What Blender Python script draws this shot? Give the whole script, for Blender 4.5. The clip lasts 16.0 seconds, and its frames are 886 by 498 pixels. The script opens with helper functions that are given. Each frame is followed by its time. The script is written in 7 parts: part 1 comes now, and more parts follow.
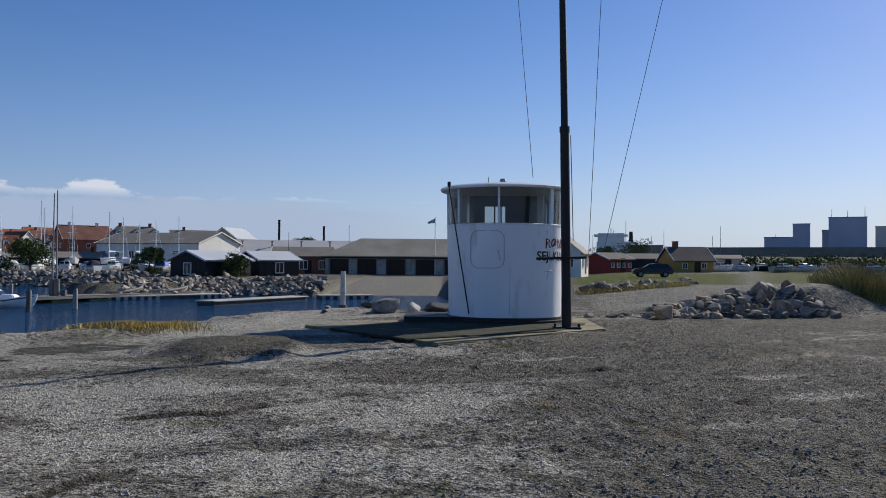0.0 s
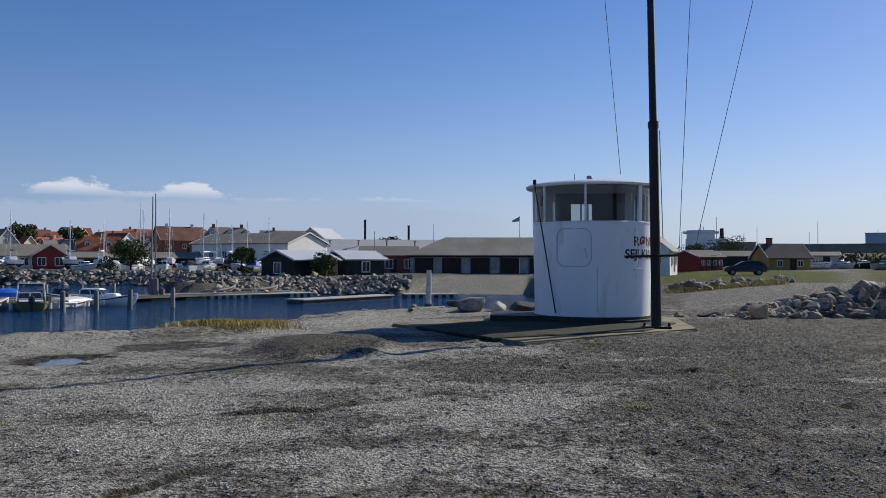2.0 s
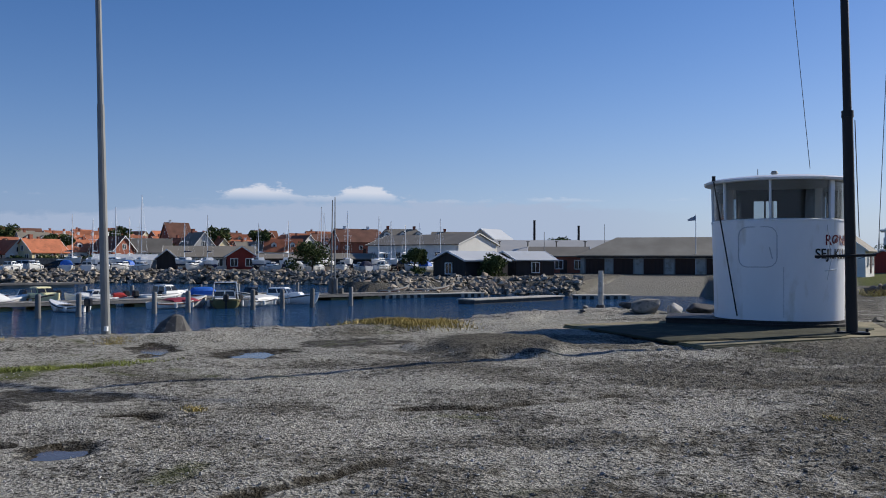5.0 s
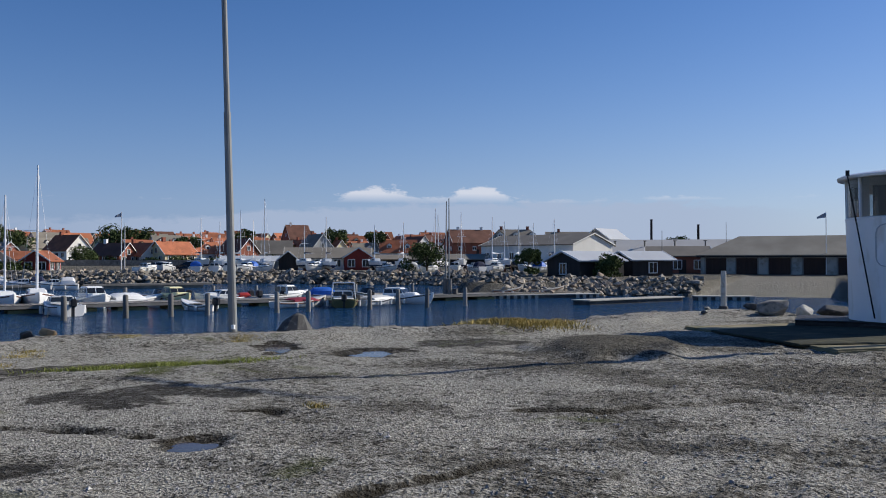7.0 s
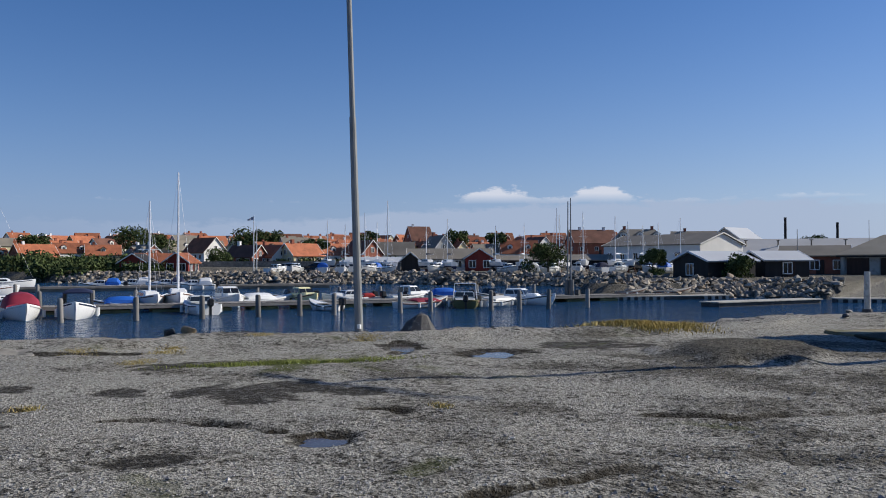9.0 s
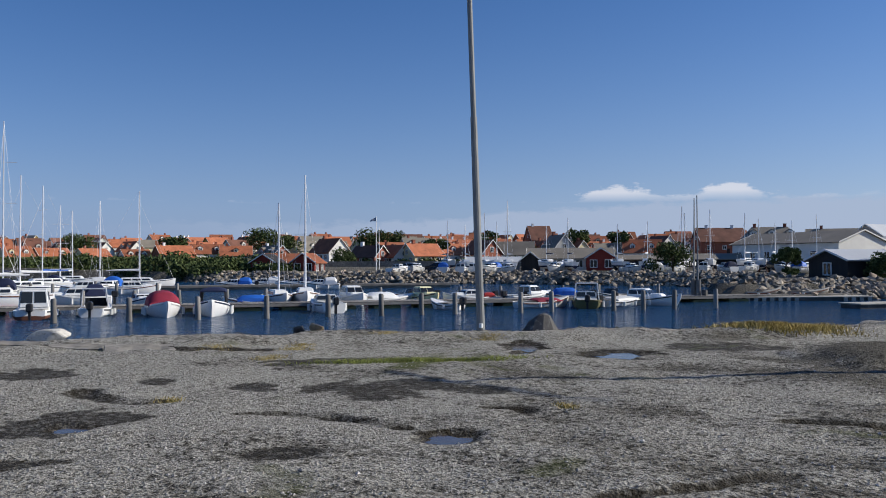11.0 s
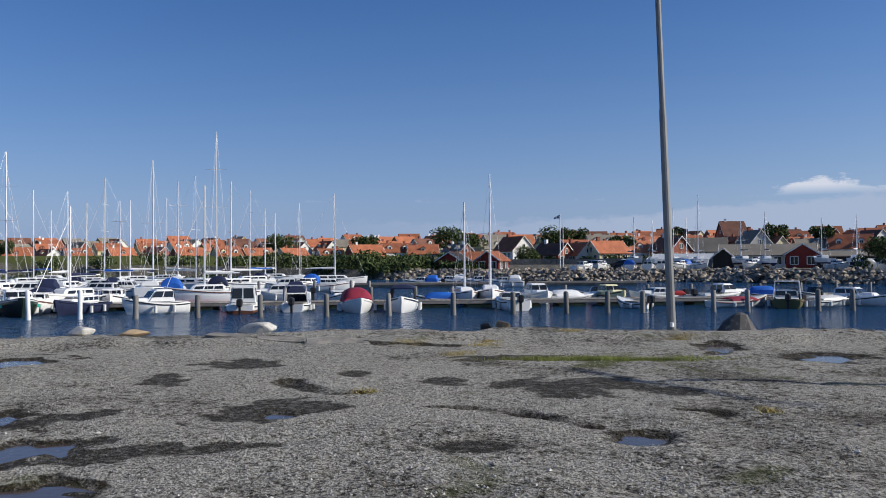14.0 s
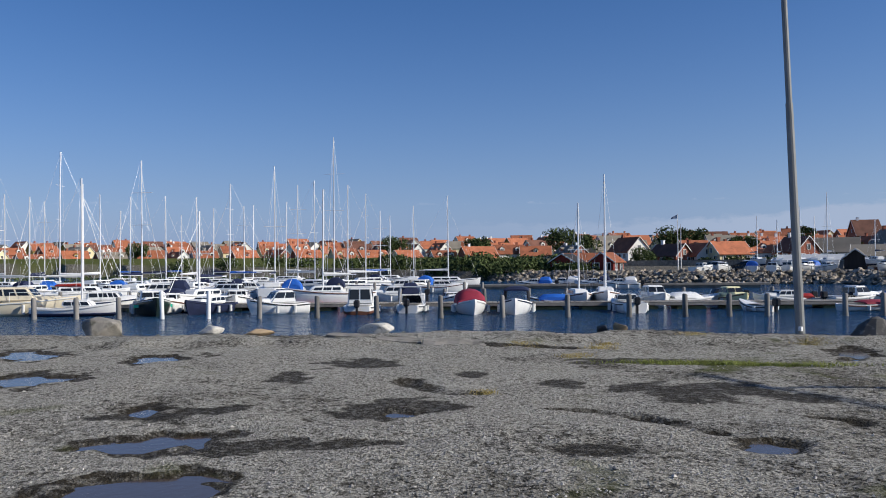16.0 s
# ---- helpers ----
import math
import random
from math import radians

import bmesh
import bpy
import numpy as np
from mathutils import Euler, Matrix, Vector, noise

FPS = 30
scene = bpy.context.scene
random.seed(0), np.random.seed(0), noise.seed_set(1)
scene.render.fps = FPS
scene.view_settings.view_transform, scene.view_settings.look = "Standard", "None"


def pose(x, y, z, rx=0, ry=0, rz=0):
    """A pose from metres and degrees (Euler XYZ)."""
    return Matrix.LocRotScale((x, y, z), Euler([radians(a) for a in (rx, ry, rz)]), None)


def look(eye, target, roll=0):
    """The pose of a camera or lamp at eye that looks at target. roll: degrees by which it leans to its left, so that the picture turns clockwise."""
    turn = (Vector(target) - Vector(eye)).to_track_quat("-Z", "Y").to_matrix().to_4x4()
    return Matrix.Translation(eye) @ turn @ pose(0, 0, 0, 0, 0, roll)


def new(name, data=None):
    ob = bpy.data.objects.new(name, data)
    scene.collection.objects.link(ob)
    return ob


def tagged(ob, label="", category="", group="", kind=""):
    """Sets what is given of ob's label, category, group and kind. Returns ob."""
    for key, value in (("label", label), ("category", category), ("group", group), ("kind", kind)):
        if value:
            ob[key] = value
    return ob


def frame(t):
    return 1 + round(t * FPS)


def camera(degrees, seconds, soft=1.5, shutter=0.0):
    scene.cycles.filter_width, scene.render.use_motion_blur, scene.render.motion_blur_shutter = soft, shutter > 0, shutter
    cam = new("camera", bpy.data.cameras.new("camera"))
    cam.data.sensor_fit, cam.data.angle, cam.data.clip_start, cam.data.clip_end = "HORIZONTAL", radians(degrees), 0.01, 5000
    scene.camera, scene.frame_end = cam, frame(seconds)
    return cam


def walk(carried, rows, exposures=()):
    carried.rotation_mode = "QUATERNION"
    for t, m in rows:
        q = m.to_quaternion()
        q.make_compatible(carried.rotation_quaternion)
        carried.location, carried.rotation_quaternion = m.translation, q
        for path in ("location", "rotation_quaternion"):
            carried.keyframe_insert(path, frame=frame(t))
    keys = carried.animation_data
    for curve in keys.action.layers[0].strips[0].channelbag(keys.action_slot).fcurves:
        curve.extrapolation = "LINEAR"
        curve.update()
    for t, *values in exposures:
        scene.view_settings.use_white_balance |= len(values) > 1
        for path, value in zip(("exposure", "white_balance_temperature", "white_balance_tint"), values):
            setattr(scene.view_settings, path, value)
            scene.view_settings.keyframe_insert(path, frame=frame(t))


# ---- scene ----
cam = camera(56.5, 16.0, soft=0.95)
ROWS = [
    (0.0, 0.0, -0.0, 1.5, 90.981, -0.418, -0.007),
    (0.5, -0.008, 0.003, 1.502, 90.936, -0.389, 1.082),
    (1.0, -0.016, 0.018, 1.503, 90.89, -0.287, 2.357),
    (1.5, -0.026, 0.018, 1.502, 90.876, -0.206, 3.877),
    (2.0, -0.037, 0.019, 1.503, 90.858, -0.165, 5.837),
    (2.5, -0.048, 0.027, 1.497, 90.897, -0.165, 7.713),
    (3.0, -0.053, 0.023, 1.497, 90.902, -0.172, 9.743),
    (3.5, -0.058, 0.027, 1.496, 90.901, -0.18, 11.638),
    (4.0, -0.063, 0.024, 1.497, 90.887, -0.148, 13.662),
    (6.5, -0.116, 0.034, 1.488, 90.882, -0.093, 23.369),
    (7.0, -0.125, 0.044, 1.488, 90.901, 0.012, 25.421),
    (7.5, -0.137, 0.045, 1.487, 90.961, 0.051, 27.379),
    (8.0, -0.146, 0.045, 1.488, 90.974, 0.091, 29.523),
    (8.5, -0.149, 0.037, 1.492, 90.959, 0.111, 31.56),
    (9.0, -0.154, 0.037, 1.49, 90.967, 0.133, 33.788),
    (11.5, -0.216, 0.036, 1.476, 90.972, 0.264, 44.217),
    (12.0, -0.222, 0.037, 1.475, 90.965, 0.307, 46.404),
    (12.5, -0.23, 0.035, 1.476, 90.961, 0.341, 48.43),
    (13.0, -0.245, 0.042, 1.466, 90.98, 0.378, 50.633),
    (13.5, -0.235, 0.012, 1.471, 90.927, 0.355, 52.586),
    (14.0, -0.235, -0.0, 1.469, 90.896, 0.423, 54.781),
    (14.5, -0.238, -0.016, 1.473, 90.879, 0.478, 56.8),
    (15.0, -0.238, -0.031, 1.472, 90.929, 0.521, 59.008),
    (15.5, -0.245, -0.039, 1.471, 90.993, 0.542, 60.952),
    (16.0, -0.224, -0.068, 1.472, 91.072, 0.522, 62.578),
]
walk(cam, [(t, pose(*p)) for t, *p in ROWS])

# ---- light ----
SUN_BEARING, SUN_HEIGHT = -42.5, 29.0  # degrees left of +y, degrees above the horizon
world = bpy.data.worlds.new("sky")
scene.world = world
world.use_nodes = True
wn, wl = world.node_tree.nodes, world.node_tree.links
wn.clear()


def wnode(kind, **values):
    n = wn.new(kind)
    for k, v in values.items():
        n.inputs[k].default_value = v
    return n


sky = wn.new("ShaderNodeTexSky")
sky.sky_type, sky.sun_disc = "NISHITA", False
sky.sun_elevation, sky.sun_rotation = radians(SUN_HEIGHT), radians(-SUN_BEARING)
sky.altitude, sky.air_density, sky.dust_density, sky.ozone_density = 0, 1.0, 0.2, 3.0
wout, wbg = wn.new("ShaderNodeOutputWorld"), wnode("ShaderNodeBackground", Strength=0.1)
wl.new(wbg.outputs[0], wout.inputs[0])

# low cumulus bank over the town, torn up by noise
wco, wsep = wn.new("ShaderNodeTexCoord"), wn.new("ShaderNodeSeparateXYZ")
wl.new(wco.outputs["Generated"], wsep.inputs[0])


def wmath(op, a, b=0.0, c=0.0, clamp=False):
    n = wn.new("ShaderNodeMath")
    n.operation, n.use_clamp = op, clamp
    for i, v in enumerate((a, b, c)):
        if isinstance(v, (int, float)):
            n.inputs[i].default_value = v
        else:
            wl.new(v, n.inputs[i])
    return n.outputs[0]


bearing = wmath("ARCTAN2", wmath("MULTIPLY", wsep.outputs[0], -1.0), wsep.outputs[1])
height = wsep.outputs[2]
wcomb = wn.new("ShaderNodeCombineXYZ")
wl.new(bearing, wcomb.inputs[0])
wl.new(wmath("MULTIPLY", height, 2.6), wcomb.inputs[1])
puff = wnode("ShaderNodeTexNoise", Scale=30.0, Detail=8.0, Roughness=0.62)
wl.new(wcomb.outputs[0], puff.inputs["Vector"])
broad = wnode("ShaderNodeTexNoise", Scale=5.0, Detail=3.0, Roughness=0.5)
wl.new(wcomb.outputs[0], broad.inputs["Vector"])


def bump_at(b, width):
    x = wmath("DIVIDE", wmath("SUBTRACT", bearing, radians(b)), radians(width))
    return wmath("POWER", 2.718, wmath("MULTIPLY", wmath("MULTIPLY", x, x), -1.0))


# heads of the two large clouds, on one flat base; tops are higher where a head stands
tops = wmath("ADD", wmath("MULTIPLY", bump_at(29.8, 2.5), 0.019), wmath("MULTIPLY", bump_at(22.9, 2.0), 0.020))
tops = wmath("ADD", tops, wmath("MULTIPLY", bump_at(27.0, 6.5), 0.004))
tops = wmath("ADD", tops, wmath("MULTIPLY", bump_at(10.5, 6.0), 0.006))
tops = wmath("ADD", tops, wmath("MULTIPLY", wmath("SUBTRACT", puff.outputs["Fac"], 0.5), 0.034))
top_edge = wmath("ADD", tops, 0.071)
base_edge = wmath("ADD", wmath("MULTIPLY", wmath("SUBTRACT", broad.outputs["Fac"], 0.5), 0.01), 0.071)
cloud = wmath("MULTIPLY", wmath("MULTIPLY", wmath("SUBTRACT", top_edge, height), 220.0, clamp=True),
              wmath("MULTIPLY", wmath("SUBTRACT", height, base_edge), 85.0, clamp=True), clamp=True)
# the hazy bank under them
bank_side = wmath("MULTIPLY", wmath("SUBTRACT", bearing, radians(0.5)), 7.0, clamp=True)
bank_far = wmath("MULTIPLY", wmath("SUBTRACT", radians(66.0), bearing), 2.4, clamp=True)
bank_top = wmath("ADD", wmath("MULTIPLY", wmath("SUBTRACT", broad.outputs["Fac"], 0.5), 0.030), wmath("MULTIPLY", wmath("SUBTRACT", puff.outputs["Fac"], 0.5), 0.034))
bank_top = wmath("ADD", bank_top, wmath("ADD", wmath("MULTIPLY", bump_at(20.0, 20.0), 0.030), 0.047))
bank = wmath("MULTIPLY", wmath("MULTIPLY", wmath("SUBTRACT", bank_top, height), 130.0, clamp=True),
             wmath("MULTIPLY", bank_side, bank_far), clamp=True)
mix1, mix2 = wn.new("ShaderNodeMix"), wn.new("ShaderNodeMix")
for m in (mix1, mix2):
    m.data_type = "RGBA"
wl.new(wmath("MULTIPLY", bank, 0.8), mix1.inputs["Factor"])
# clear northern air: a deeper blue overhead, pale haze at the skyline
deep, tone, haze = wnode("ShaderNodeHueSaturation", Saturation=1.3, Value=0.9), wn.new("ShaderNodeMix"), wn.new("ShaderNodeMix")
for m in (tone, haze):
    m.data_type = "RGBA"
tone.blend_type = "MULTIPLY"
tone.inputs["Factor"].default_value = 1.0
tone.inputs["B"].default_value = (0.98, 0.86, 1.06, 1)
wl.new(sky.outputs[0], deep.inputs["Color"])
wl.new(deep.outputs[0], tone.inputs["A"])
# the haze is whiter on the sun's side
sunward = wn.new("ShaderNodeVectorMath")
sunward.operation = "DOT_PRODUCT"
wl.new(wco.outputs["Generated"], sunward.inputs[0])
sunward.inputs[1].default_value = (-math.sin(radians(SUN_BEARING)), math.cos(radians(SUN_BEARING)), 0)
thin = wnode("ShaderNodeMapRange")
for key, v in (("From Min", -0.55), ("From Max", 1.0), ("To Min", 0.0), ("To Max", 1.0)):
    thin.inputs[key].default_value = v
wl.new(sunward.outputs["Value"], thin.inputs["Value"])
wl.new(wmath("MULTIPLY", wmath("POWER", 2.718, wmath("MULTIPLY", wmath("ABSOLUTE", height), -8.0)), 0.9), haze.inputs["Factor"])
wl.new(tone.outputs["Result"], haze.inputs["A"])
air = wn.new("ShaderNodeMix")
air.data_type = "RGBA"
wl.new(wmath("POWER", thin.outputs[0], 2.2), air.inputs["Factor"])
air.inputs["A"].default_value, air.inputs["B"].default_value = (1.75, 3.1, 5.9, 1), (4.4, 5.9, 7.6, 1)
wl.new(air.outputs["Result"], haze.inputs["B"])
wl.new(haze.outputs["Result"], mix1.inputs["A"])
mix1.inputs["B"].default_value = (3.9, 4.7, 6.3, 1)
wl.new(wmath("MULTIPLY", cloud, 0.8), mix2.inputs["Factor"])
wl.new(mix1.outputs["Result"], mix2.inputs["A"])
mix2.inputs["B"].default_value = (7.2, 7.4, 8.2, 1)
wl.new(mix2.outputs["Result"], wbg.inputs[0])

sun_data = bpy.data.lights.new("sun", "SUN")
sun_data.energy, sun_data.angle, sun_data.color = 5.0, radians(0.53), (1.0, 0.94, 0.84)
sun = new("sun", sun_data)
sb, sh = radians(SUN_BEARING), radians(SUN_HEIGHT)
sun.matrix_world = look((0, 0, 60), Vector((0, 0, 60)) - Vector((-math.sin(sb) * math.cos(sh), math.cos(sb) * math.cos(sh), math.sin(sh))))
scene.view_settings.exposure = 0.0


# ---- materials ----
def material(name, base, rough=0.7, metal=0.0, vary=0.25, scale=3.0, fine=40.0, bump=0.15, dirt=None, dirt_amount=0.3, random_tint=0.0,
             space="Object", stretch=(1, 1, 1), spec=0.4, bump_distance=0.02):
    """A surface with broad stains, fine grain and relief; sizes are in waves per metre."""
    m = bpy.data.materials.new(name)
    m.use_nodes = True
    n, l = m.node_tree.nodes, m.node_tree.links
    b = n["Principled BSDF"]
    co, mp = n.new("ShaderNodeTexCoord"), n.new("ShaderNodeMapping")
    mp.inputs["Scale"].default_value = stretch
    l.new(co.outputs[space], mp.inputs[0])

    def tex(s, detail=4.0):
        t = n.new("ShaderNodeTexNoise")
        t.inputs["Scale"].default_value, t.inputs["Detail"].default_value = s, detail
        l.new(mp.outputs[0], t.inputs["Vector"])
        return t.outputs["Fac"]

    def mixed(fac, a, c, blend="MIX"):
        x = n.new("ShaderNodeMix")
        x.data_type, x.blend_type = "RGBA", blend
        for key, v in (("Factor", fac), ("A", a), ("B", c)):
            if isinstance(v, (int, float)):
                x.inputs[key].default_value = v
            elif isinstance(v, tuple):
                x.inputs[key].default_value = (*v, 1)
            else:
                l.new(v, x.inputs[key])
        return x.outputs["Result"]

    def ramp(fac, lo, hi):
        r = n.new("ShaderNodeMapRange")
        r.inputs["From Min"].default_value, r.inputs["From Max"].default_value = lo, hi
        l.new(fac, r.inputs["Value"])
        return r.outputs["Result"]

    dark = tuple(c * (1 - vary) for c in base)
    light = tuple(min(1, c * (1 + vary)) for c in base)
    big, small = tex(scale), tex(fine, 6.0)
    col = mixed(ramp(big, 0.3, 0.7), dark, light)
    col = mixed(ramp(small, 0.25, 0.75), mixed(0.35, col, dark), col)
    if dirt:
        col = mixed(ramp(tex(scale * 2.3, 8.0), 0.62 - 0.25 * dirt_amount, 0.72), col, dirt)
    if random_tint:
        info, hue = n.new("ShaderNodeObjectInfo"), n.new("ShaderNodeHueSaturation")
        l.new(col, hue.inputs["Color"])
        r = n.new("ShaderNodeMapRange")
        r.inputs["To Min"].default_value, r.inputs["To Max"].default_value = 1 - random_tint, 1 + random_tint
        l.new(info.outputs["Random"], r.inputs["Value"])
        l.new(r.outputs["Result"], hue.inputs["Value"])
        col = hue.outputs["Color"]
    l.new(col, b.inputs["Base Color"])
    b.inputs["Metallic"].default_value, b.inputs["Specular IOR Level"].default_value = metal, spec
    rr = n.new("ShaderNodeMapRange")
    rr.inputs["To Min"].default_value, rr.inputs["To Max"].default_value = max(0.02, rough - 0.12), min(1, rough + 0.12)
    l.new(small, rr.inputs["Value"])
    l.new(rr.outputs["Result"], b.inputs["Roughness"])
    if bump:
        bp = n.new("ShaderNodeBump")
        bp.inputs["Strength"].default_value, bp.inputs["Distance"].default_value = bump, bump_distance
        l.new(small, bp.inputs["Height"])
        l.new(bp.outputs[0], b.inputs["Normal"])
    return m


def island_tint(m, amount):
    """Varies the brightness of joined pieces, island by island."""
    n, l = m.node_tree.nodes, m.node_tree.links
    b = n["Principled BSDF"]
    src = b.inputs["Base Color"].links[0].from_socket
    geo, hue, r = n.new("ShaderNodeNewGeometry"), n.new("ShaderNodeHueSaturation"), n.new("ShaderNodeMapRange")
    r.inputs["To Min"].default_value, r.inputs["To Max"].default_value = 1 - amount, 1 + amount
    l.new(geo.outputs["Random Per Island"], r.inputs["Value"])
    l.new(r.outputs["Result"], hue.inputs["Value"])
    l.new(src, hue.inputs["Color"])
    l.new(hue.outputs["Color"], b.inputs["Base Color"])
    return m


# ---- shapes ----
def polar(bearing_deg, dist, z=0.0):
    """A place by its bearing (degrees left of +y) and distance from the first standpoint."""
    a = radians(bearing_deg)
    return Vector((-math.sin(a) * dist, math.cos(a) * dist, z))


def box(bm, centre, size, m=None, taper=1.0, bevel=0.0):
    r = bmesh.ops.create_cube(bm, size=1.0)
    vs = r["verts"]
    for v in vs:
        v.co = Vector((v.co.x * size[0], v.co.y * size[1], v.co.z * size[2]))
        if v.co.z > 0 and taper != 1.0:
            v.co.x *= taper
            v.co.y *= taper
    if bevel:
        es = {e for v in vs for e in v.link_edges}
        vs = bmesh.ops.bevel(bm, geom=list(es), offset=bevel, segments=1, affect="EDGES")["verts"]
    t = Matrix.Translation(centre)
    bmesh.ops.transform(bm, matrix=(m @ t) if m else t, verts=vs)
    return vs


def rod(bm, a, b, r0, r1=None, n=8, caps=True):
    """A round bar from a to b."""
    a, b = Vector(a), Vector(b)
    r1 = r0 if r1 is None else r1
    q = (b - a).to_track_quat("Z", "Y").to_matrix()
    rings = []
    for p, r in ((a, r0), (b, r1)):
        rings.append([bm.verts.new(p + q @ Vector((r * math.cos(2 * math.pi * i / n), r * math.sin(2 * math.pi * i / n), 0))) for i in range(n)])
    for i in range(n):
        bm.faces.new((rings[0][i], rings[0][(i + 1) % n], rings[1][(i + 1) % n], rings[1][i]))
    if caps:
        bm.faces.new(rings[0][::-1])
        bm.faces.new(rings[1])


def loft(bm, rings, close=True, cap0=False, cap1=False):
    """Skins a row of rings, each a list of points of one length."""
    rows = [[bm.verts.new(p) for p in ring] for ring in rings]
    k = len(rows[0])
    for a, b in zip(rows, rows[1:]):
        for i in range(k if close else k - 1):
            bm.faces.new((a[i], a[(i + 1) % k], b[(i + 1) % k], b[i]))
    if cap0:
        bm.faces.new(rows[0][::-1])
    if cap1:
        bm.faces.new(rows[-1])
    return rows


def prism(bm, pts, y0, y1):
    """A solid with the outline pts (x, z), from y0 to y1."""
    loft(bm, [[(x, y0, z) for x, z in pts], [(x, y1, z) for x, z in pts]], cap0=True, cap1=True)


def mesh_of(name, bm, mat, smooth=False):
    bmesh.ops.recalc_face_normals(bm, faces=bm.faces)
    me = bpy.data.meshes.new(name)
    bm.to_mesh(me)
    bm.free()
    me.materials.append(mat)
    if smooth:
        for p in me.polygons:
            p.use_smooth = True
        me.set_sharp_from_angle(angle=radians(32))
    return me


def part(name, bm, mat, parent, label="", smooth=False):
    ob = new(name, mesh_of(name, bm, mat, smooth))
    ob.parent = parent
    return tagged(ob, label) if label else ob


def solid(name, bm, mat, label, category, m=None, smooth=False, group="", kind=""):
    ob = new(name, mesh_of(name, bm, mat, smooth))
    if m is not None:
        ob.matrix_world = m
    return tagged(ob, label, category, group, kind)


def thing(name, label, category, m=None, group="", kind=""):
    ob = new(name)
    ob.empty_display_size = 0.3
    if m is not None:
        ob.matrix_world = m
    return tagged(ob, label, category, group, kind)


def facing(bearing_deg, dist, z=0.0, turn=0.0):
    """The pose of a thing whose front (-y) looks at the standpoint, turned by some degrees."""
    p = polar(bearing_deg, dist, z)
    return pose(p.x, p.y, p.z, 0, 0, bearing_deg + turn)


def B():
    return bmesh.new()


# ---- ground and water ----
WATER = -1.2
SHORE = [(-20.6, -1.0), (-18.7, 2.9), (-16.5, 5.8), (-15.6, 9.5), (-14.2, 11.5), (-12.4, 13.2), (-10.6, 14.7), (-9.1, 16.8), (-8.1, 18.2), (-6.4, 20.2),
         (-5.9, 24.5), (-4.0, 26.2), (-2.7, 27.3), (-0.6, 26.2), (2.5, 28), (4.2, 38), (4.0, 50), (2.0, 61), (-0.5, 64.5), (-9.6, 65), (-13, 66.5), (-18, 65.5),
         (-23.5, 57), (-26.5, 59), (-27, 68), (-32, 84), (-43, 87), (-56, 84), (-64, 86), (-78, 76), (-112, 67), (-170, 60), (-230, 20), (-290, -60), (-300, -160), (-60, -160), (-24, -30)]
LEVELS = [(0, 0.0), (60, -0.1), (110, -0.1), (150, 0.4), (200, 1.2), (320, 4.5), (500, 7.0), (4000, 7.0)]


def lerp_table(table, v):
    return np.interp(v, [a for a, _ in table], [b for _, b in table])


def shore_distance(x, y):
    """Metres to the shore; negative over water."""
    pts = np.array(SHORE)
    inside = np.zeros(x.shape, bool)
    best = np.full(x.shape, 1e9)
    for (x0, y0), (x1, y1) in zip(pts, np.roll(pts, -1, 0)):
        dx, dy = x1 - x0, y1 - y0
        s = np.clip(((x - x0) * dx + (y - y0) * dy) / (dx * dx + dy * dy), 0, 1)
        best = np.minimum(best, np.hypot(x - x0 - s * dx, y - y0 - s * dy))
        with np.errstate(divide="ignore", invalid="ignore"):
            cross = ((y0 > y) != (y1 > y)) & (x < (x1 - x0) * (y - y0) / (y1 - y0 + 1e-12) + x0)
        inside ^= cross
    return np.where(inside, -best, best)


def value_noise(x, y, cell, seed):
    """Smooth noise from -1 to 1 with cells of that many metres."""
    rng = np.random.RandomState(seed)
    grid = rng.uniform(-1, 1, (257, 257))
    u, v = x / cell, y / cell
    i, j = np.floor(u).astype(int), np.floor(v).astype(int)
    fu, fv = u - i, v - j
    fu, fv = fu * fu * (3 - 2 * fu), fv * fv * (3 - 2 * fv)
    g = lambda a, b: grid[a % 257, b % 257]
    return (g(i, j) * (1 - fu) + g(i + 1, j) * fu) * (1 - fv) + (g(i, j + 1) * (1 - fu) + g(i + 1, j + 1) * fu) * fv

# wet hollows on the quay: x, y, half width, half length along the way of looking, holds water
HOLLOWS = [(-7.7, 0.95, 0.52, 0.46, 1), (-6.1, 0.72, 0.58, 0.42, 1), (-8.0, 3.3, 0.62, 0.42, 0), (-7.75, 3.4, 0.2, 0.2, 1), (-4.88, 5.28, 0.2, 0.25, 1), (-14.4, 2.1, 0.5, 0.55, 1),
           (-16.3, 0.1, 0.5, 0.9, 1), (-12.6, 0.1, 0.5, 0.6, 1), (-10.9, 3.2, 0.26, 0.4, 0), (-9.27, 1.1, 0.2, 0.36, 1), (-7.2, 12.1, 0.42, 0.5, 1), (-9.0, 11.9, 0.26, 0.8, 1),
           (-7.3, 7.0, 0.8, 0.62, 0), (-5.5, 4.02, 0.2, 0.17, 0), (-6.3, 14.2, 0.8, 0.6, 0), (-7.0, 1.6, 0.55, 0.2, 0), (-8.9, 1.5, 0.6, 0.25, 0), (-6.4, 7.6, 0.3, 0.3, 0),
           (-12.0, 4.4, 0.5, 0.5, 0), (-10.2, 8.0, 0.7, 0.3, 0), (-8.6, 6.0, 0.25, 0.3, 0), (-9.9, 5.4, 0.3, 0.25, 0), (-6.7, 2.3, 0.5, 0.16, 0)]
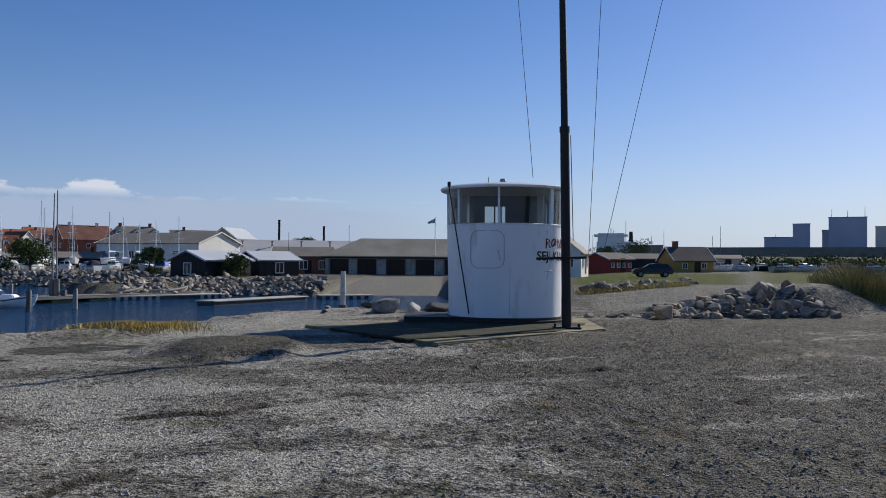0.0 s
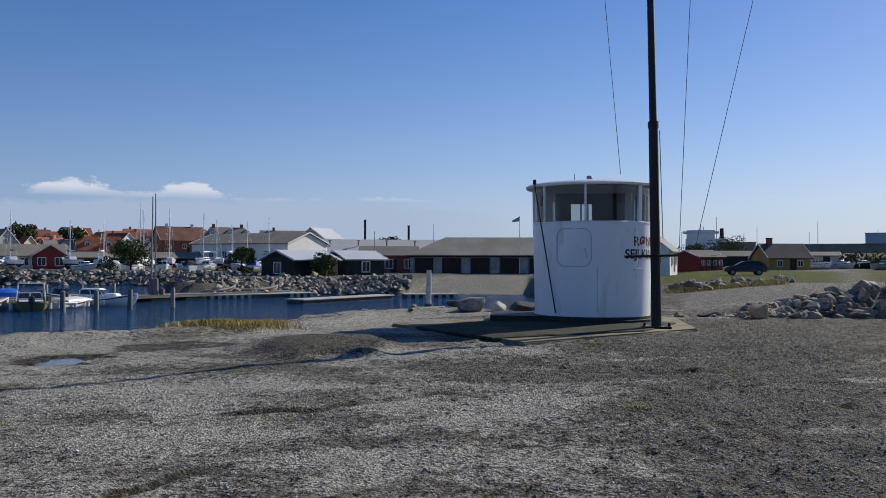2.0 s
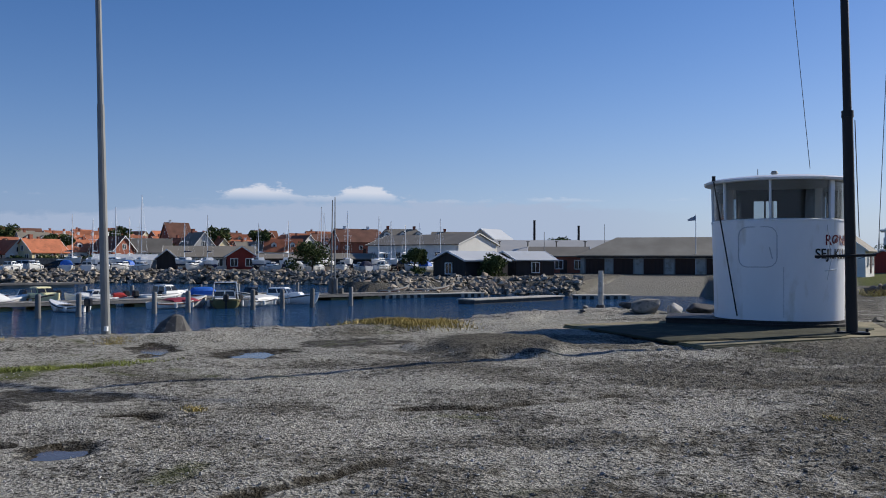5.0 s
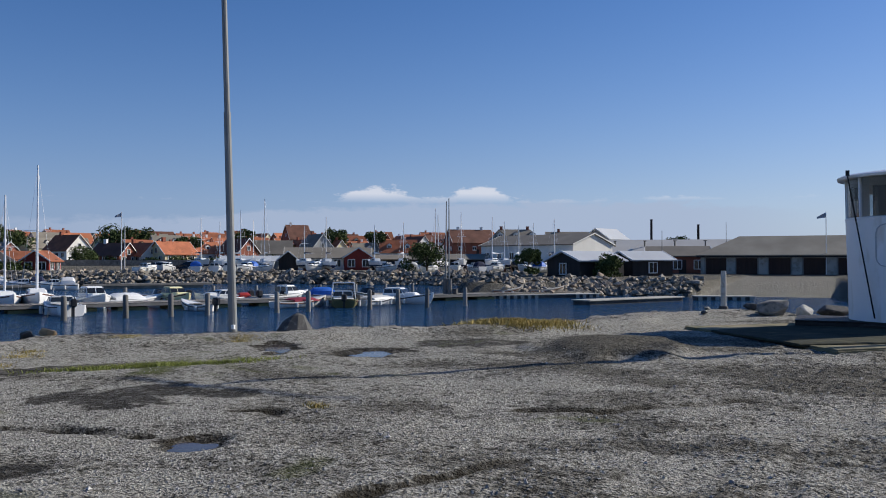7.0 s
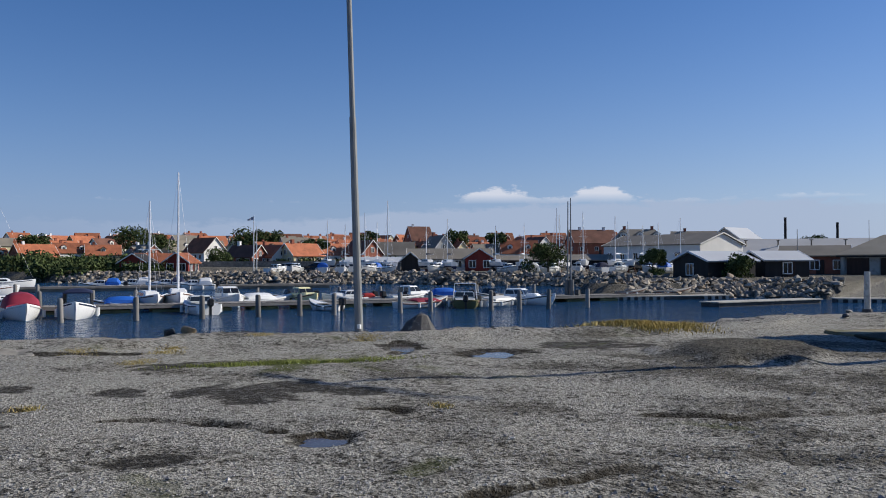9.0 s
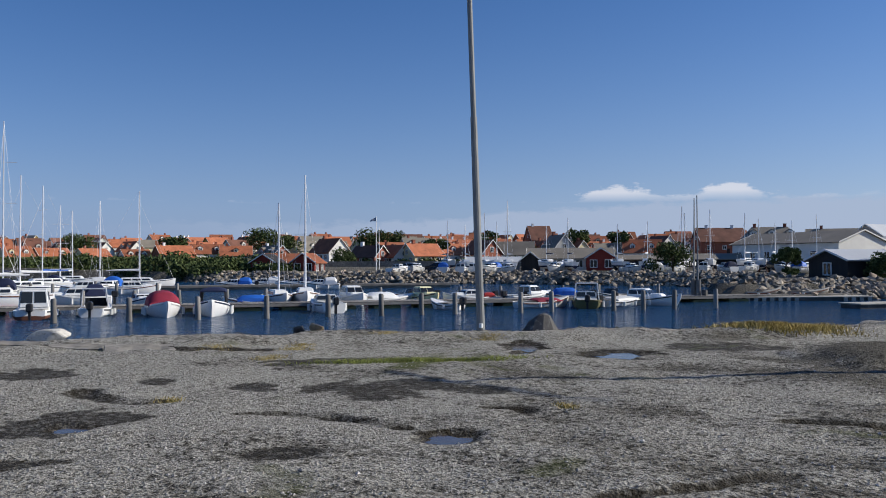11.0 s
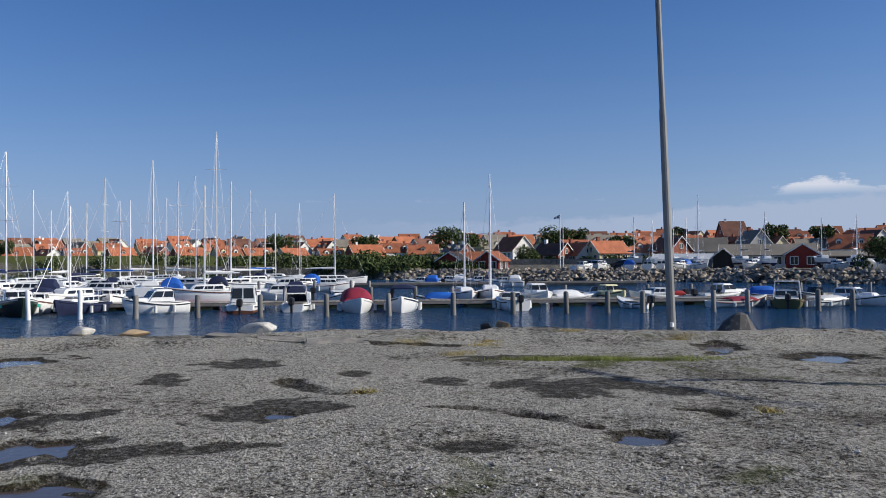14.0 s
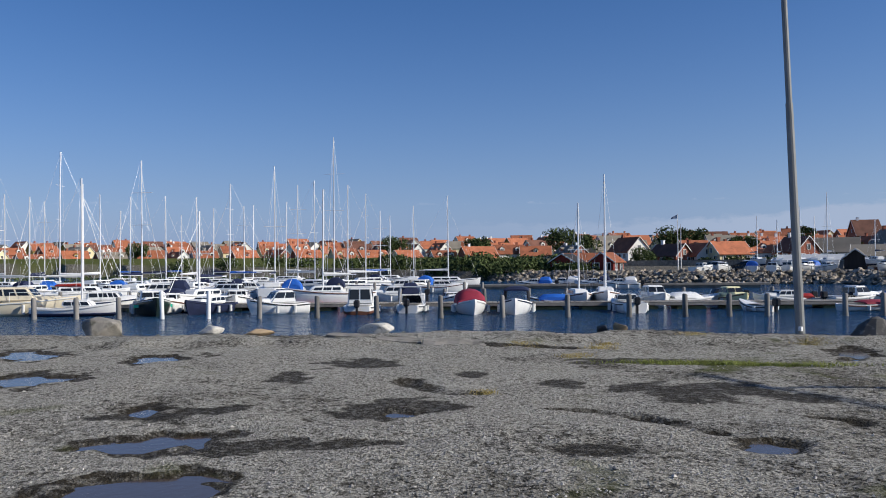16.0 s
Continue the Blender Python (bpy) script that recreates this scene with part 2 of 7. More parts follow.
CRACKS = [[(-7.17, 4.81), (-7.03, 5.25), (-6.54, 5.31), (-6.05, 5.37), (-5.6, 5.4)], [(-9.93, 4.42), (-9.22, 4.37), (-8.71, 4.41), (-8.45, 4.61)], [(-3.2, 4.2), (-2.6, 5.0), (-2.3, 5.9)],
          [(-15.7, 5.6), (-14.6, 6.6), (-13.2, 7.6), (-12.2, 8.6)], [(-5.52, 6.62), (-5.28, 6.88), (-4.71, 6.62)],
          [(-2.98, 8.05), (-2.32, 8.23), (-1.96, 8.57), (-1.41, 9.2), (-0.98, 9.49)], [(0.64, 10.97), (1.64, 11.51), (3.22, 12.01), (4.49, 12.46), (5.68, 13.49), (7.38, 14.84)],
          [(4.87, 15.51), (6.3, 16.44), (8.0, 17.42), (10.3, 19.2)], [(1.78, 7.71), (2.05, 7.44)], [(2.99, 9.08), (3.27, 8.89)]]
# worn pale wheel marks across the quay
MARKS = [[(-1.39, 7.31), (-1.19, 7.6), (-0.54, 8.36)], [(-2.12, 6.05), (-1.76, 6.15), (-1.28, 6.47)], [(-1.44, 5.4), (-1.28, 5.8), (-0.92, 6.08)], [(-5.05, 12.12), (-4.3, 12.0)],
         [(1.72, 8.92), (2.58, 9.61), (3.17, 9.3)], [(2.62, 7.6), (3.41, 8.09)], [(3.27, 7.62), (3.77, 7.82)], [(0.26, 10.66), (1.65, 10.73)], [(-0.3, 8.9), (0.6, 9.3)], [(4.2, 11.2), (5.6, 11.9)], [(3.9, 9.4), (4.8, 9.7)], [(0.9, 6.3), (1.8, 6.7)], [(-0.2, 5.3), (0.5, 5.6)],
         [(2.3, 5.6), (3.0, 5.9)], [(-3.6, 6.6), (-2.6, 7.0)], [(-3.4, 9.2), (-2.2, 10.0)], [(1.2, 13.2), (3.0, 13.6)], [(-5.2, 13.6), (-6.4, 14.6)]]


def segment_distance(x, y, pts):
    best = np.full(x.shape, 1e9)
    for (x0, y0), (x1, y1) in zip(pts, pts[1:]):
        dx, dy = x1 - x0, y1 - y0
        s = np.clip(((x - x0) * dx + (y - y0) * dy) / (dx * dx + dy * dy), 0, 1)
        best = np.minimum(best, np.hypot(x - x0 - s * dx, y - y0 - s * dy))
    return best


def smooth(v, lo, hi):
    t = np.clip((v - lo) / (hi - lo), 0, 1)
    return t * t * (3 - 2 * t)


def terrain(x, y):
    """Height and cover (grass, wet, pale dust) of the ground."""
    r = np.hypot(x, y)
    b = np.degrees(np.arctan2(-x, y))
    sd = shore_distance(x, y)
    sd = sd + 0.5 * value_noise(x, y, 1.7, 5) + 0.25 * value_noise(x, y, 0.6, 6)
    near = smooth(r, 60, 40)
    h = lerp_table(LEVELS, r)
    # relief of the quay: broad swells, ruts, lumps, grit
    relief = 0.035 * value_noise(x, y, 2.6, 1) + 0.022 * value_noise(x, y, 0.9, 2) + 0.011 * value_noise(x, y, 0.34, 3) + 0.010 * value_noise(x, y, 0.16, 4)
    # wheel-worn ridges that run across the quay
    streak = value_noise(0.35 * x + 0.1 * y, 1.25 * y - 0.25 * x, 0.75, 71) * 0.7 + 0.5 * value_noise(0.5 * x, 1.5 * y - 0.4 * x, 0.4, 72)
    relief = relief + 0.014 * streak
    wet, flat, dip = np.zeros(x.shape), np.zeros(x.shape), np.zeros(x.shape)
    edge = 0.55 * value_noise(x, y, 0.5, 11) + 0.45 * value_noise(x, y, 0.22, 12) + 0.25 * value_noise(x, y, 0.12, 13)
    for px, py, a, c, full in HOLLOWS:
        d = math.hypot(px, py)
        ux, uy = px / d, py / d
        u, v = (x - px) * uy - (y - py) * ux, (x - px) * ux + (y - py) * uy
        q = np.hypot(u / a, v / c) + edge
        flat = np.maximum(flat, smooth(q, 2.2, 1.2))
        wet = np.maximum(wet, smooth(q, 1.5, 1.05) * (1 if full else 0.72))
        dip = np.maximum(dip, smooth(q, 1.35, 0.6) * (0.05 if full else 0.006))
    h = h + near * (relief * (1 - 0.75 * flat) - dip)
    for k, pts in enumerate(CRACKS):
        w = segment_distance(x + 0.08 * value_noise(x, y, 0.3, 21 + k), y + 0.08 * value_noise(x, y, 0.3, 31 + k), pts)
        gap = np.clip(0.85 + 0.8 * value_noise(x, y, 0.45, 81 + k), 0, 1)
        w = w / np.clip(r / 6.0, 0.7, 2.4)
        h -= 0.055 * gap * smooth(w, 0.11, 0.03)
        # the ruts' shade is put into the dark wet cover too
        wet = np.maximum(wet, gap * smooth(w, 0.16, 0.05))
    worn = np.zeros(x.shape)
    for pts in MARKS:
        w = segment_distance(x + 0.12 * value_noise(x, y, 0.5, 43), y + 0.1 * value_noise(x, y, 0.4, 44), pts)
        worn = np.maximum(worn, smooth(w, 0.32, 0.06))
    h -= 0.012 * worn
    # clods churned up on the slab's side of the quay
    churn = smooth(x, -3.0, 0.5) * smooth(r, 22, 15)
    h += near * churn * (0.034 * np.abs(value_noise(x, y, 0.26, 45)) + 0.022 * value_noise(x, y, 0.14, 46)) * (1 - worn)
    # a dark heap of road gravel beside the slab
    heap = smooth(np.hypot((x + 3.6) / 1.5, (y - 14.0) / 1.8) + 0.25 * value_noise(x, y, 0.5, 41), 1.1, 0.3)
    h += 0.22 * heap
    wet = np.maximum(wet, 0.35 * heap)
    # shore lip
    h += near * 0.10 * smooth(np.abs(sd - 1.2), 1.0, 0.2) * smooth(x, 0, -4)
    # slipway
    ramp = smooth(x, -10.4, -9.4) * smooth(x, 1.0, -0.2) * smooth(y, 55, 60) * smooth(y, 112, 104)
    bank = smooth(sd, -2.3, 0.2)
    z = h * bank + -3.0 * (1 - bank)
    z = z * (1 - ramp) + np.interp(y, [55, 62, 100, 112], [-2.0, -1.35, -0.35, -0.3]) * ramp
    # raised bank beside the gravel track
    side = smooth(b, -9.5, -12) * smooth(r, 26, 40)
    z += 0.25 * side * smooth(r, 30, 90)
    # ramp of the gravel track above the blasted stone
    across = x * 25 / np.maximum(y, 1.0)
    z += np.interp(across, [5.5, 7.5, 9.5, 11.2, 12.2, 13.4], [0, 0.33, 0.68, 0.88, 0.75, 0.15]) * smooth(y - 23.7 - 0.267 * (x - 7.3), 0.0, 1.8) * smooth(r, 68, 32)
    # cover
    grass = smooth(r, 100, 112) * smooth(b, 52, 60) * smooth(sd, 2, 6)
    grass = np.maximum(grass, smooth(b, -8.5, -9.5) * smooth(r, 62, 66) * smooth(r, 124, 118) * smooth(b, -20.5, -19.0))
    strip = smooth(np.hypot((x + 9.0 + 0.55 * (y - 9.2)) / 0.45, ((y - 9.2) - 0.8 * (x + 9.0)) / 1.7) + 0.5 * edge, 1.2, 0.5)
    grass = np.maximum(grass, 0.85 * strip * smooth(np.hypot(x + 9, y - 9.2), 2.2, 1.4))
    grass = np.maximum(grass, 0.5 * near * smooth(value_noise(x, y, 1.1, 51) + 0.6 * value_noise(x, y, 0.3, 52), 0.85, 1.25))
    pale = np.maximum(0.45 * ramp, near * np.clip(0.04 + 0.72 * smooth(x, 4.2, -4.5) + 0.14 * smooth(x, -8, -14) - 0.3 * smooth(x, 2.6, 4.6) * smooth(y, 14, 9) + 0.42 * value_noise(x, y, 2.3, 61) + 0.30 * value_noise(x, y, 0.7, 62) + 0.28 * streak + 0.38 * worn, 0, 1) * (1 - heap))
    grass = np.maximum(grass, 0.85 * smooth(b, -20.5, -22) * smooth(r, 66, 72) * smooth(r, 330, 300))
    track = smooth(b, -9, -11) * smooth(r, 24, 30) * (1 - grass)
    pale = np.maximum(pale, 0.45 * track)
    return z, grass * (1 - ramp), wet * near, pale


ground_m = bpy.data.materials.new("grit")
ground_m.use_nodes = True
gn, gl = ground_m.node_tree.nodes, ground_m.node_tree.links


def gnode(kind, links=(), **values):
    n = gn.new(kind)
    for k, v in values.items():
        n.inputs[k.replace("_", " ")].default_value = v
    for key, sock in links:
        gl.new(sock, n.inputs[key])
    return n


def gmix(fac, a, b, blend="MIX"):
    n = gn.new("ShaderNodeMix")
    n.data_type, n.blend_type = "RGBA", blend
    for key, v in (("Factor", fac), ("A", a), ("B", b)):
        if isinstance(v, (int, float)):
            n.inputs[key].default_value = v
        elif isinstance(v, tuple):
            n.inputs[key].default_value = (*v, 1)
        else:
            gl.new(v, n.inputs[key])
    return n.outputs["Result"]


def granges(sock, lo, hi, to0=0.0, to1=1.0):
    n = gnode("ShaderNodeMapRange", [("Value", sock)], From_Min=lo, From_Max=hi, To_Min=to0, To_Max=to1)
    return n.outputs["Result"]


gco = gn.new("ShaderNodeTexCoord").outputs["Object"]
cover = gn.new("ShaderNodeVertexColor")
cover.layer_name = "cover"
csep = gnode("ShaderNodeSeparateColor", [("Color", cover.outputs["Color"])])
grass_f, wet_raw, pale_raw = csep.outputs[0], csep.outputs[1], csep.outputs[2]
grain = gnode("ShaderNodeTexVoronoi", [("Vector", gco)], Scale=38.0, Randomness=1.0)
grain2 = gnode("ShaderNodeTexVoronoi", [("Vector", gco)], Scale=15.0, Randomness=1.0)
n_fine = gnode("ShaderNodeTexNoise", [("Vector", gco)], Scale=70.0, Detail=5.0, Roughness=0.7).outputs["Fac"]
n_mid = gnode("ShaderNodeTexNoise", [("Vector", gco)], Scale=9.0, Detail=6.0, Roughness=0.65).outputs["Fac"]
n_big = gnode("ShaderNodeTexNoise", [("Vector", gco)], Scale=0.9, Detail=6.0, Roughness=0.6).outputs["Fac"]
def torn(sock, amount, lo, hi):
    """Frays the edge of a cover with the grain of the ground."""
    add_ = gn.new("ShaderNodeMath")
    add_.operation = "MULTIPLY_ADD"
    gl.new(n_mid, add_.inputs[0])
    add_.inputs[1].default_value = amount
    gl.new(sock, add_.inputs[2])
    return granges(add_.outputs[0], lo + amount * 0.5, hi + amount * 0.5)


n_plate = gnode("ShaderNodeTexNoise", [("Vector", gco)], Scale=11.0, Detail=9.0, Roughness=0.74).outputs["Fac"]
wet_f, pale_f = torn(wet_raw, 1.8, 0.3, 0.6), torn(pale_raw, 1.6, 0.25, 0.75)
n_clod = gnode("ShaderNodeTexNoise", [("Vector", gco)], Scale=27.0, Detail=5.0, Roughness=0.62).outputs["Fac"]
stones = gmix(granges(gnode("ShaderNodeSeparateColor", [("Color", grain.outputs["Color"])]).outputs[0], 0, 1), (0.026, 0.0245, 0.021), (0.29, 0.27, 0.225))
stones2 = gmix(granges(gnode("ShaderNodeSeparateColor", [("Color", grain2.outputs["Color"])]).outputs[1], 0, 1), (0.04, 0.038, 0.033), (0.28, 0.262, 0.22))
gravel = gmix(granges(n_mid, 0.42, 0.62), stones, stones2)
gravel = gmix(granges(n_fine, 0.5, 0.75, 0.0, 0.8), gravel, (0.09, 0.085, 0.072))
gravel = gmix(granges(n_big, 0.35, 0.65), gravel, gmix(0.5, gravel, (0.26, 0.24, 0.19)))
dust = gmix(granges(n_mid, 0.3, 0.7), (0.345, 0.33, 0.28), (0.64, 0.615, 0.545))
dusty = gmix(granges(n_clod, 0.38, 0.56), gravel, dust)
dusty = gmix(granges(n_big, 0.46, 0.64, 0.0, 0.4), dusty, dust)
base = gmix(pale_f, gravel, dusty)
# shade of the crevices painted into the colour, weaker on pale ground
crevice_shade = granges(n_clod, 0.475, 0.40)
shade_mix = gn.new("ShaderNodeMath")
shade_mix.operation = "MULTIPLY"
gl.new(granges(crevice_shade, 0, 1, 0.0, 0.85), shade_mix.inputs[0])
gl.new(granges(pale_f, 0.4, 1.0, 1.0, 0.45), shade_mix.inputs[1])
base = gmix(shade_mix.outputs[0], base, (0.028, 0.026, 0.022))
# trodden clods on the bare gravel, shading painted in: dark hollows and paler crowns a hand's width across
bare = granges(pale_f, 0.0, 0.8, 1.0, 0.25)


def clod_shading(sock):
    n = gn.new("ShaderNodeMath")
    n.operation = "MULTIPLY"
    gl.new(sock, n.inputs[0])
    gl.new(bare, n.inputs[1])
    return n.outputs[0]


base = gmix(clod_shading(granges(n_mid, 0.46, 0.38, 0.0, 0.7)), base, (0.03, 0.028, 0.024))
base = gmix(clod_shading(granges(n_mid, 0.55, 0.66, 0.0, 0.5)), base, (0.31, 0.295, 0.25))
mottle_n = gn.new("ShaderNodeMath")
mottle_n.operation = "MULTIPLY"
gl.new(wet_f, mottle_n.inputs[0])
gl.new(granges(n_plate, 0.58, 0.48, 0.62, 1.0), mottle_n.inputs[1])
mottle = mottle_n.outputs[0]
wetted = gmix(granges(n_mid, 0.3, 0.7), (0.018, 0.015, 0.010), (0.06, 0.049, 0.03))
base = gmix(mottle, base, wetted)
green = gmix(granges(n_mid, 0.3, 0.7), (0.05, 0.075, 0.018), (0.16, 0.16, 0.05))
base = gmix(grass_f, base, green)
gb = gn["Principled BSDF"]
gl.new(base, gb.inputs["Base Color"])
gl.new(granges(wet_f, 0.2, 1.0, 0.92, 0.7), gb.inputs["Roughness"])
gl.new(granges(wet_f, 0.2, 1.0, 0.04, 0.12), gb.inputs["Specular IOR Level"])
gheight = gn.new("ShaderNodeMath")
gheight.operation = "ADD"
gl.new(grain.outputs["Distance"], gheight.inputs[0])
gl.new(n_clod, gheight.inputs[1])
gheight2 = gn.new("ShaderNodeMath")
gheight2.operation = "ADD"
gl.new(gheight.outputs[0], gheight2.inputs[0])
gl.new(n_fine, gheight2.inputs[1])
gbump = gnode("ShaderNodeBump", [("Height", gheight2.outputs[0])], Strength=1.0, Distance=0.034)
gl.new(gbump.outputs[0], gb.inputs["Normal"])

xs = np.concatenate([-np.geomspace(3500, 21.2, 90), np.arange(-21, -16, 0.15), np.arange(-16, 6, 0.06), np.arange(6, 14, 0.15), np.geomspace(14.2, 3500, 80)])
ys = np.concatenate([-np.geomspace(3500, 3.2, 50), np.arange(-3, -1, 0.1), np.arange(-1, 16, 0.06), np.arange(16, 28.5, 0.15), np.geomspace(28.7, 3500, 120)])
gx, gy = np.meshgrid(xs, ys)
gz, g_grass, g_wet, g_pale = terrain(gx, gy)
me = bpy.data.meshes.new("ground")
nx, ny = len(xs), len(ys)
idx = np.arange(nx * ny).reshape(ny, nx)
quads = np.stack([idx[:-1, :-1], idx[:-1, 1:], idx[1:, 1:], idx[1:, :-1]], -1).reshape(-1)
me.vertices.add(nx * ny)
me.vertices.foreach_set("co", np.stack([gx, gy, gz], -1).astype(np.float32).ravel())
me.loops.add(len(quads))
me.loops.foreach_set("vertex_index", quads.astype(np.int32))
me.polygons.add(len(quads) // 4)
me.polygons.foreach_set("loop_start", np.arange(0, len(quads), 4, dtype=np.int32))
me.update(calc_edges=True)
me.polygons.foreach_set("use_smooth", np.ones(len(quads) // 4, bool))
layer = me.color_attributes.new("cover", "FLOAT_COLOR", "POINT")
layer.data.foreach_set("color", np.stack([g_grass, g_wet, g_pale, np.ones_like(gx)], -1).astype(np.float32).ravel())
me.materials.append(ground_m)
tagged(new("ground", me), "rough grey gravel quay with wet hollows and pale dust", "ground", kind="structure")


def level(x, y):
    return float(terrain(np.array([float(x)]), np.array([float(y)]))[0][0])


water_m = bpy.data.materials.new("harbour_water")
water_m.use_nodes = True
n, l = water_m.node_tree.nodes, water_m.node_tree.links
b = n["Principled BSDF"]
b.inputs["Base Color"].default_value = (0.012, 0.062, 0.145, 1)
b.inputs["Roughness"].default_value, b.inputs["IOR"].default_value = 0.09, 1.33
co, mp = n.new("ShaderNodeTexCoord"), n.new("ShaderNodeMapping")
mp.inputs["Rotation"].default_value, mp.inputs["Scale"].default_value = (0, 0, radians(35)), (1, 2.4, 1)
l.new(co.outputs["Object"], mp.inputs[0])
w1, w2 = n.new("ShaderNodeTexNoise"), n.new("ShaderNodeTexNoise")
w1.inputs["Scale"].default_value, w2.inputs["Scale"].default_value = 0.55, 2.2
w1.inputs["Detail"].default_value, w2.inputs["Detail"].default_value = 4, 3
add = n.new("ShaderNodeMath")
add.operation = "ADD"
for k, w in enumerate((w1, w2)):
    l.new(mp.outputs[0], w.inputs["Vector"])
    l.new(w.outputs["Fac"], add.inputs[k])
bp = n.new("ShaderNodeBump")
bp.inputs["Strength"].default_value, bp.inputs["Distance"].default_value = 0.9, 0.5
l.new(add.outputs[0], bp.inputs["Height"])
l.new(bp.outputs[0], b.inputs["Normal"])
bm = B()
vs = [bm.verts.new((x, y, WATER)) for x, y in ((-330, -180), (10, -180), (10, 100), (-330, 100))]
bm.faces.new(vs)
solid("water", bm, water_m, "rippled dark blue harbour water", "water", kind="structure")

puddle_m = bpy.data.materials.new("puddle_water")
puddle_m.use_nodes = True
b = puddle_m.node_tree.nodes["Principled BSDF"]
b.inputs["Base Color"].default_value = (0.075, 0.06, 0.055, 1)
b.inputs["Roughness"].default_value, b.inputs["IOR"].default_value = 0.12, 1.33
n, l = puddle_m.node_tree.nodes, puddle_m.node_tree.links
w1, bp = n.new("ShaderNodeTexNoise"), n.new("ShaderNodeBump")
w1.inputs["Scale"].default_value = 14
bp.inputs["Strength"].default_value, bp.inputs["Distance"].default_value = 0.08, 0.02
l.new(w1.outputs["Fac"], bp.inputs["Height"])
l.new(bp.outputs[0], b.inputs["Normal"])
for px, py, a, c, full in HOLLOWS:
    if not full:
        continue
    d = math.hypot(px, py)
    ux, uy = px / d, py / d
    bm = B()
    ring = []
    for i in range(28):
        t = 2 * math.pi * i / 28
        k_ = 1.1 + 0.16 * math.sin(3 * t + px) + 0.1 * math.sin(5 * t + py)
        u, v = k_ * a * math.cos(t), k_ * c * math.sin(t)
        ring.append(bm.verts.new((u * uy + v * ux, -u * ux + v * uy, 0)))
    bm.faces.new(ring)
    low = min(level(px + dx, py + dy) for dx in (-0.12, 0, 0.12) for dy in (-0.12, 0, 0.12))
    solid("puddle", bm, puddle_m, "shallow rain puddle on the gravel reflecting sky", "puddle", Matrix.Translation((px, py, low + 0.016)), group="rain puddles")

# ---- loose grit on the quay ----
pebble_m = island_tint(material("pebble", (0.42, 0.40, 0.37), rough=0.9, vary=0.3, scale=30, fine=200, bump=0.2), 0.45)
rng = np.random.RandomState(7)
count = 22000
rad, ang = 4.2 + 11.5 * rng.rand(count) ** 1.3, np.radians(rng.uniform(-32, 96, count))
px, py = -np.sin(ang) * rad, np.cos(ang) * rad
tz, _, tw, _ = terrain(px, py)
ok = (tw < 0.25) & (shore_distance(px, py) > 0.6)
px, py, tz = px[ok], py[ok], tz[ok]
k = len(px)
size = 0.005 + 0.010 * rng.rand(k) ** 3 + 0.012 * (rng.rand(k) > 0.99)
unit = np.array([(1, 0, 0), (0, 1, 0), (-1, 0, 0), (0, -1, 0), (0, 0, 0.75), (0, 0, -0.75)])
jit = unit[None] * rng.uniform(0.6, 1.3, (k, 6, 1)) + rng.uniform(-0.25, 0.25, (k, 6, 3))
turn = rng.uniform(0, 6.28, k)
cx = jit[..., 0] * np.cos(turn)[:, None] - jit[..., 1] * np.sin(turn)[:, None]
cy = jit[..., 0] * np.sin(turn)[:, None] + jit[..., 1] * np.cos(turn)[:, None]
verts = np.stack([cx, cy, jit[..., 2]], -1) * size[:, None, None] + np.stack([px, py, tz + size * 0.35], -1)[:, None]
tri = np.array([(0, 1, 4), (1, 2, 4), (2, 3, 4), (3, 0, 4), (1, 0, 5), (2, 1, 5), (3, 2, 5), (0, 3, 5)])
faces = (tri[None] + 6 * np.arange(k)[:, None, None]).reshape(-1, 3)
me = bpy.data.meshes.new("gravel")
me.from_pydata(verts.reshape(-1, 3).tolist(), [], faces.tolist())
me.materials.append(pebble_m)
tagged(new("gravel", me), "loose grey and pale gravel on the quay", "gravel", kind="stuff")


# coarse crushed stone pressed into the quay beside the slab
count = 17000
rad, ang = 4.6 + 17 * rng.rand(count) ** 1.25, np.radians(rng.uniform(-34, 34, count))
px, py = -np.sin(ang) * rad, np.cos(ang) * rad
tz, _, tw, tp = terrain(px, py)
ok = (tw < 0.3) & (shore_distance(px, py) > 0.8) & (rng.rand(count) > 0.9 * tp + 0.5 * np.clip(value_noise(px, py, 0.8, 91), 0, 1)) & (rng.rand(count) > np.clip((np.degrees(ang) - 8) / 22, 0, 1))
ok &= ~((px > -3.4) & (px < 4.0) & (py > 15.2))
px, py, tz = px[ok], py[ok], tz[ok]
k = len(px)
size = 0.006 + 0.012 * rng.rand(k) ** 2.2
jit = unit[None] * rng.uniform(0.6, 1.35, (k, 6, 1)) + rng.uniform(-0.3, 0.3, (k, 6, 3))
verts = jit * np.array([1.25, 1.0, 0.8]) * size[:, None, None] + np.column_stack([px, py, tz + size * 0.3])[:, None]
faces = (tri[None] + 6 * np.arange(k)[:, None, None]).reshape(-1, 3)
me = bpy.data.meshes.new("crushed_stone")
me.from_pydata(verts.reshape(-1, 3).tolist(), [], faces.tolist())
me.materials.append(island_tint(material("crushed_stone", (0.22, 0.205, 0.172), rough=0.9, vary=0.3, scale=20, fine=120, bump=0.2), 0.55))
tagged(new("crushed_stone", me), "coarse grey crushed stone pressed into the quay", "gravel", kind="stuff")


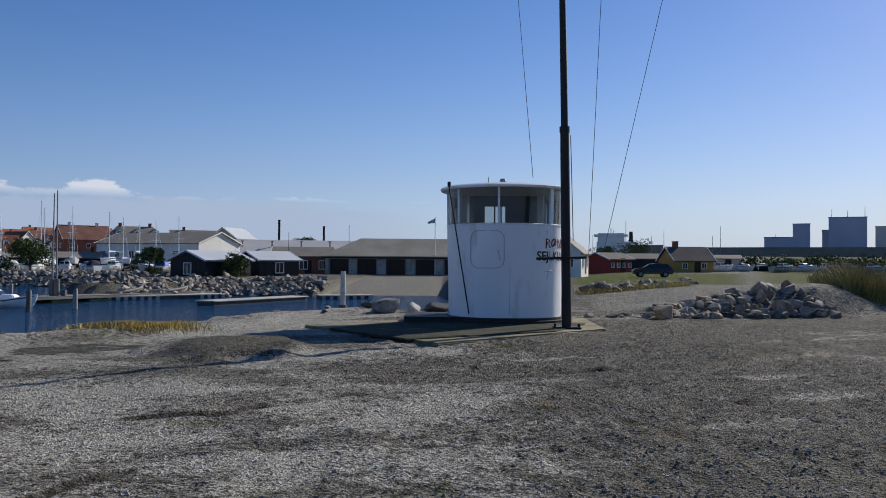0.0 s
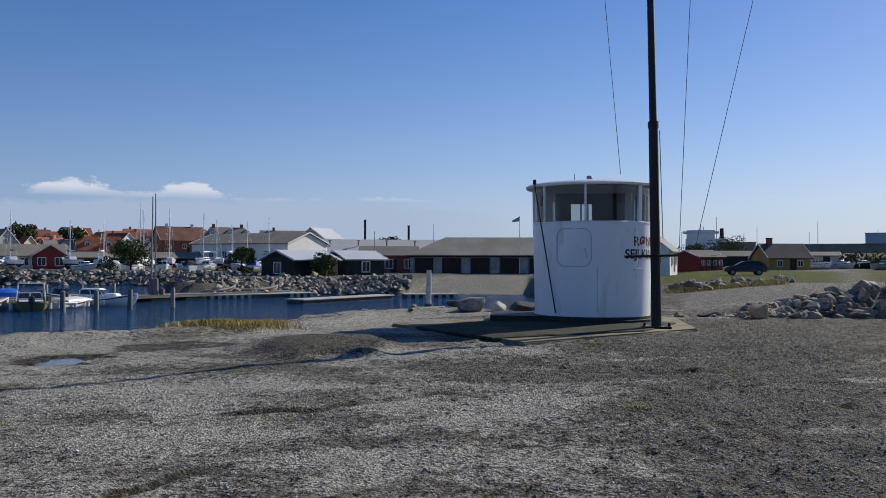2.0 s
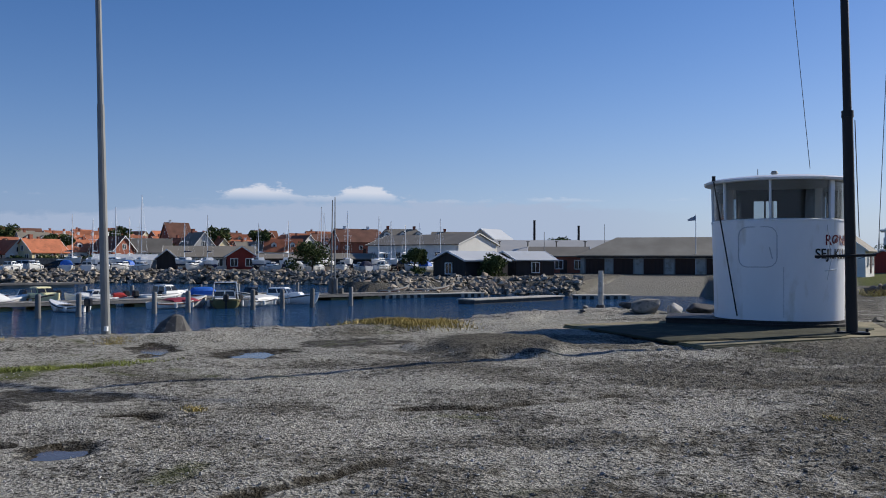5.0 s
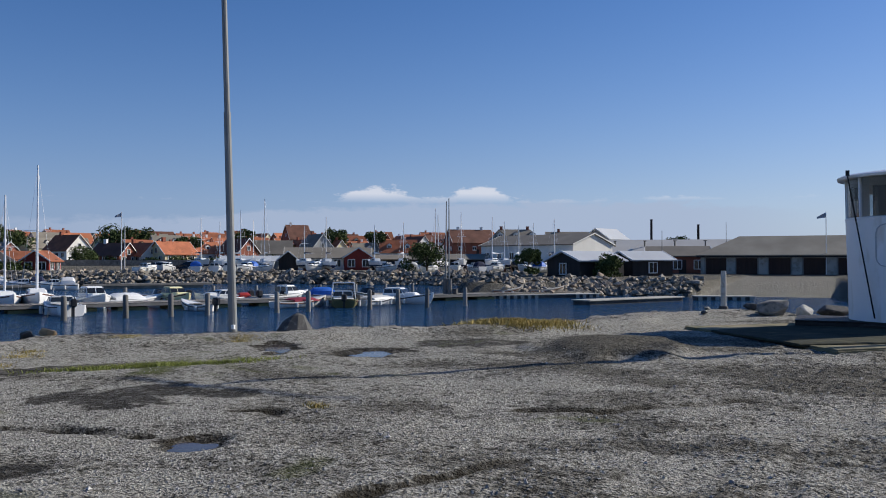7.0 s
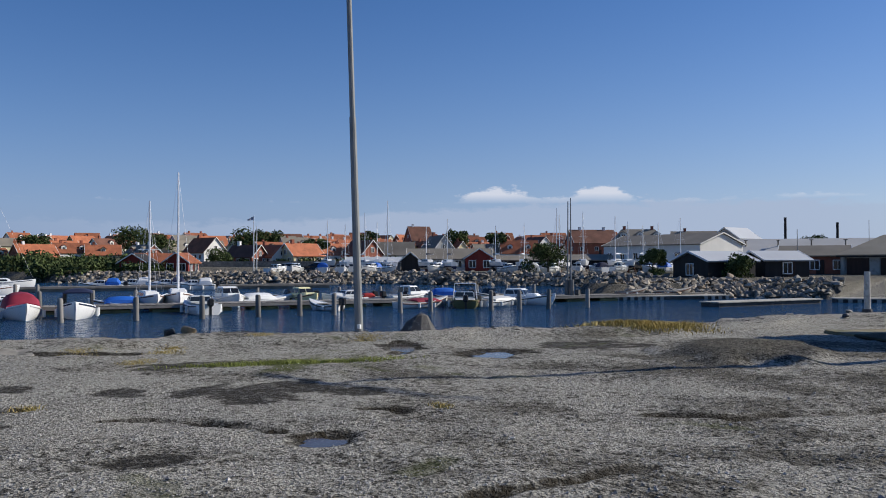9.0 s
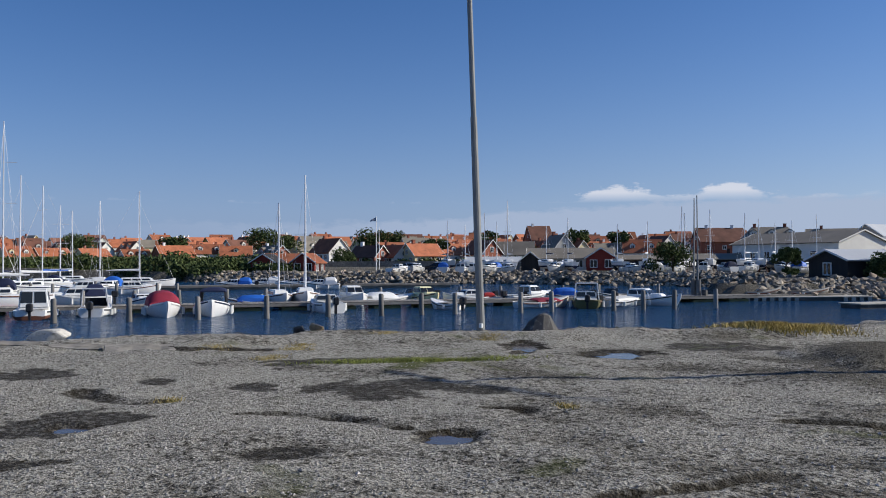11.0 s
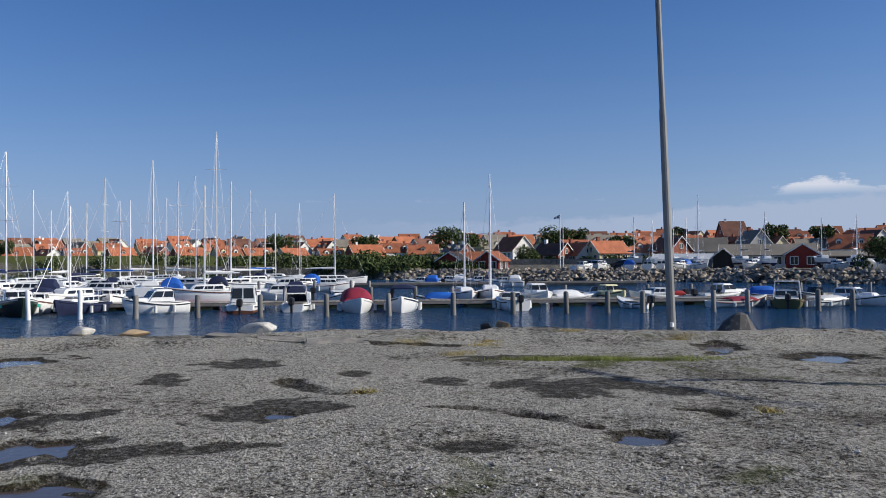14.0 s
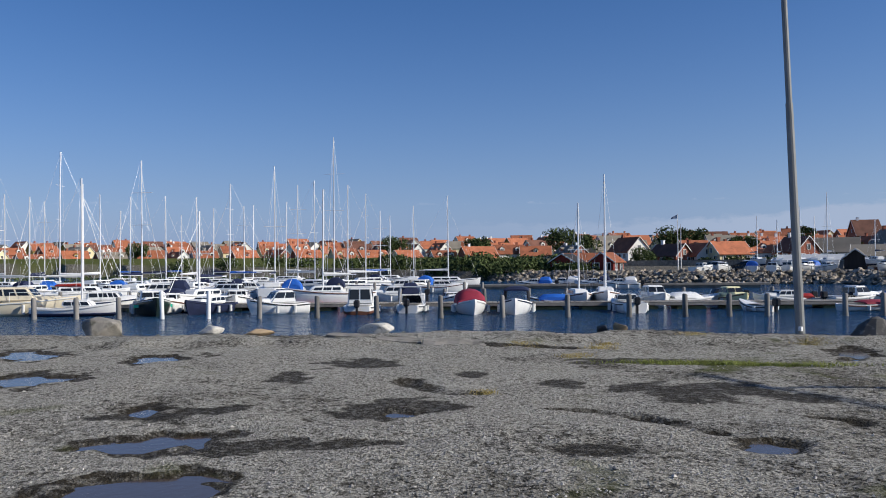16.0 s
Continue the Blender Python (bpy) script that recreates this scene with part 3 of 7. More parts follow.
# coarser stones along the lip of the quay
count = 1500
pick = rng.randint(0, 13, count)
line = np.array(SHORE)
u = rng.rand(count, 1)
at = line[pick] * (1 - u) + line[pick + 1] * u + rng.normal(0, 0.45, (count, 2)) + np.array([0.35, -0.35])
tz = terrain(at[:, 0], at[:, 1])[0]
keep = tz > -0.5
at, tz = at[keep], tz[keep]
k = len(at)
size = 0.015 + 0.045 * rng.rand(k) ** 3
jit = unit[None] * rng.uniform(0.6, 1.3, (k, 6, 1)) + rng.uniform(-0.3, 0.3, (k, 6, 3))
verts = jit * np.array([1.3, 1.1, 0.6]) * size[:, None, None] + np.column_stack([at, tz + size * 0.15])[:, None]
faces = (tri[None] + 6 * np.arange(k)[:, None, None]).reshape(-1, 3)
me = bpy.data.meshes.new("shore_stones")
me.from_pydata(verts.reshape(-1, 3).tolist(), [], faces.tolist())
me.materials.append(island_tint(material("shore_stone", (0.21, 0.195, 0.165), rough=0.9, vary=0.3, scale=12, fine=90, bump=0.3), 0.5))
tagged(new("shore_stones", me), "coarse grey stones along the quay's lip", "stones", kind="stuff")


# ---- boulders ----
def boulder_mesh(seed, flat=0.7, mat=None, detail=12):
    r = random.Random(seed)
    bm = B()
    for _ in range(detail):
        v = Vector((r.gauss(0, 1), r.gauss(0, 1), r.gauss(0, 1))).normalized() * r.uniform(0.8, 1.05)
        bm.verts.new((v.x, v.y * r.uniform(0.8, 1.0), v.z * flat))
    out = bmesh.ops.convex_hull(bm, input=bm.verts)
    bmesh.ops.delete(bm, geom=[g for g in out["geom_interior"] if isinstance(g, bmesh.types.BMVert)], context="VERTS")
    bmesh.ops.bevel(bm, geom=list(bm.edges), offset=0.05, segments=1, affect="EDGES")
    bmesh.ops.triangulate(bm, faces=bm.faces)
    return mesh_of("boulder", bm, mat)


rock_m = material("granite", (0.27, 0.25, 0.215), rough=0.85, vary=0.4, scale=1.6, fine=22, bump=0.6, dirt=(0.10, 0.095, 0.075), dirt_amount=0.6, random_tint=0.42)
pale_rock_m = material("pale_granite", (0.55, 0.53, 0.48), rough=0.85, vary=0.2, scale=2.5, fine=30, bump=0.5, dirt=(0.25, 0.24, 0.2), dirt_amount=0.4)
tan_rock_m = material("ochre_sandstone", (0.45, 0.33, 0.2), rough=0.9, vary=0.2, scale=2.5, fine=30, bump=0.5)
dark_rock_m = material("dark_granite", (0.085, 0.08, 0.075), rough=0.8, vary=0.3, scale=2.5, fine=30, bump=0.5, dirt=(0.2, 0.19, 0.17), dirt_amount=0.2)
brown_rock_m = material("brown_granite", (0.34, 0.265, 0.19), rough=0.85, vary=0.35, scale=1.6, fine=22, bump=0.6, dirt=(0.10, 0.09, 0.07), dirt_amount=0.5, random_tint=0.4)
fill_rock_m = island_tint(material("tipped_stone", (0.31, 0.265, 0.205), rough=0.85, vary=0.35, scale=1.6, fine=22, bump=0.5, dirt=(0.10, 0.095, 0.075), dirt_amount=0.4), 0.6)
BOULDERS = [boulder_mesh(s, 0.55 + 0.25 * (s % 3) / 2, (rock_m, rock_m, brown_rock_m)[s % 3]) for s in range(12)]


def place_boulder(parent, x, y, z, s, r, mesh=None, flat=1.0, name="boulder"):
    ob = new(name, mesh or r.choice(BOULDERS))
    ob.matrix_world = pose(x, y, z, r.uniform(-25, 25), r.uniform(-25, 25), r.uniform(0, 360)) @ Matrix.Diagonal((s * r.uniform(0.85, 1.3), s * r.uniform(0.8, 1.1), s * flat, 1))
    ob.parent = parent
    return ob


def armour(name, label, line, count, s0, s1, width, z0, z1, seed, category="boulders"):
    """A slope of tipped boulders along a line of plan points, from z0 at the water to z1 on the land side."""
    t = thing(name, label, category)
    r = random.Random(seed)
    segs = [(Vector(a), Vector(b)) for a, b in zip(line, line[1:])]
    lens = [(b - a).length for a, b in segs]
    for i in range(count):
        k = r.choices(range(len(segs)), lens)[0]
        a, b = segs[k]
        p, d = a.lerp(b, r.random()), (b - a).normalized()
        q = r.random()
        side = Vector((d.y, -d.x))
        p = p + side * (q * width)
        place_boulder(t, p.x, p.y, z0 + (z1 - z0) * q + r.uniform(-0.12, 0.12), r.uniform(s0, s1), r)
    return t


def stone_fill(owner, label, line, count, s0, s1, width, z0, z1, seed):
    """The countless smaller stones between the large ones, joined; laid as armour() lays its boulders."""
    rg = np.random.RandomState(seed)
    a, b_ = np.array(line[:-1], float), np.array(line[1:], float)
    lens = np.linalg.norm(b_ - a, axis=1)
    k = rg.choice(len(lens), count, p=lens / lens.sum())
    d = (b_ - a)[k] / lens[k][:, None]
    q = rg.rand(count, 1)
    at = a[k] + (b_ - a)[k] * rg.rand(count, 1) + np.stack([d[:, 1], -d[:, 0]], -1) * q * width
    z = z0 + (z1 - z0) * q[:, 0] + rg.uniform(-0.12, 0.16, count)
    size = rg.uniform(s0, s1, count)
    shape = np.array([(1, 0.1, 0.1), (0.3, 0.9, -0.1), (-0.7, 0.7, 0.1), (-1, -0.2, -0.1), (-0.3, -0.95, 0.1), (0.7, -0.7, 0), (0.45, 0.2, 0.75), (-0.35, 0.3, 0.7), (0.0, -0.4, 0.8), (0, 0, -0.8)])
    hull = [(0, 1, 6), (1, 7, 6), (1, 2, 7), (2, 3, 7), (3, 8, 7), (3, 4, 8), (4, 5, 8), (5, 6, 8), (5, 0, 6), (6, 7, 8), (1, 0, 9), (2, 1, 9), (3, 2, 9), (4, 3, 9), (5, 4, 9), (0, 5, 9)]
    p = shape[None] * rg.uniform(0.7, 1.3, (count, 10, 1)) + rg.uniform(-0.18, 0.18, (count, 10, 3))
    t = rg.uniform(0, 6.28, count)[:, None]
    p = np.stack([p[..., 0] * np.cos(t) - p[..., 1] * np.sin(t), p[..., 0] * np.sin(t) + p[..., 1] * np.cos(t), p[..., 2] * 0.85], -1)
    v = p * size[:, None, None] + np.column_stack([at, z])[:, None]
    f = (np.array(hull)[None] + 10 * np.arange(count)[:, None, None]).reshape(-1, 3)
    me = bpy.data.meshes.new("stone_fill")
    me.from_pydata(v.reshape(-1, 3).tolist(), [], f.tolist())
    me.materials.append(fill_rock_m)
    ob = new("stone_fill", me)
    ob.parent = owner
    return tagged(ob, label, kind="stuff")


def lone_rock(label, x, y, s, mat, seed, flat=0.7, sx=1.0, rz=0.0, sink=0.25, detail=18):
    ob = new("rock", boulder_mesh(seed, flat, mat, detail))
    ob.matrix_world = pose(x, y, level(x, y) + s * flat * (1 - sink) * 0.8, 0, 0, rz) @ Matrix.Diagonal((s * sx, s, s, 1))
    return tagged(ob, label, "rock")


# single stones along the lip of the quay
bm = B()
loft(bm, [[(0.62 * k * math.cos(t) + ox, 0.42 * k * math.sin(t) + oy, z) for t in np.linspace(0, 2 * math.pi, 10)[:-1]]
          for z, k, ox, oy in ((-0.12, 1.05, 0, 0), (0.08, 0.95, 0.02, 0), (0.28, 0.66, 0.07, 0.03), (0.44, 0.34, 0.1, 0.05), (0.50, 0.10, 0.1, 0.06))], cap0=True, cap1=True)
for v in bm.verts:
    v.co += 0.06 * Vector((noise.noise(v.co * 3), noise.noise(v.co * 3 + Vector((5, 0, 0))), 0.6 * noise.noise(v.co * 3 + Vector((0, 7, 0)))))
solid("rock", bm, dark_rock_m, "dark pointed granite boulder standing at the water's edge", "rock", pose(-10.5, 14.5, level(-10.5, 14.5) - 0.02, 0, 0, 36) @ Matrix.Diagonal((0.68, 0.68, 0.85, 1)))
lone_rock("pale flat-topped granite block on the quay edge", -16.2, 6.65, 0.36, pale_rock_m, 101, 0.42, 1.35, 68, -0.35)
lone_rock("low grey granite boulder on the shore lip", -19.0, 1.6, 0.55, rock_m, 102, 0.6, 1.1, 85)
lone_rock("small whitish angular stone on the shore lip", -17.9, 3.6, 0.26, pale_rock_m, 103, 0.5, 1.2, 60, 0.0)
lone_rock("small tan rounded stone on the shore lip", -17.3, 4.5, 0.26, tan_rock_m, 104, 0.45, 1.3, 75)
lone_rock("small dark stone lying near the shore", -14.1, 10.9, 0.15, dark_rock_m, 105, 0.8)
lone_rock("small tan stone lying near the shore", -13.9, 11.2, 0.2, tan_rock_m, 106, 0.7)
lone_rock("weathered grey boulder by the inlet", -1.7, 25.2, 0.45, rock_m, 107, 0.7, 1.3)
lone_rock("ragged pale stone by the inlet", -0.95, 25.4, 0.3, pale_rock_m, 108, 0.8)
lone_rock("low dark boulder by the inlet", -2.3, 26.6, 0.36, dark_rock_m, 109, 0.5, 1.2)
lone_rock("dark boulder at the inlet's edge", -0.2, 26.0, 0.42, dark_rock_m, 110, 0.5, 1.4)
lone_rock("large ochre squared stone beside the track", 6.3, 23.2, 0.42, tan_rock_m, 111, 0.7, 1.1, 20)
r = random.Random(31)
for k in range(9):
    lone_rock("small grey shore stone half sunk in gravel", -5.7 + 2.2 * r.random(), 24.3 + 1.9 * r.random(), r.uniform(0.1, 0.22), r.choice((rock_m, dark_rock_m)), 120 + k, 0.6)
# the broken concrete slabs near the water
for (x, y, w, d, rz, tx) in ((-13.75, 7.15, 1.15, 0.7, 62, 7), (-14.75, 6.5, 0.9, 0.5, 52, 3), (-15.6, 5.8, 0.8, 0.4, 58, 2)):
    bm = B()
    box(bm, (0, 0, 0), (w, d, 0.08), bevel=0.012)
    bmesh.ops.subdivide_edges(bm, edges=list(bm.edges), cuts=4, use_grid_fill=True)
    for v in bm.verts:
        v.co += 0.06 * Vector((noise.noise(v.co * 6), noise.noise(v.co * 6 + Vector((3, 0, 0))), 0.5 * noise.noise(v.co * 4)))
    solid("concrete_fragment", bm, rock_m, "broken weathered concrete slab lying in the gravel", "slab", pose(x, y, level(x, y) + 0.02, tx, 2, rz))

# heap of blasted stone beside the reeds, and rubble by the track
heap = thing("rubble_heap", "heap of blasted grey granite boulders beside the gravel track", "boulders")
r = random.Random(5)
for k in range(150):
    u = r.random()
    x, y = 6.6 + 5.4 * u + r.uniform(-0.3, 0.3), 23.45 + 1.35 * u + 2.0 * r.random()
    s = r.uniform(0.10, 0.30) + 0.16 * u * r.random() + (0.14 if r.random() < 0.15 else 0)
    place_boulder(heap, x, y, level(x, y) + 0.02, s, r, r.choice(BOULDERS[2::3] if r.random() < 0.55 else BOULDERS), flat=r.uniform(0.8, 1.3))
for k in range(22):
    place_boulder(heap, 3.8 + 2.6 * r.random(), 23.3 + 1.4 * r.random(), 0.02, r.uniform(0.08, 0.24), r)
rubble = thing("rubble_row", "row of grey rubble stones edging the grass verge", "boulders")
for k in range(70):
    u = r.random()
    p = Vector((7.4 + 8.5 * u, 44 + 12 * u + r.uniform(-1.3, 1.3)))
    place_boulder(rubble, p.x, p.y, 0.1 + 0.25 * r.random(), r.uniform(0.15, 0.45), r)
for k in range(26):
    p = Vector((17 + 8 * r.random(), 61 + 20 * r.random()))
    p.x = 0.27 * p.y + 1.2 + r.uniform(-0.5, 0.5)
    place_boulder(rubble, p.x + 0.6, p.y, 0.15, r.uniform(0.15, 0.35), r)

# ---- wheelhouse on its slab ----
paint_m = material("white_boat_paint", (0.87, 0.875, 0.87), rough=0.36, vary=0.05, scale=1.2, fine=25, bump=0.05, spec=0.5, dirt=(0.70, 0.68, 0.62), dirt_amount=0.15, stretch=(1, 1, 0.35))
black_m = material("tarred_wood", (0.022, 0.018, 0.016), rough=0.6, vary=0.35, scale=2, fine=30, bump=0.3, stretch=(3, 3, 0.4))
iron_m = material("black_iron", (0.02, 0.02, 0.02), rough=0.5, metal=0.3, vary=0.2, scale=5, fine=60)
slab_m = material("lichen_concrete", (0.25, 0.215, 0.135), rough=0.95, vary=0.3, scale=0.8, fine=26, bump=0.4, dirt=(0.10, 0.105, 0.06), dirt_amount=0.6, spec=0.15)
inside_m = material("grey_panel", (0.10, 0.105, 0.11), rough=0.7, vary=0.2, scale=2, fine=20)
steel_m = material("galvanised_steel", (0.25, 0.255, 0.25), rough=0.65, metal=0.1, vary=0.2, scale=1.5, fine=30, bump=0.05)
glass_m = bpy.data.materials.new("window_glass")
glass_m.use_nodes = True
n, l = glass_m.node_tree.nodes, glass_m.node_tree.links
n.remove(n["Principled BSDF"])
tr, gs, fr, mx = n.new("ShaderNodeBsdfTransparent"), n.new("ShaderNodeBsdfGlossy"), n.new("ShaderNodeFresnel"), n.new("ShaderNodeMixShader")
tr.inputs[0].default_value, gs.inputs["Roughness"].default_value, fr.inputs["IOR"].default_value = (0.62, 0.66, 0.68, 1), 0.03, 1.5
l.new(fr.outputs[0], mx.inputs[0]), l.new(tr.outputs[0], mx.inputs[1]), l.new(gs.outputs[0], mx.inputs[2])
l.new(mx.outputs[0], n["Material Output"].inputs[0])

slab_pts = [(-3.25, 19.4), (-0.1, 15.25), (3.75, 18.9), (3.9, 22.6), (1.7, 24.2)]
bm = B()
loft(bm, [[(x, y, z) for x, y in slab_pts] for z in (-0.15, 0.025)], cap0=True, cap1=True)
bmesh.ops.bevel(bm, geom=list(bm.edges), offset=0.03, segments=2, affect="EDGES")
bmesh.ops.triangulate(bm, faces=bm.faces)
solid("concrete_slab", bm, slab_m, "mossy tan concrete foundation slab set in gravel", "slab")
# dark sheet added over the slab, standing in for moss and the wheelhouse's shade
bm = B()
loft(bm, [[(x, y, z) for x, y in ((-2.5, 18.2), (-0.7, 15.75), (2.45, 17.9), (3.5, 20.2), (0.2, 22.0))] for z in (0.0, 0.055)], cap0=True, cap1=True)
bmesh.ops.bevel(bm, geom=list(bm.edges), offset=0.015, segments=1, affect="EDGES")
bmesh.ops.triangulate(bm, faces=bm.faces)
solid("foundation_mat", bm, material("mossy_slab_shade", (0.05, 0.052, 0.036), rough=0.95, vary=0.4, scale=0.9, fine=24, bump=0.5, dirt=(0.11, 0.10, 0.06), dirt_amount=0.35, spec=0.1), "dark mossy sheet added on the slab to deepen the wheelhouse's shade", "slab")
CX, CY = 1.60, 21.35


def plan_ring(half_x, half_y, z, k=40, power=2.12):
    out = []
    for i in range(k):
        t = 2 * math.pi * i / k
        c, s = math.cos(t), math.sin(t)
        out.append(Vector((half_x * math.copysign(abs(c) ** (2 / power), c), half_y * math.copysign(abs(s) ** (2 / power), s), z)))
    return out


house = thing("wheelhouse", "white-painted ship's wheelhouse with wrap-around windows on a slab", "wheelhouse", pose(CX, CY, 0.06))
bm = B()
loft(bm, [plan_ring(1.62, 1.56, -0.06), plan_ring(1.62, 1.56, 0.05), plan_ring(1.49, 1.45, 0.055), plan_ring(1.49, 1.45, 0.12)], cap0=True, cap1=True)
part("plinth", bm, black_m, house, "tarred black timber base")
bm = B()
box(bm, (-1.80, 0.0, 0.02), (1.5, 2.0, 0.14), bevel=0.02)
part("doorstep", bm, black_m, house, "low tarred timber landing")
for k in range(6):
    bm = B()
    box(bm, (-1.80, -0.85 + 0.34 * k, 0.10), (1.52, 0.31, 0.03), bevel=0.006)
    part("landing_board", bm, black_m, house)
H0, H1, H2 = 0.10, 2.38, 3.29
bm = B()
outer = [plan_ring(a, a * 0.98, z) for a, z in ((1.445, H0), (1.455, 0.9), (1.475, 1.6), (1.50, H1 - 0.01), (1.512, H1), (1.512, H1 + 0.03), (1.49, H1 + 0.04))]
inner = [plan_ring(a, a * 0.98, z) for a, z in ((1.44, H1 + 0.05), (1.40, H0))]
loft(bm, outer + inner)
part("wall", bm, paint_m, house, smooth=True)
bm = B()
loft(bm, [plan_ring(1.44, 1.41, H0 + 0.002), plan_ring(1.44, 1.41, H0 + 0.03)], cap0=True, cap1=True)
part("floor_board", bm, inside_m, house)
bm = B()
box(bm, (0.35, 0.3, 1.35), (1.1, 0.5, 2.2), bevel=0.03)
part("console", bm, inside_m, house, "grey panelled helm console")
bm = B()
loft(bm, [plan_ring(1.395, 1.365, H0 + 0.03), plan_ring(1.395, 1.365, H1 - 0.1)])
part("lining", bm, inside_m, house, "grey wall lining")
# window band: frames with wide corner posts
ring0, ring1 = plan_ring(1.475, 1.445, H1 + 0.05), plan_ring(1.49, 1.46, H2)
POSTS = [0, 5, 10, 15, 20, 24, 29, 35]
for i in POSTS:
    bm = B()
    wide = {35: 0.06, 15: 0.10, 5: 0.10}.get(i, 0.024)
    a, c = ring0[i], ring1[i]
    out = Vector((a.x, a.y, 0)).normalized()
    side = Vector((-out.y, out.x, 0))
    loft(bm, [[p + side * (sx * wide) + out * so for sx, so in ((-1, 0.02), (1, 0.02), (1, -0.06), (-1, -0.06))] for p in (a, c)], cap0=True, cap1=True)
    part("window_post", bm, paint_m, house)
for i, j in zip(POSTS, POSTS[1:] + [40]):
    bm = B()
    lo = [ring0[k % 40] * 1 for k in range(i, j + 1)]
    hi = [ring1[k % 40] * 1 for k in range(i, j + 1)]
    for row in (lo, hi):
        for p in row:
            p.x *= 0.985
            p.y *= 0.985
    loft(bm, [lo, hi], close=False)
    pane = part("pane", bm, glass_m, house)
    pane.visible_shadow = False
bm = B()
dome = [plan_ring(1.49, 1.46, H2), plan_ring(1.66, 1.62, H2 + 0.0), plan_ring(1.68, 1.64, H2 + 0.05), plan_ring(1.6, 1.56, H2 + 0.09), plan_ring(1.1, 1.05, H2 + 0.16), plan_ring(0.4, 0.4, H2 + 0.20)]
loft(bm, dome, cap1=True)
loft(bm, [plan_ring(1.47, 1.44, H2 + 0.001), plan_ring(0.2, 0.2, H2 + 0.10)], cap1=True)
part("roof", bm, paint_m, house, smooth=True)
bm = B()
rod(bm, (-0.05, 0.1, H2 + 0.18), (-0.05, 0.1, H2 + 0.30), 0.07, n=14)
rod(bm, (-0.05, 0.1, H2 + 0.30), (-0.05, 0.1, H2 + 0.36), 0.09, 0.06, n=14)
part("vent_cap", bm, steel_m, house, "grey mushroom roof vent")
bm = B()
rod(bm, (-0.42, 0.2, H2 + 0.15), (-0.42, 0.2, H2 + 0.42), 0.008)
part("aerial", bm, iron_m, house)
# panels added to block the bright view through most of the far windows
for x0, x1, z0, z1 in ((-1.2, -0.46, H1 + 0.05, H2), (0.10, 1.2, H1 + 0.05, H2), (-0.46, 0.10, 3.0, H2)):
    bm = B()
    box(bm, ((x0 + x1) / 2, 1.26, (z0 + z1) / 2), (x1 - x0, 0.03, z1 - z0))
    part("window_board", bm, inside_m, house)
bm = B()
box(bm, (-0.19, 1.26, H1 + 0.35), (0.04, 0.04, 0.62))
part("window_bar", bm, inside_m, house)


def on_wall(u, z, lift=0.0):
    """A point on the near wall, u metres along it from the middle, at height z over the slab."""
    k = int(np.interp(z, [H0, H1], [0, 100]))
    a = 1.445 + 0.055 * k / 100 + lift
    pts = plan_ring(a, a * 0.98, z, 400)
    arc, s = 0.0, 300
    step = 1 if u > 0 else -1
    while True:
        nxt = (s + step) % 400
        piece = (pts[nxt] - pts[s]).length
        if arc + piece >= abs(u):
            return pts[s].lerp(pts[nxt], (abs(u) - arc) / piece)
        arc, s = arc + piece, nxt


def wall_loop(name, corners, r, width, mat, label=""):
    """A bead that follows the wall round a rounded rectangle (u0, z0, u1, z1)."""
    u0, z0, u1, z1 = corners
    path = []
    for cu, cz, a0 in ((u1 - r, z1 - r, 0), (u0 + r, z1 - r, 90), (u0 + r, z0 + r, 180), (u1 - r, z0 + r, 270)):
        for a in range(0, 91, 30):
            path.append((cu + r * math.cos(radians(a0 + a)), cz + r * math.sin(radians(a0 + a))))
    bm = B()
    pts = [on_wall(u, z, 0.004) for u, z in path]
    for a, c in zip(pts, pts[1:] + pts[:1]):
        rod(bm, a, c, width, n=6)
    return part(name, bm, mat, house, label)


grey_paint_m = material("grey_seam", (0.52, 0.54, 0.56), rough=0.5, vary=0.1, scale=4, fine=30)
wall_loop("hatch_rim", (-0.98, 1.33, -0.12, 2.24), 0.2, 0.012, grey_paint_m, "grey rounded hatch gasket")
bm = B()
rod(bm, on_wall(-0.28, 1.78, 0.02), on_wall(-0.22, 1.52, 0.02), 0.012)
part("hatch_handle", bm, grey_paint_m, house)
bm = B()
rod(bm, on_wall(0.02, 0.2, 0.002), on_wall(0.02, 1.33, 0.002), 0.006)
part("seam", bm, grey_paint_m, house)
bm = B()
rod(bm, on_wall(0.95, 1.25, 0.01), on_wall(1.3, 1.28, 0.01), 0.012)
part("grab_rail", bm, grey_paint_m, house)
bm = B()
rod(bm, (-1.46, -1.0, H2 + 0.03), on_wall(-1.02, 0.2, 0.05), 0.017)
part("stay_bar", bm, iron_m, house, "black diagonal iron stay")
bm = B()
box(bm, (-1.46, -1.0, H2 + 0.1), (0.08, 0.08, 0.12))
part("stay_bracket", bm, iron_m, house)
bm = B()
rod(bm, on_wall(1.0, 2.28, 0.03), on_wall(1.12, 1.5, 0.04), 0.007)
rod(bm, on_wall(1.12, 1.5, 0.04), on_wall(1.0, 1.05, 0.04), 0.007)
part("hanging_rope", bm, grey_paint_m, house)


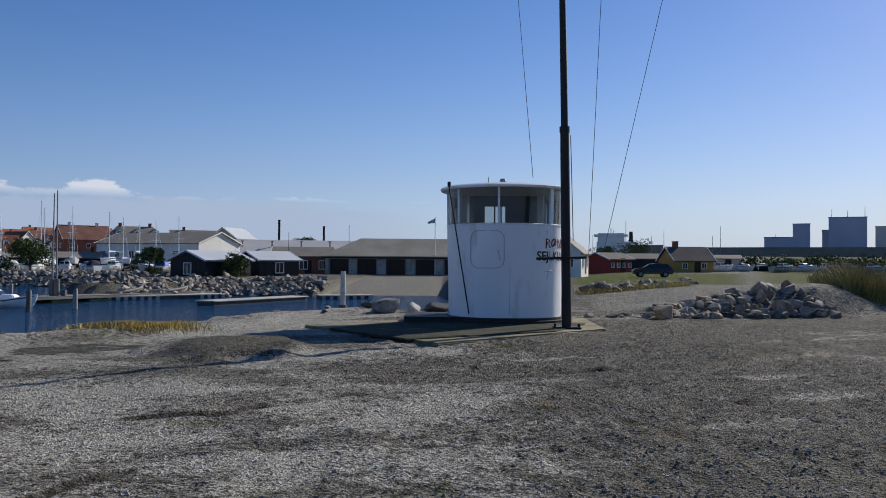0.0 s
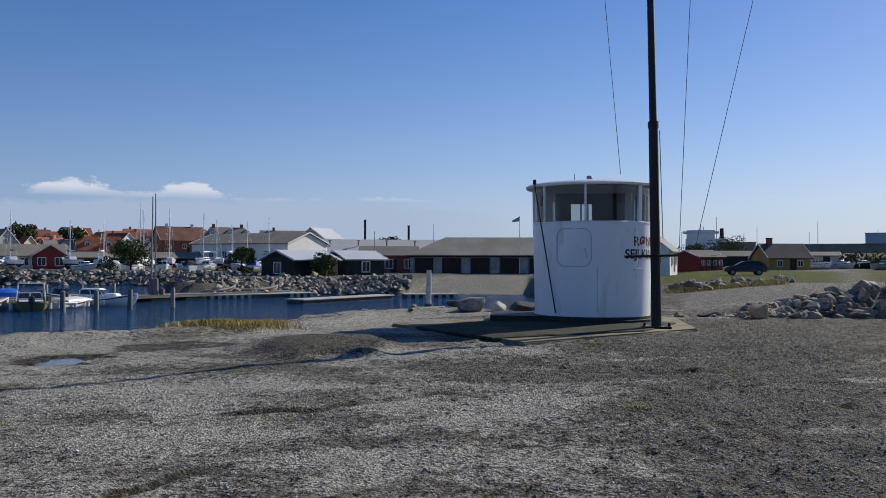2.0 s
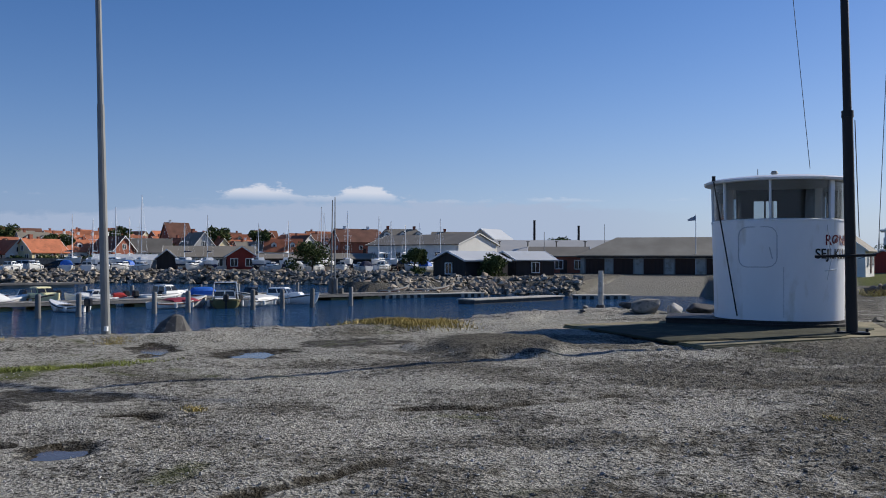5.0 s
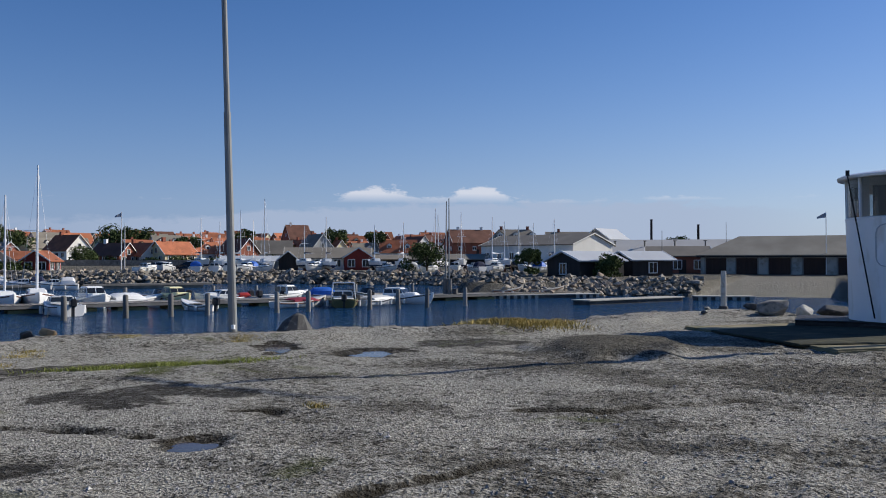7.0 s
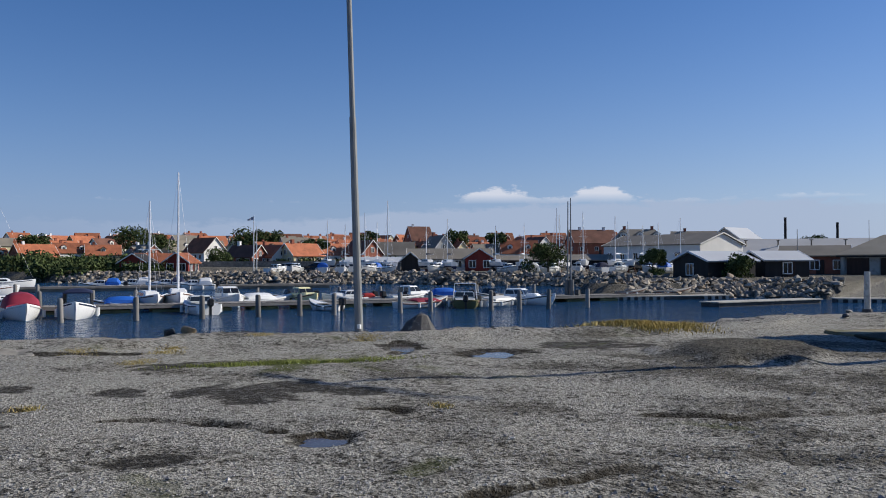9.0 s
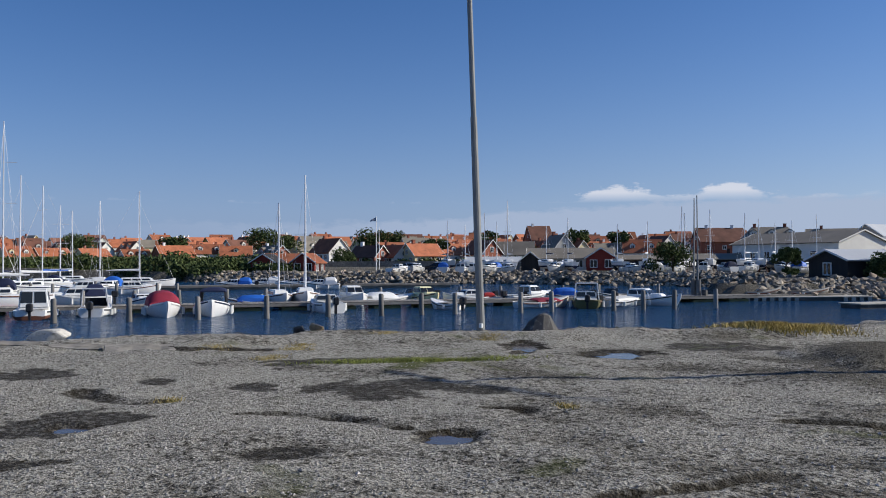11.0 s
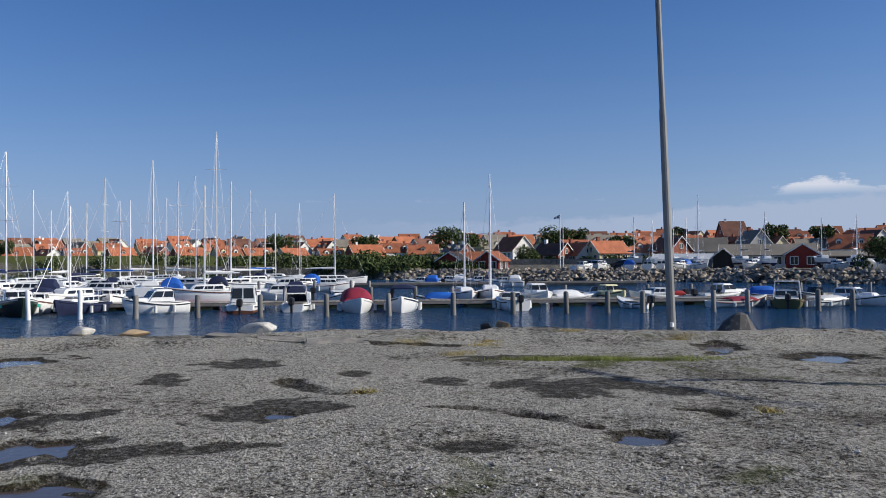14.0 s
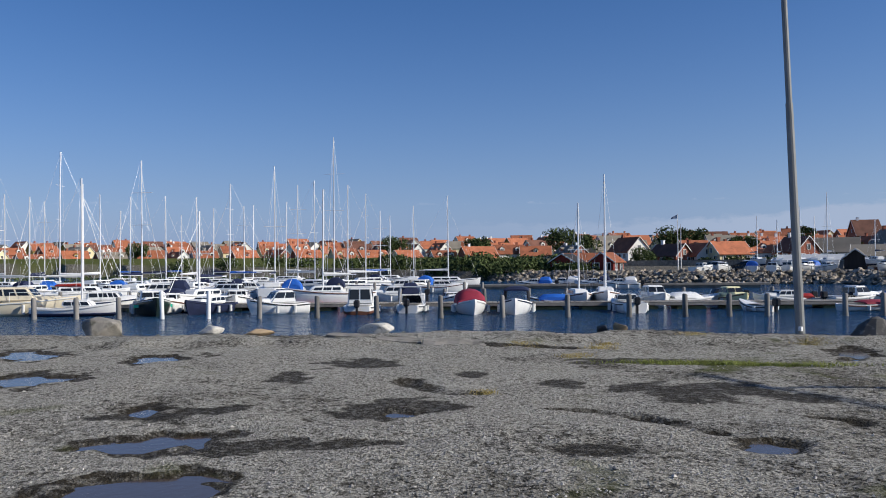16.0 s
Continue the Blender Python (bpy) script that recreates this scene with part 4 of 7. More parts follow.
def wall_text(body, u, z, size, mat, label):
    cu = bpy.data.curves.new("text", "FONT")
    cu.body, cu.size, cu.offset = body, size, 0.005
    ob = new("lettering", cu)
    me = bpy.data.meshes.new_from_object(ob.evaluated_get(bpy.context.evaluated_depsgraph_get()))
    bpy.data.objects.remove(ob)
    bm = B()
    bm.from_mesh(me)
    bmesh.ops.subdivide_edges(bm, edges=[e for e in bm.edges if e.calc_length() > 0.06], cuts=2)
    bmesh.ops.triangulate(bm, faces=bm.faces)
    for v in bm.verts:
        p = on_wall(u + v.co.x, z, 0.006)
        v.co = Vector((p.x, p.y, z + v.co.y))
    part("lettering", bm, mat, house, label)


wall_text("RØNNE", 0.95, 1.83, 0.33, material("red_lettering", (0.17, 0.015, 0.02), vary=0.15), "dark red painted capital letters")
wall_text("SEJLKLUB", 0.70, 1.53, 0.31, material("black_lettering", (0.02, 0.02, 0.02), vary=0.15), "black painted capital letters")

mast = thing("signal_mast", "tall dark tarred wooden signal mast beside the wheelhouse", "mast", pose(2.83, 18.8, 0.02))
bm = B()
rod(bm, (0, 0, 0), (-0.07, 0, 4.6), 0.112, 0.104, n=16)
part("lower_pole", bm, black_m, mast, smooth=True)
bm = B()
rod(bm, (-0.066, 0.01, 4.45), (-0.145, 0.01, 8.3), 0.084, 0.075, n=16)
part("top_pole", bm, black_m, mast, smooth=True)
bm = B()
rod(bm, (-0.068, 0, 4.48), (-0.07, 0, 4.62), 0.118, n=16)
part("iron_band", bm, iron_m, mast)
bm = B()
rod(bm, (-0.72, -0.16, 1.60), (0.42, -0.16, 1.63), 0.028, n=8)
part("pin_rail", bm, iron_m, mast, "black iron belaying bar")
bm = B()
box(bm, (0, 0, 0.03), (0.62, 0.34, 0.05), bevel=0.01)
rod(bm, (-0.27, -0.05, 0.0), (-0.27, -0.05, 0.13), 0.03)
rod(bm, (0.27, -0.05, 0.0), (0.27, -0.05, 0.13), 0.03)
part("foot_plate", bm, iron_m, mast)
bm = B()
rod(bm, (-1.35, 0.1, 8.15), (2.35, -0.1, 8.2), 0.05, 0.035)
part("yard", bm, black_m, mast)
cord_m = material("rope", (0.16, 0.16, 0.17), rough=0.8, vary=0.2, scale=10, fine=60)
for x1, x0, z0 in ((-1.2, -0.78, 3.45), (0.78, 0.50, 1.7), (2.3, 0.85, 1.8)):
    bm = B()
    rod(bm, (x1, 0, 8.16), (x0, 0.05, z0), 0.007, n=5)
    if x0 > 0:
        rod(bm, (x0, 0.05, z0), (0.1, -0.1, 1.55), 0.006, n=5)
    part("halyard", bm, cord_m, mast)
bm = B()
rod(bm, (0.05, -0.13, 4.4), (0.12, -0.13, 2.0), 0.01, n=5)
part("slack_line", bm, cord_m, mast)

lamp = thing("steel_pole", "tall grey galvanised steel pole at the quay edge", "pole", pose(-11.42, 13.66, level(-11.42, 13.66)))
bm = B()
lx, ly = -0.030 * 0.766, -0.030 * 0.643
rod(bm, (0, 0, -0.1), (lx * 4.6, ly * 4.6, 4.6), 0.090, 0.070, n=12)
part("lower_tube", bm, steel_m, lamp)
bm = B()
rod(bm, (lx * 4.55, ly * 4.55, 4.55), (lx * 13, ly * 13, 13.0), 0.060, 0.045, n=12)
part("upper_tube", bm, steel_m, lamp)
bm = B()
d = Vector((0.64, -0.766, 0))
box(bm, (0.10 * d.x, 0.10 * d.y, 0.14), (0.07, 0.05, 0.09), pose(0, 0, 0, 0, 0, 0))
part("service_hatch", bm, paint_m, lamp, "small white service plate")
bm = B()
rod(bm, (0, 0, -0.05), (0, 0, 0.03), 0.2, 0.14, n=12)
part("footing", bm, slab_m, lamp)

post = thing("white_post", "weathered whitewashed timber bollard post by the inlet", "post", pose(-3.27, 27.0, level(-3.27, 27.0)))
bm = B()
rod(bm, (0, 0, 0.1), (0.01, 0, 1.32), 0.09, 0.08, n=12)
part("shaft", bm, pale_rock_m, post)
bm = B()
rod(bm, (0, 0, -0.2), (0, 0, 0.22), 0.22, 0.13, n=10)
part("collar", bm, dark_rock_m, post, "dark tarred foot")

# ---- grass tufts and reeds ----
straw_m = island_tint(material("straw_grass", (0.46, 0.36, 0.12), rough=0.8, vary=0.3, scale=3, fine=20, bump=0), 0.4)
grass_m = island_tint(material("green_grass", (0.24, 0.27, 0.06), rough=0.8, vary=0.35, scale=3, fine=20, bump=0), 0.45)
reed_m = island_tint(material("reed", (0.27, 0.215, 0.085), rough=0.8, vary=0.4, scale=0.5, fine=10, bump=0), 0.5)


def blades(name, label, mat, spots, h0, h1, width, seed, lean=0.35):
    """Many thin blades on the given spots (x, y, z)."""
    rg = np.random.RandomState(seed)
    p = np.array(spots)
    m = len(p)
    a, h = rg.uniform(0, 6.28, m), rg.uniform(h0, h1, m)
    side = np.stack([np.cos(a), np.sin(a), np.zeros(m)], -1) * width
    tip = np.stack([rg.normal(0, lean, m) * h, rg.normal(0, lean, m) * h, h], -1)
    mid = tip * np.array([0.35, 0.35, 0.6])
    v = np.stack([p - side, p + side, p + mid + side * 0.8, p + mid - side * 0.8, p + tip], 1).reshape(-1, 3)
    base_i = 5 * np.arange(m)[:, None]
    f = np.concatenate([np.concatenate([base_i, base_i + 1, base_i + 2, base_i + 3], 1)], 0).tolist() + np.concatenate([base_i + 3, base_i + 2, base_i + 4], 1).tolist()
    me = bpy.data.meshes.new(name)
    me.from_pydata(v.tolist(), [], f)
    me.materials.append(mat)
    return tagged(new(name, me), label, "grass", kind="stuff")


def scatter(n, fn, seed):
    rg = np.random.RandomState(seed)
    out = []
    while len(out) < n:
        x, y = fn(rg)
        out.append((x, y))
    a = np.array(out)
    z = terrain(a[:, 0], a[:, 1])[0]
    return np.column_stack([a, z - 0.01])


def patch(cx, cy, a, c, rot=0.0):
    cr, sr = math.cos(radians(rot)), math.sin(radians(rot))

    def fn(rg):
        t, q = rg.uniform(0, 6.28), rg.rand() ** 0.6 * (1 + 0.3 * rg.normal())
        u, v = a * q * math.cos(t), c * q * math.sin(t)
        return cx + u * cr - v * sr, cy + u * sr + v * cr
    return fn


blades("yellow_grass", "straw-yellow grass fringe along the water's edge", straw_m, scatter(5200, patch(-6.75, 18.1, 1.15, 0.7, 30), 1), 0.04, 0.15, 0.010, 2, 0.6)
blades("low_grass", "low green grass strip growing in a crack", grass_m, scatter(3000, patch(-9.0, 9.2, 1.55, 0.22, 52), 3), 0.02, 0.08, 0.006, 4, 0.8)
blades("dry_tufts", "dry tawny tufts rooted in the gravel", straw_m, np.concatenate([scatter(k, patch(x, y, s, s), 10 + i) for i, (x, y, s, k) in enumerate(
    ((-4.97, 7.2, 0.12, 160), (-10.3, 12.6, 0.3, 400), (-11.8, 9.0, 0.3, 260), (-12.4, 9.6, 0.25, 200), (-8.5, 4.75, 0.16, 150), (-9.0, 17.0, 0.4, 250), (1.1, 8.6, 0.12, 90), (-13.0, 8.2, 0.3, 260), (-11.0, 7.9, 0.3, 260), (-12.2, 11.6, 0.3, 200)))]), 0.015, 0.06, 0.005, 5, 0.9)


def reed_spot(rg):
    y = 27.5 + 34 * rg.rand() ** 1.6
    x = 0.455 * y + 0.9 - 0.05 * (y - 27) + rg.rand() ** 0.9 * (3.5 + 0.34 * y)
    return x, y


blades("reed_bed", "tall green and tawny reed bed beside the rubble", reed_m, scatter(60000, reed_spot, 8), 0.45, 1.2, 0.011, 9, 0.36)

blades("reed_leaves", "yellow-green leaves among the reeds", island_tint(material("reed_leaf", (0.30, 0.27, 0.07), rough=0.8, vary=0.35, scale=0.4, fine=10, bump=0), 0.45), scatter(34000, reed_spot, 18), 0.3, 1.0, 0.013, 19, 0.5)


def verge_spot(rg):
    u = rg.rand()
    return 7.2 + 9.5 * u, 43.6 + 13 * u + rg.normal(0, 0.9)


blades("verge_grass", "dry yellow grass along the stones of the verge", straw_m, scatter(5000, verge_spot, 28), 0.12, 0.4, 0.014, 29, 0.6)

# ---- harbour ----
wood_m = material("weathered_timber", (0.25, 0.23, 0.2), rough=0.85, vary=0.3, scale=1.2, fine=20, bump=0.3, stretch=(1, 1, 0.3), random_tint=0.25)
pile_m = material("pile_timber", (0.21, 0.20, 0.185), rough=0.85, vary=0.35, scale=1.5, fine=18, bump=0.4, stretch=(2, 2, 0.4), random_tint=0.3)
float_m = material("algae_float", (0.15, 0.14, 0.06), rough=0.8, vary=0.4, scale=1.0, fine=12)
concrete_m = material("pale_concrete", (0.42, 0.40, 0.35), rough=0.85, vary=0.15, scale=0.8, fine=20, bump=0.2, dirt=(0.25, 0.23, 0.19), dirt_amount=0.4)
gel_m = material("white_gelcoat", (0.80, 0.80, 0.78), rough=0.3, vary=0.05, scale=1.5, fine=20, bump=0, spec=0.5, random_tint=0.06)
cream_m = material("cream_gelcoat", (0.72, 0.64, 0.48), rough=0.3, vary=0.05, scale=1.5, fine=20, bump=0)
yellow_gel_m = material("yellow_gelcoat", (0.78, 0.72, 0.42), rough=0.35, vary=0.05, scale=1.5, fine=20, bump=0)
navy_m = material("navy_canvas", (0.012, 0.02, 0.06), rough=0.8, vary=0.2, scale=3, fine=30)
blue_m = material("blue_tarpaulin", (0.015, 0.12, 0.50), rough=0.6, vary=0.2, scale=4, fine=20)
maroon_m = material("maroon_canvas", (0.26, 0.02, 0.045), rough=0.8, vary=0.15, scale=4, fine=30)
red_boat_m = material("red_paint", (0.42, 0.035, 0.02), rough=0.5, vary=0.15, scale=3, fine=20)
dark_hull_m = material("black_green_hull", (0.012, 0.022, 0.02), rough=0.35, vary=0.2, scale=2, fine=20)
mint_m = material("mint_lettering", (0.03, 0.6, 0.4), vary=0.1)
tint_m = material("tinted_window", (0.015, 0.018, 0.022), rough=0.1, vary=0.1, scale=2, fine=20, bump=0, spec=0.6)
alu_m = material("mast_aluminium", (0.80, 0.80, 0.80), rough=0.4, metal=0.2, vary=0.08, scale=2, fine=20, bump=0, random_tint=0.12)
motor_m = material("outboard_cowl", (0.02, 0.02, 0.022), rough=0.3, vary=0.1, scale=4, fine=20)
fender_m = material("fender_vinyl", (0.65, 0.65, 0.62), rough=0.5, vary=0.1, scale=4, fine=20)
rust_m = material("antifouling", (0.13, 0.05, 0.03), rough=0.7, vary=0.2, scale=3, fine=20)

A0, ADIR, AOUT = Vector((-48.6, 0.1, 0)), Vector((0.5235, 0.8520, 0)), Vector((0.8520, -0.5235, 0))


def berth(s, o, z=WATER):
    """A place s metres along the pile row and o metres behind it."""
    p = A0 + ADIR * s - AOUT * o
    return Vector((p.x, p.y, z))


def along(bearing_deg, o):
    """How far along the row a bearing meets the line o metres behind it."""
    u = polar(bearing_deg, 1.0)
    p = A0 - AOUT * o
    return (u.x * p.y - u.y * p.x) / (u.y * ADIR.x - u.x * ADIR.y)


ROW_TURN = math.degrees(math.atan2(ADIR.y, ADIR.x))

# piles
def pile_shape(top, r0, mat):
    """A driven pile with a worn, slightly slanted head."""
    bm = B()
    loft(bm, [[(k * r0 * math.cos(a), k * r0 * math.sin(a), z + slant * math.cos(a)) for a in np.linspace(0, 2 * math.pi, 13)[:-1]]
              for z, k, slant in ((-1.9, 1.08, 0), (0.1, 1.05, 0), (0.3, 0.97, 0), (top - 0.06, 0.94, 0.02), (top, 0.7, 0.02))], cap0=True, cap1=True)
    return mesh_of("mooring_pile", bm, mat, True)


pile_mesh, white_pile_mesh = pile_shape(1.12, 0.135, pile_m), pile_shape(1.42, 0.115, gel_m)
for b_deg, white in ((89.04, 0), (86.65, 0), (84.16, 0), (81.52, 1), (78.61, 1), (75.31, 0), (71.47, 0), (67.4, 0), (62.99, 0), (58.72, 0), (54.27, 0), (50.16, 0), (46.52, 0), (43.75, 0), (41.44, 0), (36.9, 0),
                     (34.79, 0), (30.6, 0), (28.64, 0), (26.65, 0), (24.0, 0), (91.8, 0)):
    ob = new("mooring_pile", white_pile_mesh if white else pile_mesh)
    s = along(b_deg, 0)
    ob.matrix_world = Matrix.Translation(berth(s, 0)) @ pose(0, 0, 0, (s * 7) % 3 - 1.5, (s * 5) % 3 - 1.5, s * 40)
    tagged(ob, "white-painted slanting mooring pile in the water" if white else "weathered grey timber mooring pile in the water", "pile", "front mooring piles")
r = random.Random(77)
for k in range(26):
    s = -6 + 68 * k / 25 + r.uniform(-0.4, 0.4)
    ob = new("mooring_pile", pile_mesh)
    ob.matrix_world = Matrix.Translation(berth(s, 14.5 + r.uniform(-0.3, 0.3), WATER - 0.1)) @ pose(0, 0, 0, r.uniform(-2, 2), r.uniform(-2, 2), 0)
    tagged(ob, "grey timber pile behind the floating pier", "pile", "rear mooring piles")

pier = thing("floating_pier", "long weathered timber floating pier with algae-stained floats", "pier", Matrix.Translation(berth(0, 7.5, WATER - 0.06)) @ pose(0, 0, 0, 0, 0, ROW_TURN))
bm = B()
box(bm, (29, 0, 0.42), (82, 1.9, 0.06))
part("deck_frame", bm, wood_m, pier)
bm = B()
box(bm, (29, -0.96, 0.37), (82, 0.07, 0.15))
box(bm, (29, 0.96, 0.37), (82, 0.07, 0.15))
part("fender_beam", bm, wood_m, pier)
r = random.Random(3)
for k in range(30):
    bm = B()
    box(bm, (-10 + 2.7 * k, 0, 0.03), (1.65, 1.8, 0.42), bevel=0.04)
    part("float", bm, float_m, pier)
plank_bm = B()
box(plank_bm, (0, 0, 0), (0.26, 2.0, 0.04), bevel=0.006)
plank = mesh_of("plank", plank_bm, wood_m)
for k in range(270):
    ob = new("plank", plank)
    ob.matrix_local = pose(-11 + 0.3 * k, 0, 0.47 + 0.006 * math.sin(k * 2.3), 0, 0, 0.6 * math.sin(k * 1.7))
    ob.parent = pier


# ---- boats ----
def hull_shape(bm, L, W, free, sheer=0.25, draft=0.3, transom=0.82):
    """A hull with rounded transom, chine, flared topsides, toe rail and cambered deck; bow along +x."""
    rings = []
    for t, w, k in ((0.0, transom * 0.90, 0.0), (0.015, transom, 0.0), (0.12, 0.5 + 0.5 * transom, 0.0), (0.28, 0.97, 0.0), (0.44, 1.0, 0.06), (0.58, 0.96, 0.16), (0.70, 0.85, 0.32),
                    (0.81, 0.66, 0.5), (0.90, 0.42, 0.7), (0.965, 0.19, 0.88), (1.0, 0.03, 1.0)):
        x, hw = -L / 2 + L * t, W / 2 * w
        top = free + sheer * k - 0.05 * math.sin(math.pi * min(1, t * 1.3)) * (free > 0.3)
        kz = -draft * (1 - 0.8 * k * k)
        flare = 0.90 - 0.30 * k
        half = [(x + 0.14 * k, hw, top), (x + 0.10 * k, hw * (0.5 + 0.5 * flare) + 0.02, 0.62 * top), (x, hw * flare, 0.22 * top + 0.18 * k * free), (x - 0.08 * k, hw * flare * 0.9, 0.04 + 0.2 * k * free),
                (x - 0.16 * k, hw * 0.5 * flare, kz * 0.6)]
        deck = [(x + 0.14 * k, hw * 0.985, top + 0.035), (x + 0.14 * k, hw * 0.93, top + 0.03), (x + 0.14 * k, hw * 0.9, top), (x + 0.14 * k, hw * 0.45, top + 0.03)]
        mirror = lambda p: (p[0], -p[1], p[2])
        rings.append(half + [(x - 0.2 * k, 0, kz)] + [mirror(p) for p in half[::-1]] + [mirror(p) for p in deck] + [(x + 0.14 * k, 0, top + 0.045)] + deck[::-1])
    loft(bm, rings, cap0=True, cap1=True)


def rub_rail(owner, L, W, free, sheer, mat, transom=0.82):
    """The dark fender strip under the gunwale, one on either side."""
    for side in (-1, 1):
        pts = [(t, w, k) for t, w, k in ((0.015, transom, 0.0), (0.12, 0.5 + 0.5 * transom, 0.0), (0.28, 0.97, 0.0), (0.44, 1.0, 0.06), (0.58, 0.96, 0.16), (0.70, 0.85, 0.32), (0.81, 0.66, 0.5), (0.90, 0.42, 0.7), (0.965, 0.19, 0.88))]
        bm = B()
        rows_ = []
        for t, w, k in pts:
            x, y, z = -L / 2 + L * t + 0.13 * k, side * (W / 2 * w + 0.012), free + sheer * k - 0.05 * math.sin(math.pi * min(1, t * 1.3)) - 0.05
            rows_.append([(x, y, z - 0.035), (x, y + side * 0.02, z - 0.02), (x, y + side * 0.02, z + 0.02), (x, y, z + 0.03), (x, y - side * 0.04, z)])
        loft(bm, rows_, cap0=True, cap1=True)
        part("rub_rail", bm, mat, owner)


def cabin_shape(bm, x0, x1, w, z0, h, rake=0.5, taper=0.85, back=0.05):
    loft(bm, [[(x0, -w / 2, z0), (x1, -w / 2 * 0.9, z0), (x1, w / 2 * 0.9, z0), (x0, w / 2, z0)],
              [(x0 + back, -w / 2 * taper, z0 + h), (x1 - rake, -w / 2 * taper * 0.92, z0 + h), (x1 - rake, w / 2 * taper * 0.92, z0 + h), (x0 + back, w / 2 * taper, z0 + h)]], cap0=True, cap1=True)
    bmesh.ops.bevel(bm, geom=list(bm.edges), offset=min(0.09, h * 0.2), segments=3, affect="EDGES")


def cabin_panes(owner, x0, x1, w, z0, h, rake, taper, back, count, lo=0.42, hi=0.86, front=2):
    """Dark panes let into the sides and the raked front of a cabin."""
    for side in (-1, 1):
        for k in range(count):
            u0, u1 = 0.06 + 0.88 * k / count + 0.02, 0.06 + 0.88 * (k + 1) / count - 0.02
            pts = []
            for u, v in ((u0, lo), (u1, lo), (u1, hi), (u0, hi)):
                xa = (x0 + back * v) + ((x1 - rake * v) - (x0 + back * v)) * u
                wy = w / 2 * (1 - (1 - taper) * v) * (1 - 0.1 * u) + 0.012
                pts.append(Vector((xa, side * wy, z0 + h * v)))
            bm = B()
            loft(bm, [pts, [p - Vector((0, side * 0.03, 0)) for p in pts]], cap0=True, cap1=True)
            part("side_window", bm, tint_m, owner)
    for k in range(2 if front else 0):
        y0, y1 = -0.85 + 0.9 * k + 0.06, -0.85 + 0.9 * (k + 1) - 0.06
        pts = [Vector((x0 + back * v - 0.012, yy * w / 2 * (1 - (1 - taper) * v), z0 + h * v)) for yy, v in ((y0, 0.3), (y1, 0.3), (y1, 0.86), (y0, 0.86))]
        bm = B()
        loft(bm, [pts, [p + Vector((0.03, 0, 0)) for p in pts]], cap0=True, cap1=True)
        part("aft_window", bm, tint_m, owner)
    for k in range(front):
        y0, y1 = -0.92 + 1.84 * k / front + 0.04, -0.92 + 1.84 * (k + 1) / front - 0.04
        pts = []
        for yy, v in ((y0, lo), (y1, lo), (y1, hi), (y0, hi)):
            wy = w / 2 * (1 - (1 - taper) * v) * 0.9
            pts.append(Vector((x1 - rake * v + 0.012, yy * wy, z0 + h * v)))
        bm = B()
        loft(bm, [pts, [p - Vector((0.03, 0, 0)) for p in pts]], cap0=True, cap1=True)
        part("windscreen", bm, tint_m, owner)


def canopy_shape(bm, x0, x1, w, z0, h):
    rings = []
    for t, k in ((0, 0.55), (0.15, 0.95), (0.5, 1.0), (0.85, 0.9), (1, 0.35)):
        x = x0 + (x1 - x0) * t
        rings.append([(x, w / 2 * math.cos(a), z0 + h * k * math.sin(a) ** 0.7 if math.sin(a) > 0 else z0) for a in np.linspace(0, math.pi, 9)])
    loft(bm, rings, cap0=True, cap1=True)


def outboard(owner, x, y=0.0, z=0.5, mat=None):
    bm = B()
    box(bm, (x - 0.22, y, z + 0.28), (0.42, 0.3, 0.42), bevel=0.07)
    box(bm, (x - 0.2, y, z - 0.3), (0.16, 0.12, 0.8))
    part("outboard_motor", bm, mat or motor_m, owner, "black outboard engine")


def fenders(owner, L, W, free, ks=(-0.2, 0.1)):
    for k in ks:
        for side in (-1, 1):
            bm = B()
            rod(bm, (L * k, side * (W / 2 + 0.08), free * 0.15), (L * k, side * (W / 2 + 0.08), free * 0.85), 0.09, n=8)
            part("fender", bm, fender_m, owner)


def rails(owner, L, W, free):
    bm = B()
    pts = [(-L * 0.02, -W * 0.42), (L * 0.25, -W * 0.36), (L * 0.42, -W * 0.2), (L * 0.5, 0), (L * 0.42, W * 0.2), (L * 0.25, W * 0.36), (-L * 0.02, W * 0.42)]
    top = [Vector((x, y, free + 0.55)) for x, y in pts]
    for a, b in zip(top, top[1:]):
        rod(bm, a, b, 0.018, n=5)
    rail = part("bow_rail", bm, alu_m, owner)
    for p in top:
        bm = B()
        rod(bm, (p.x, p.y, free + 0.05), p, 0.014, n=5)
        part("stanchion", bm, alu_m, rail)


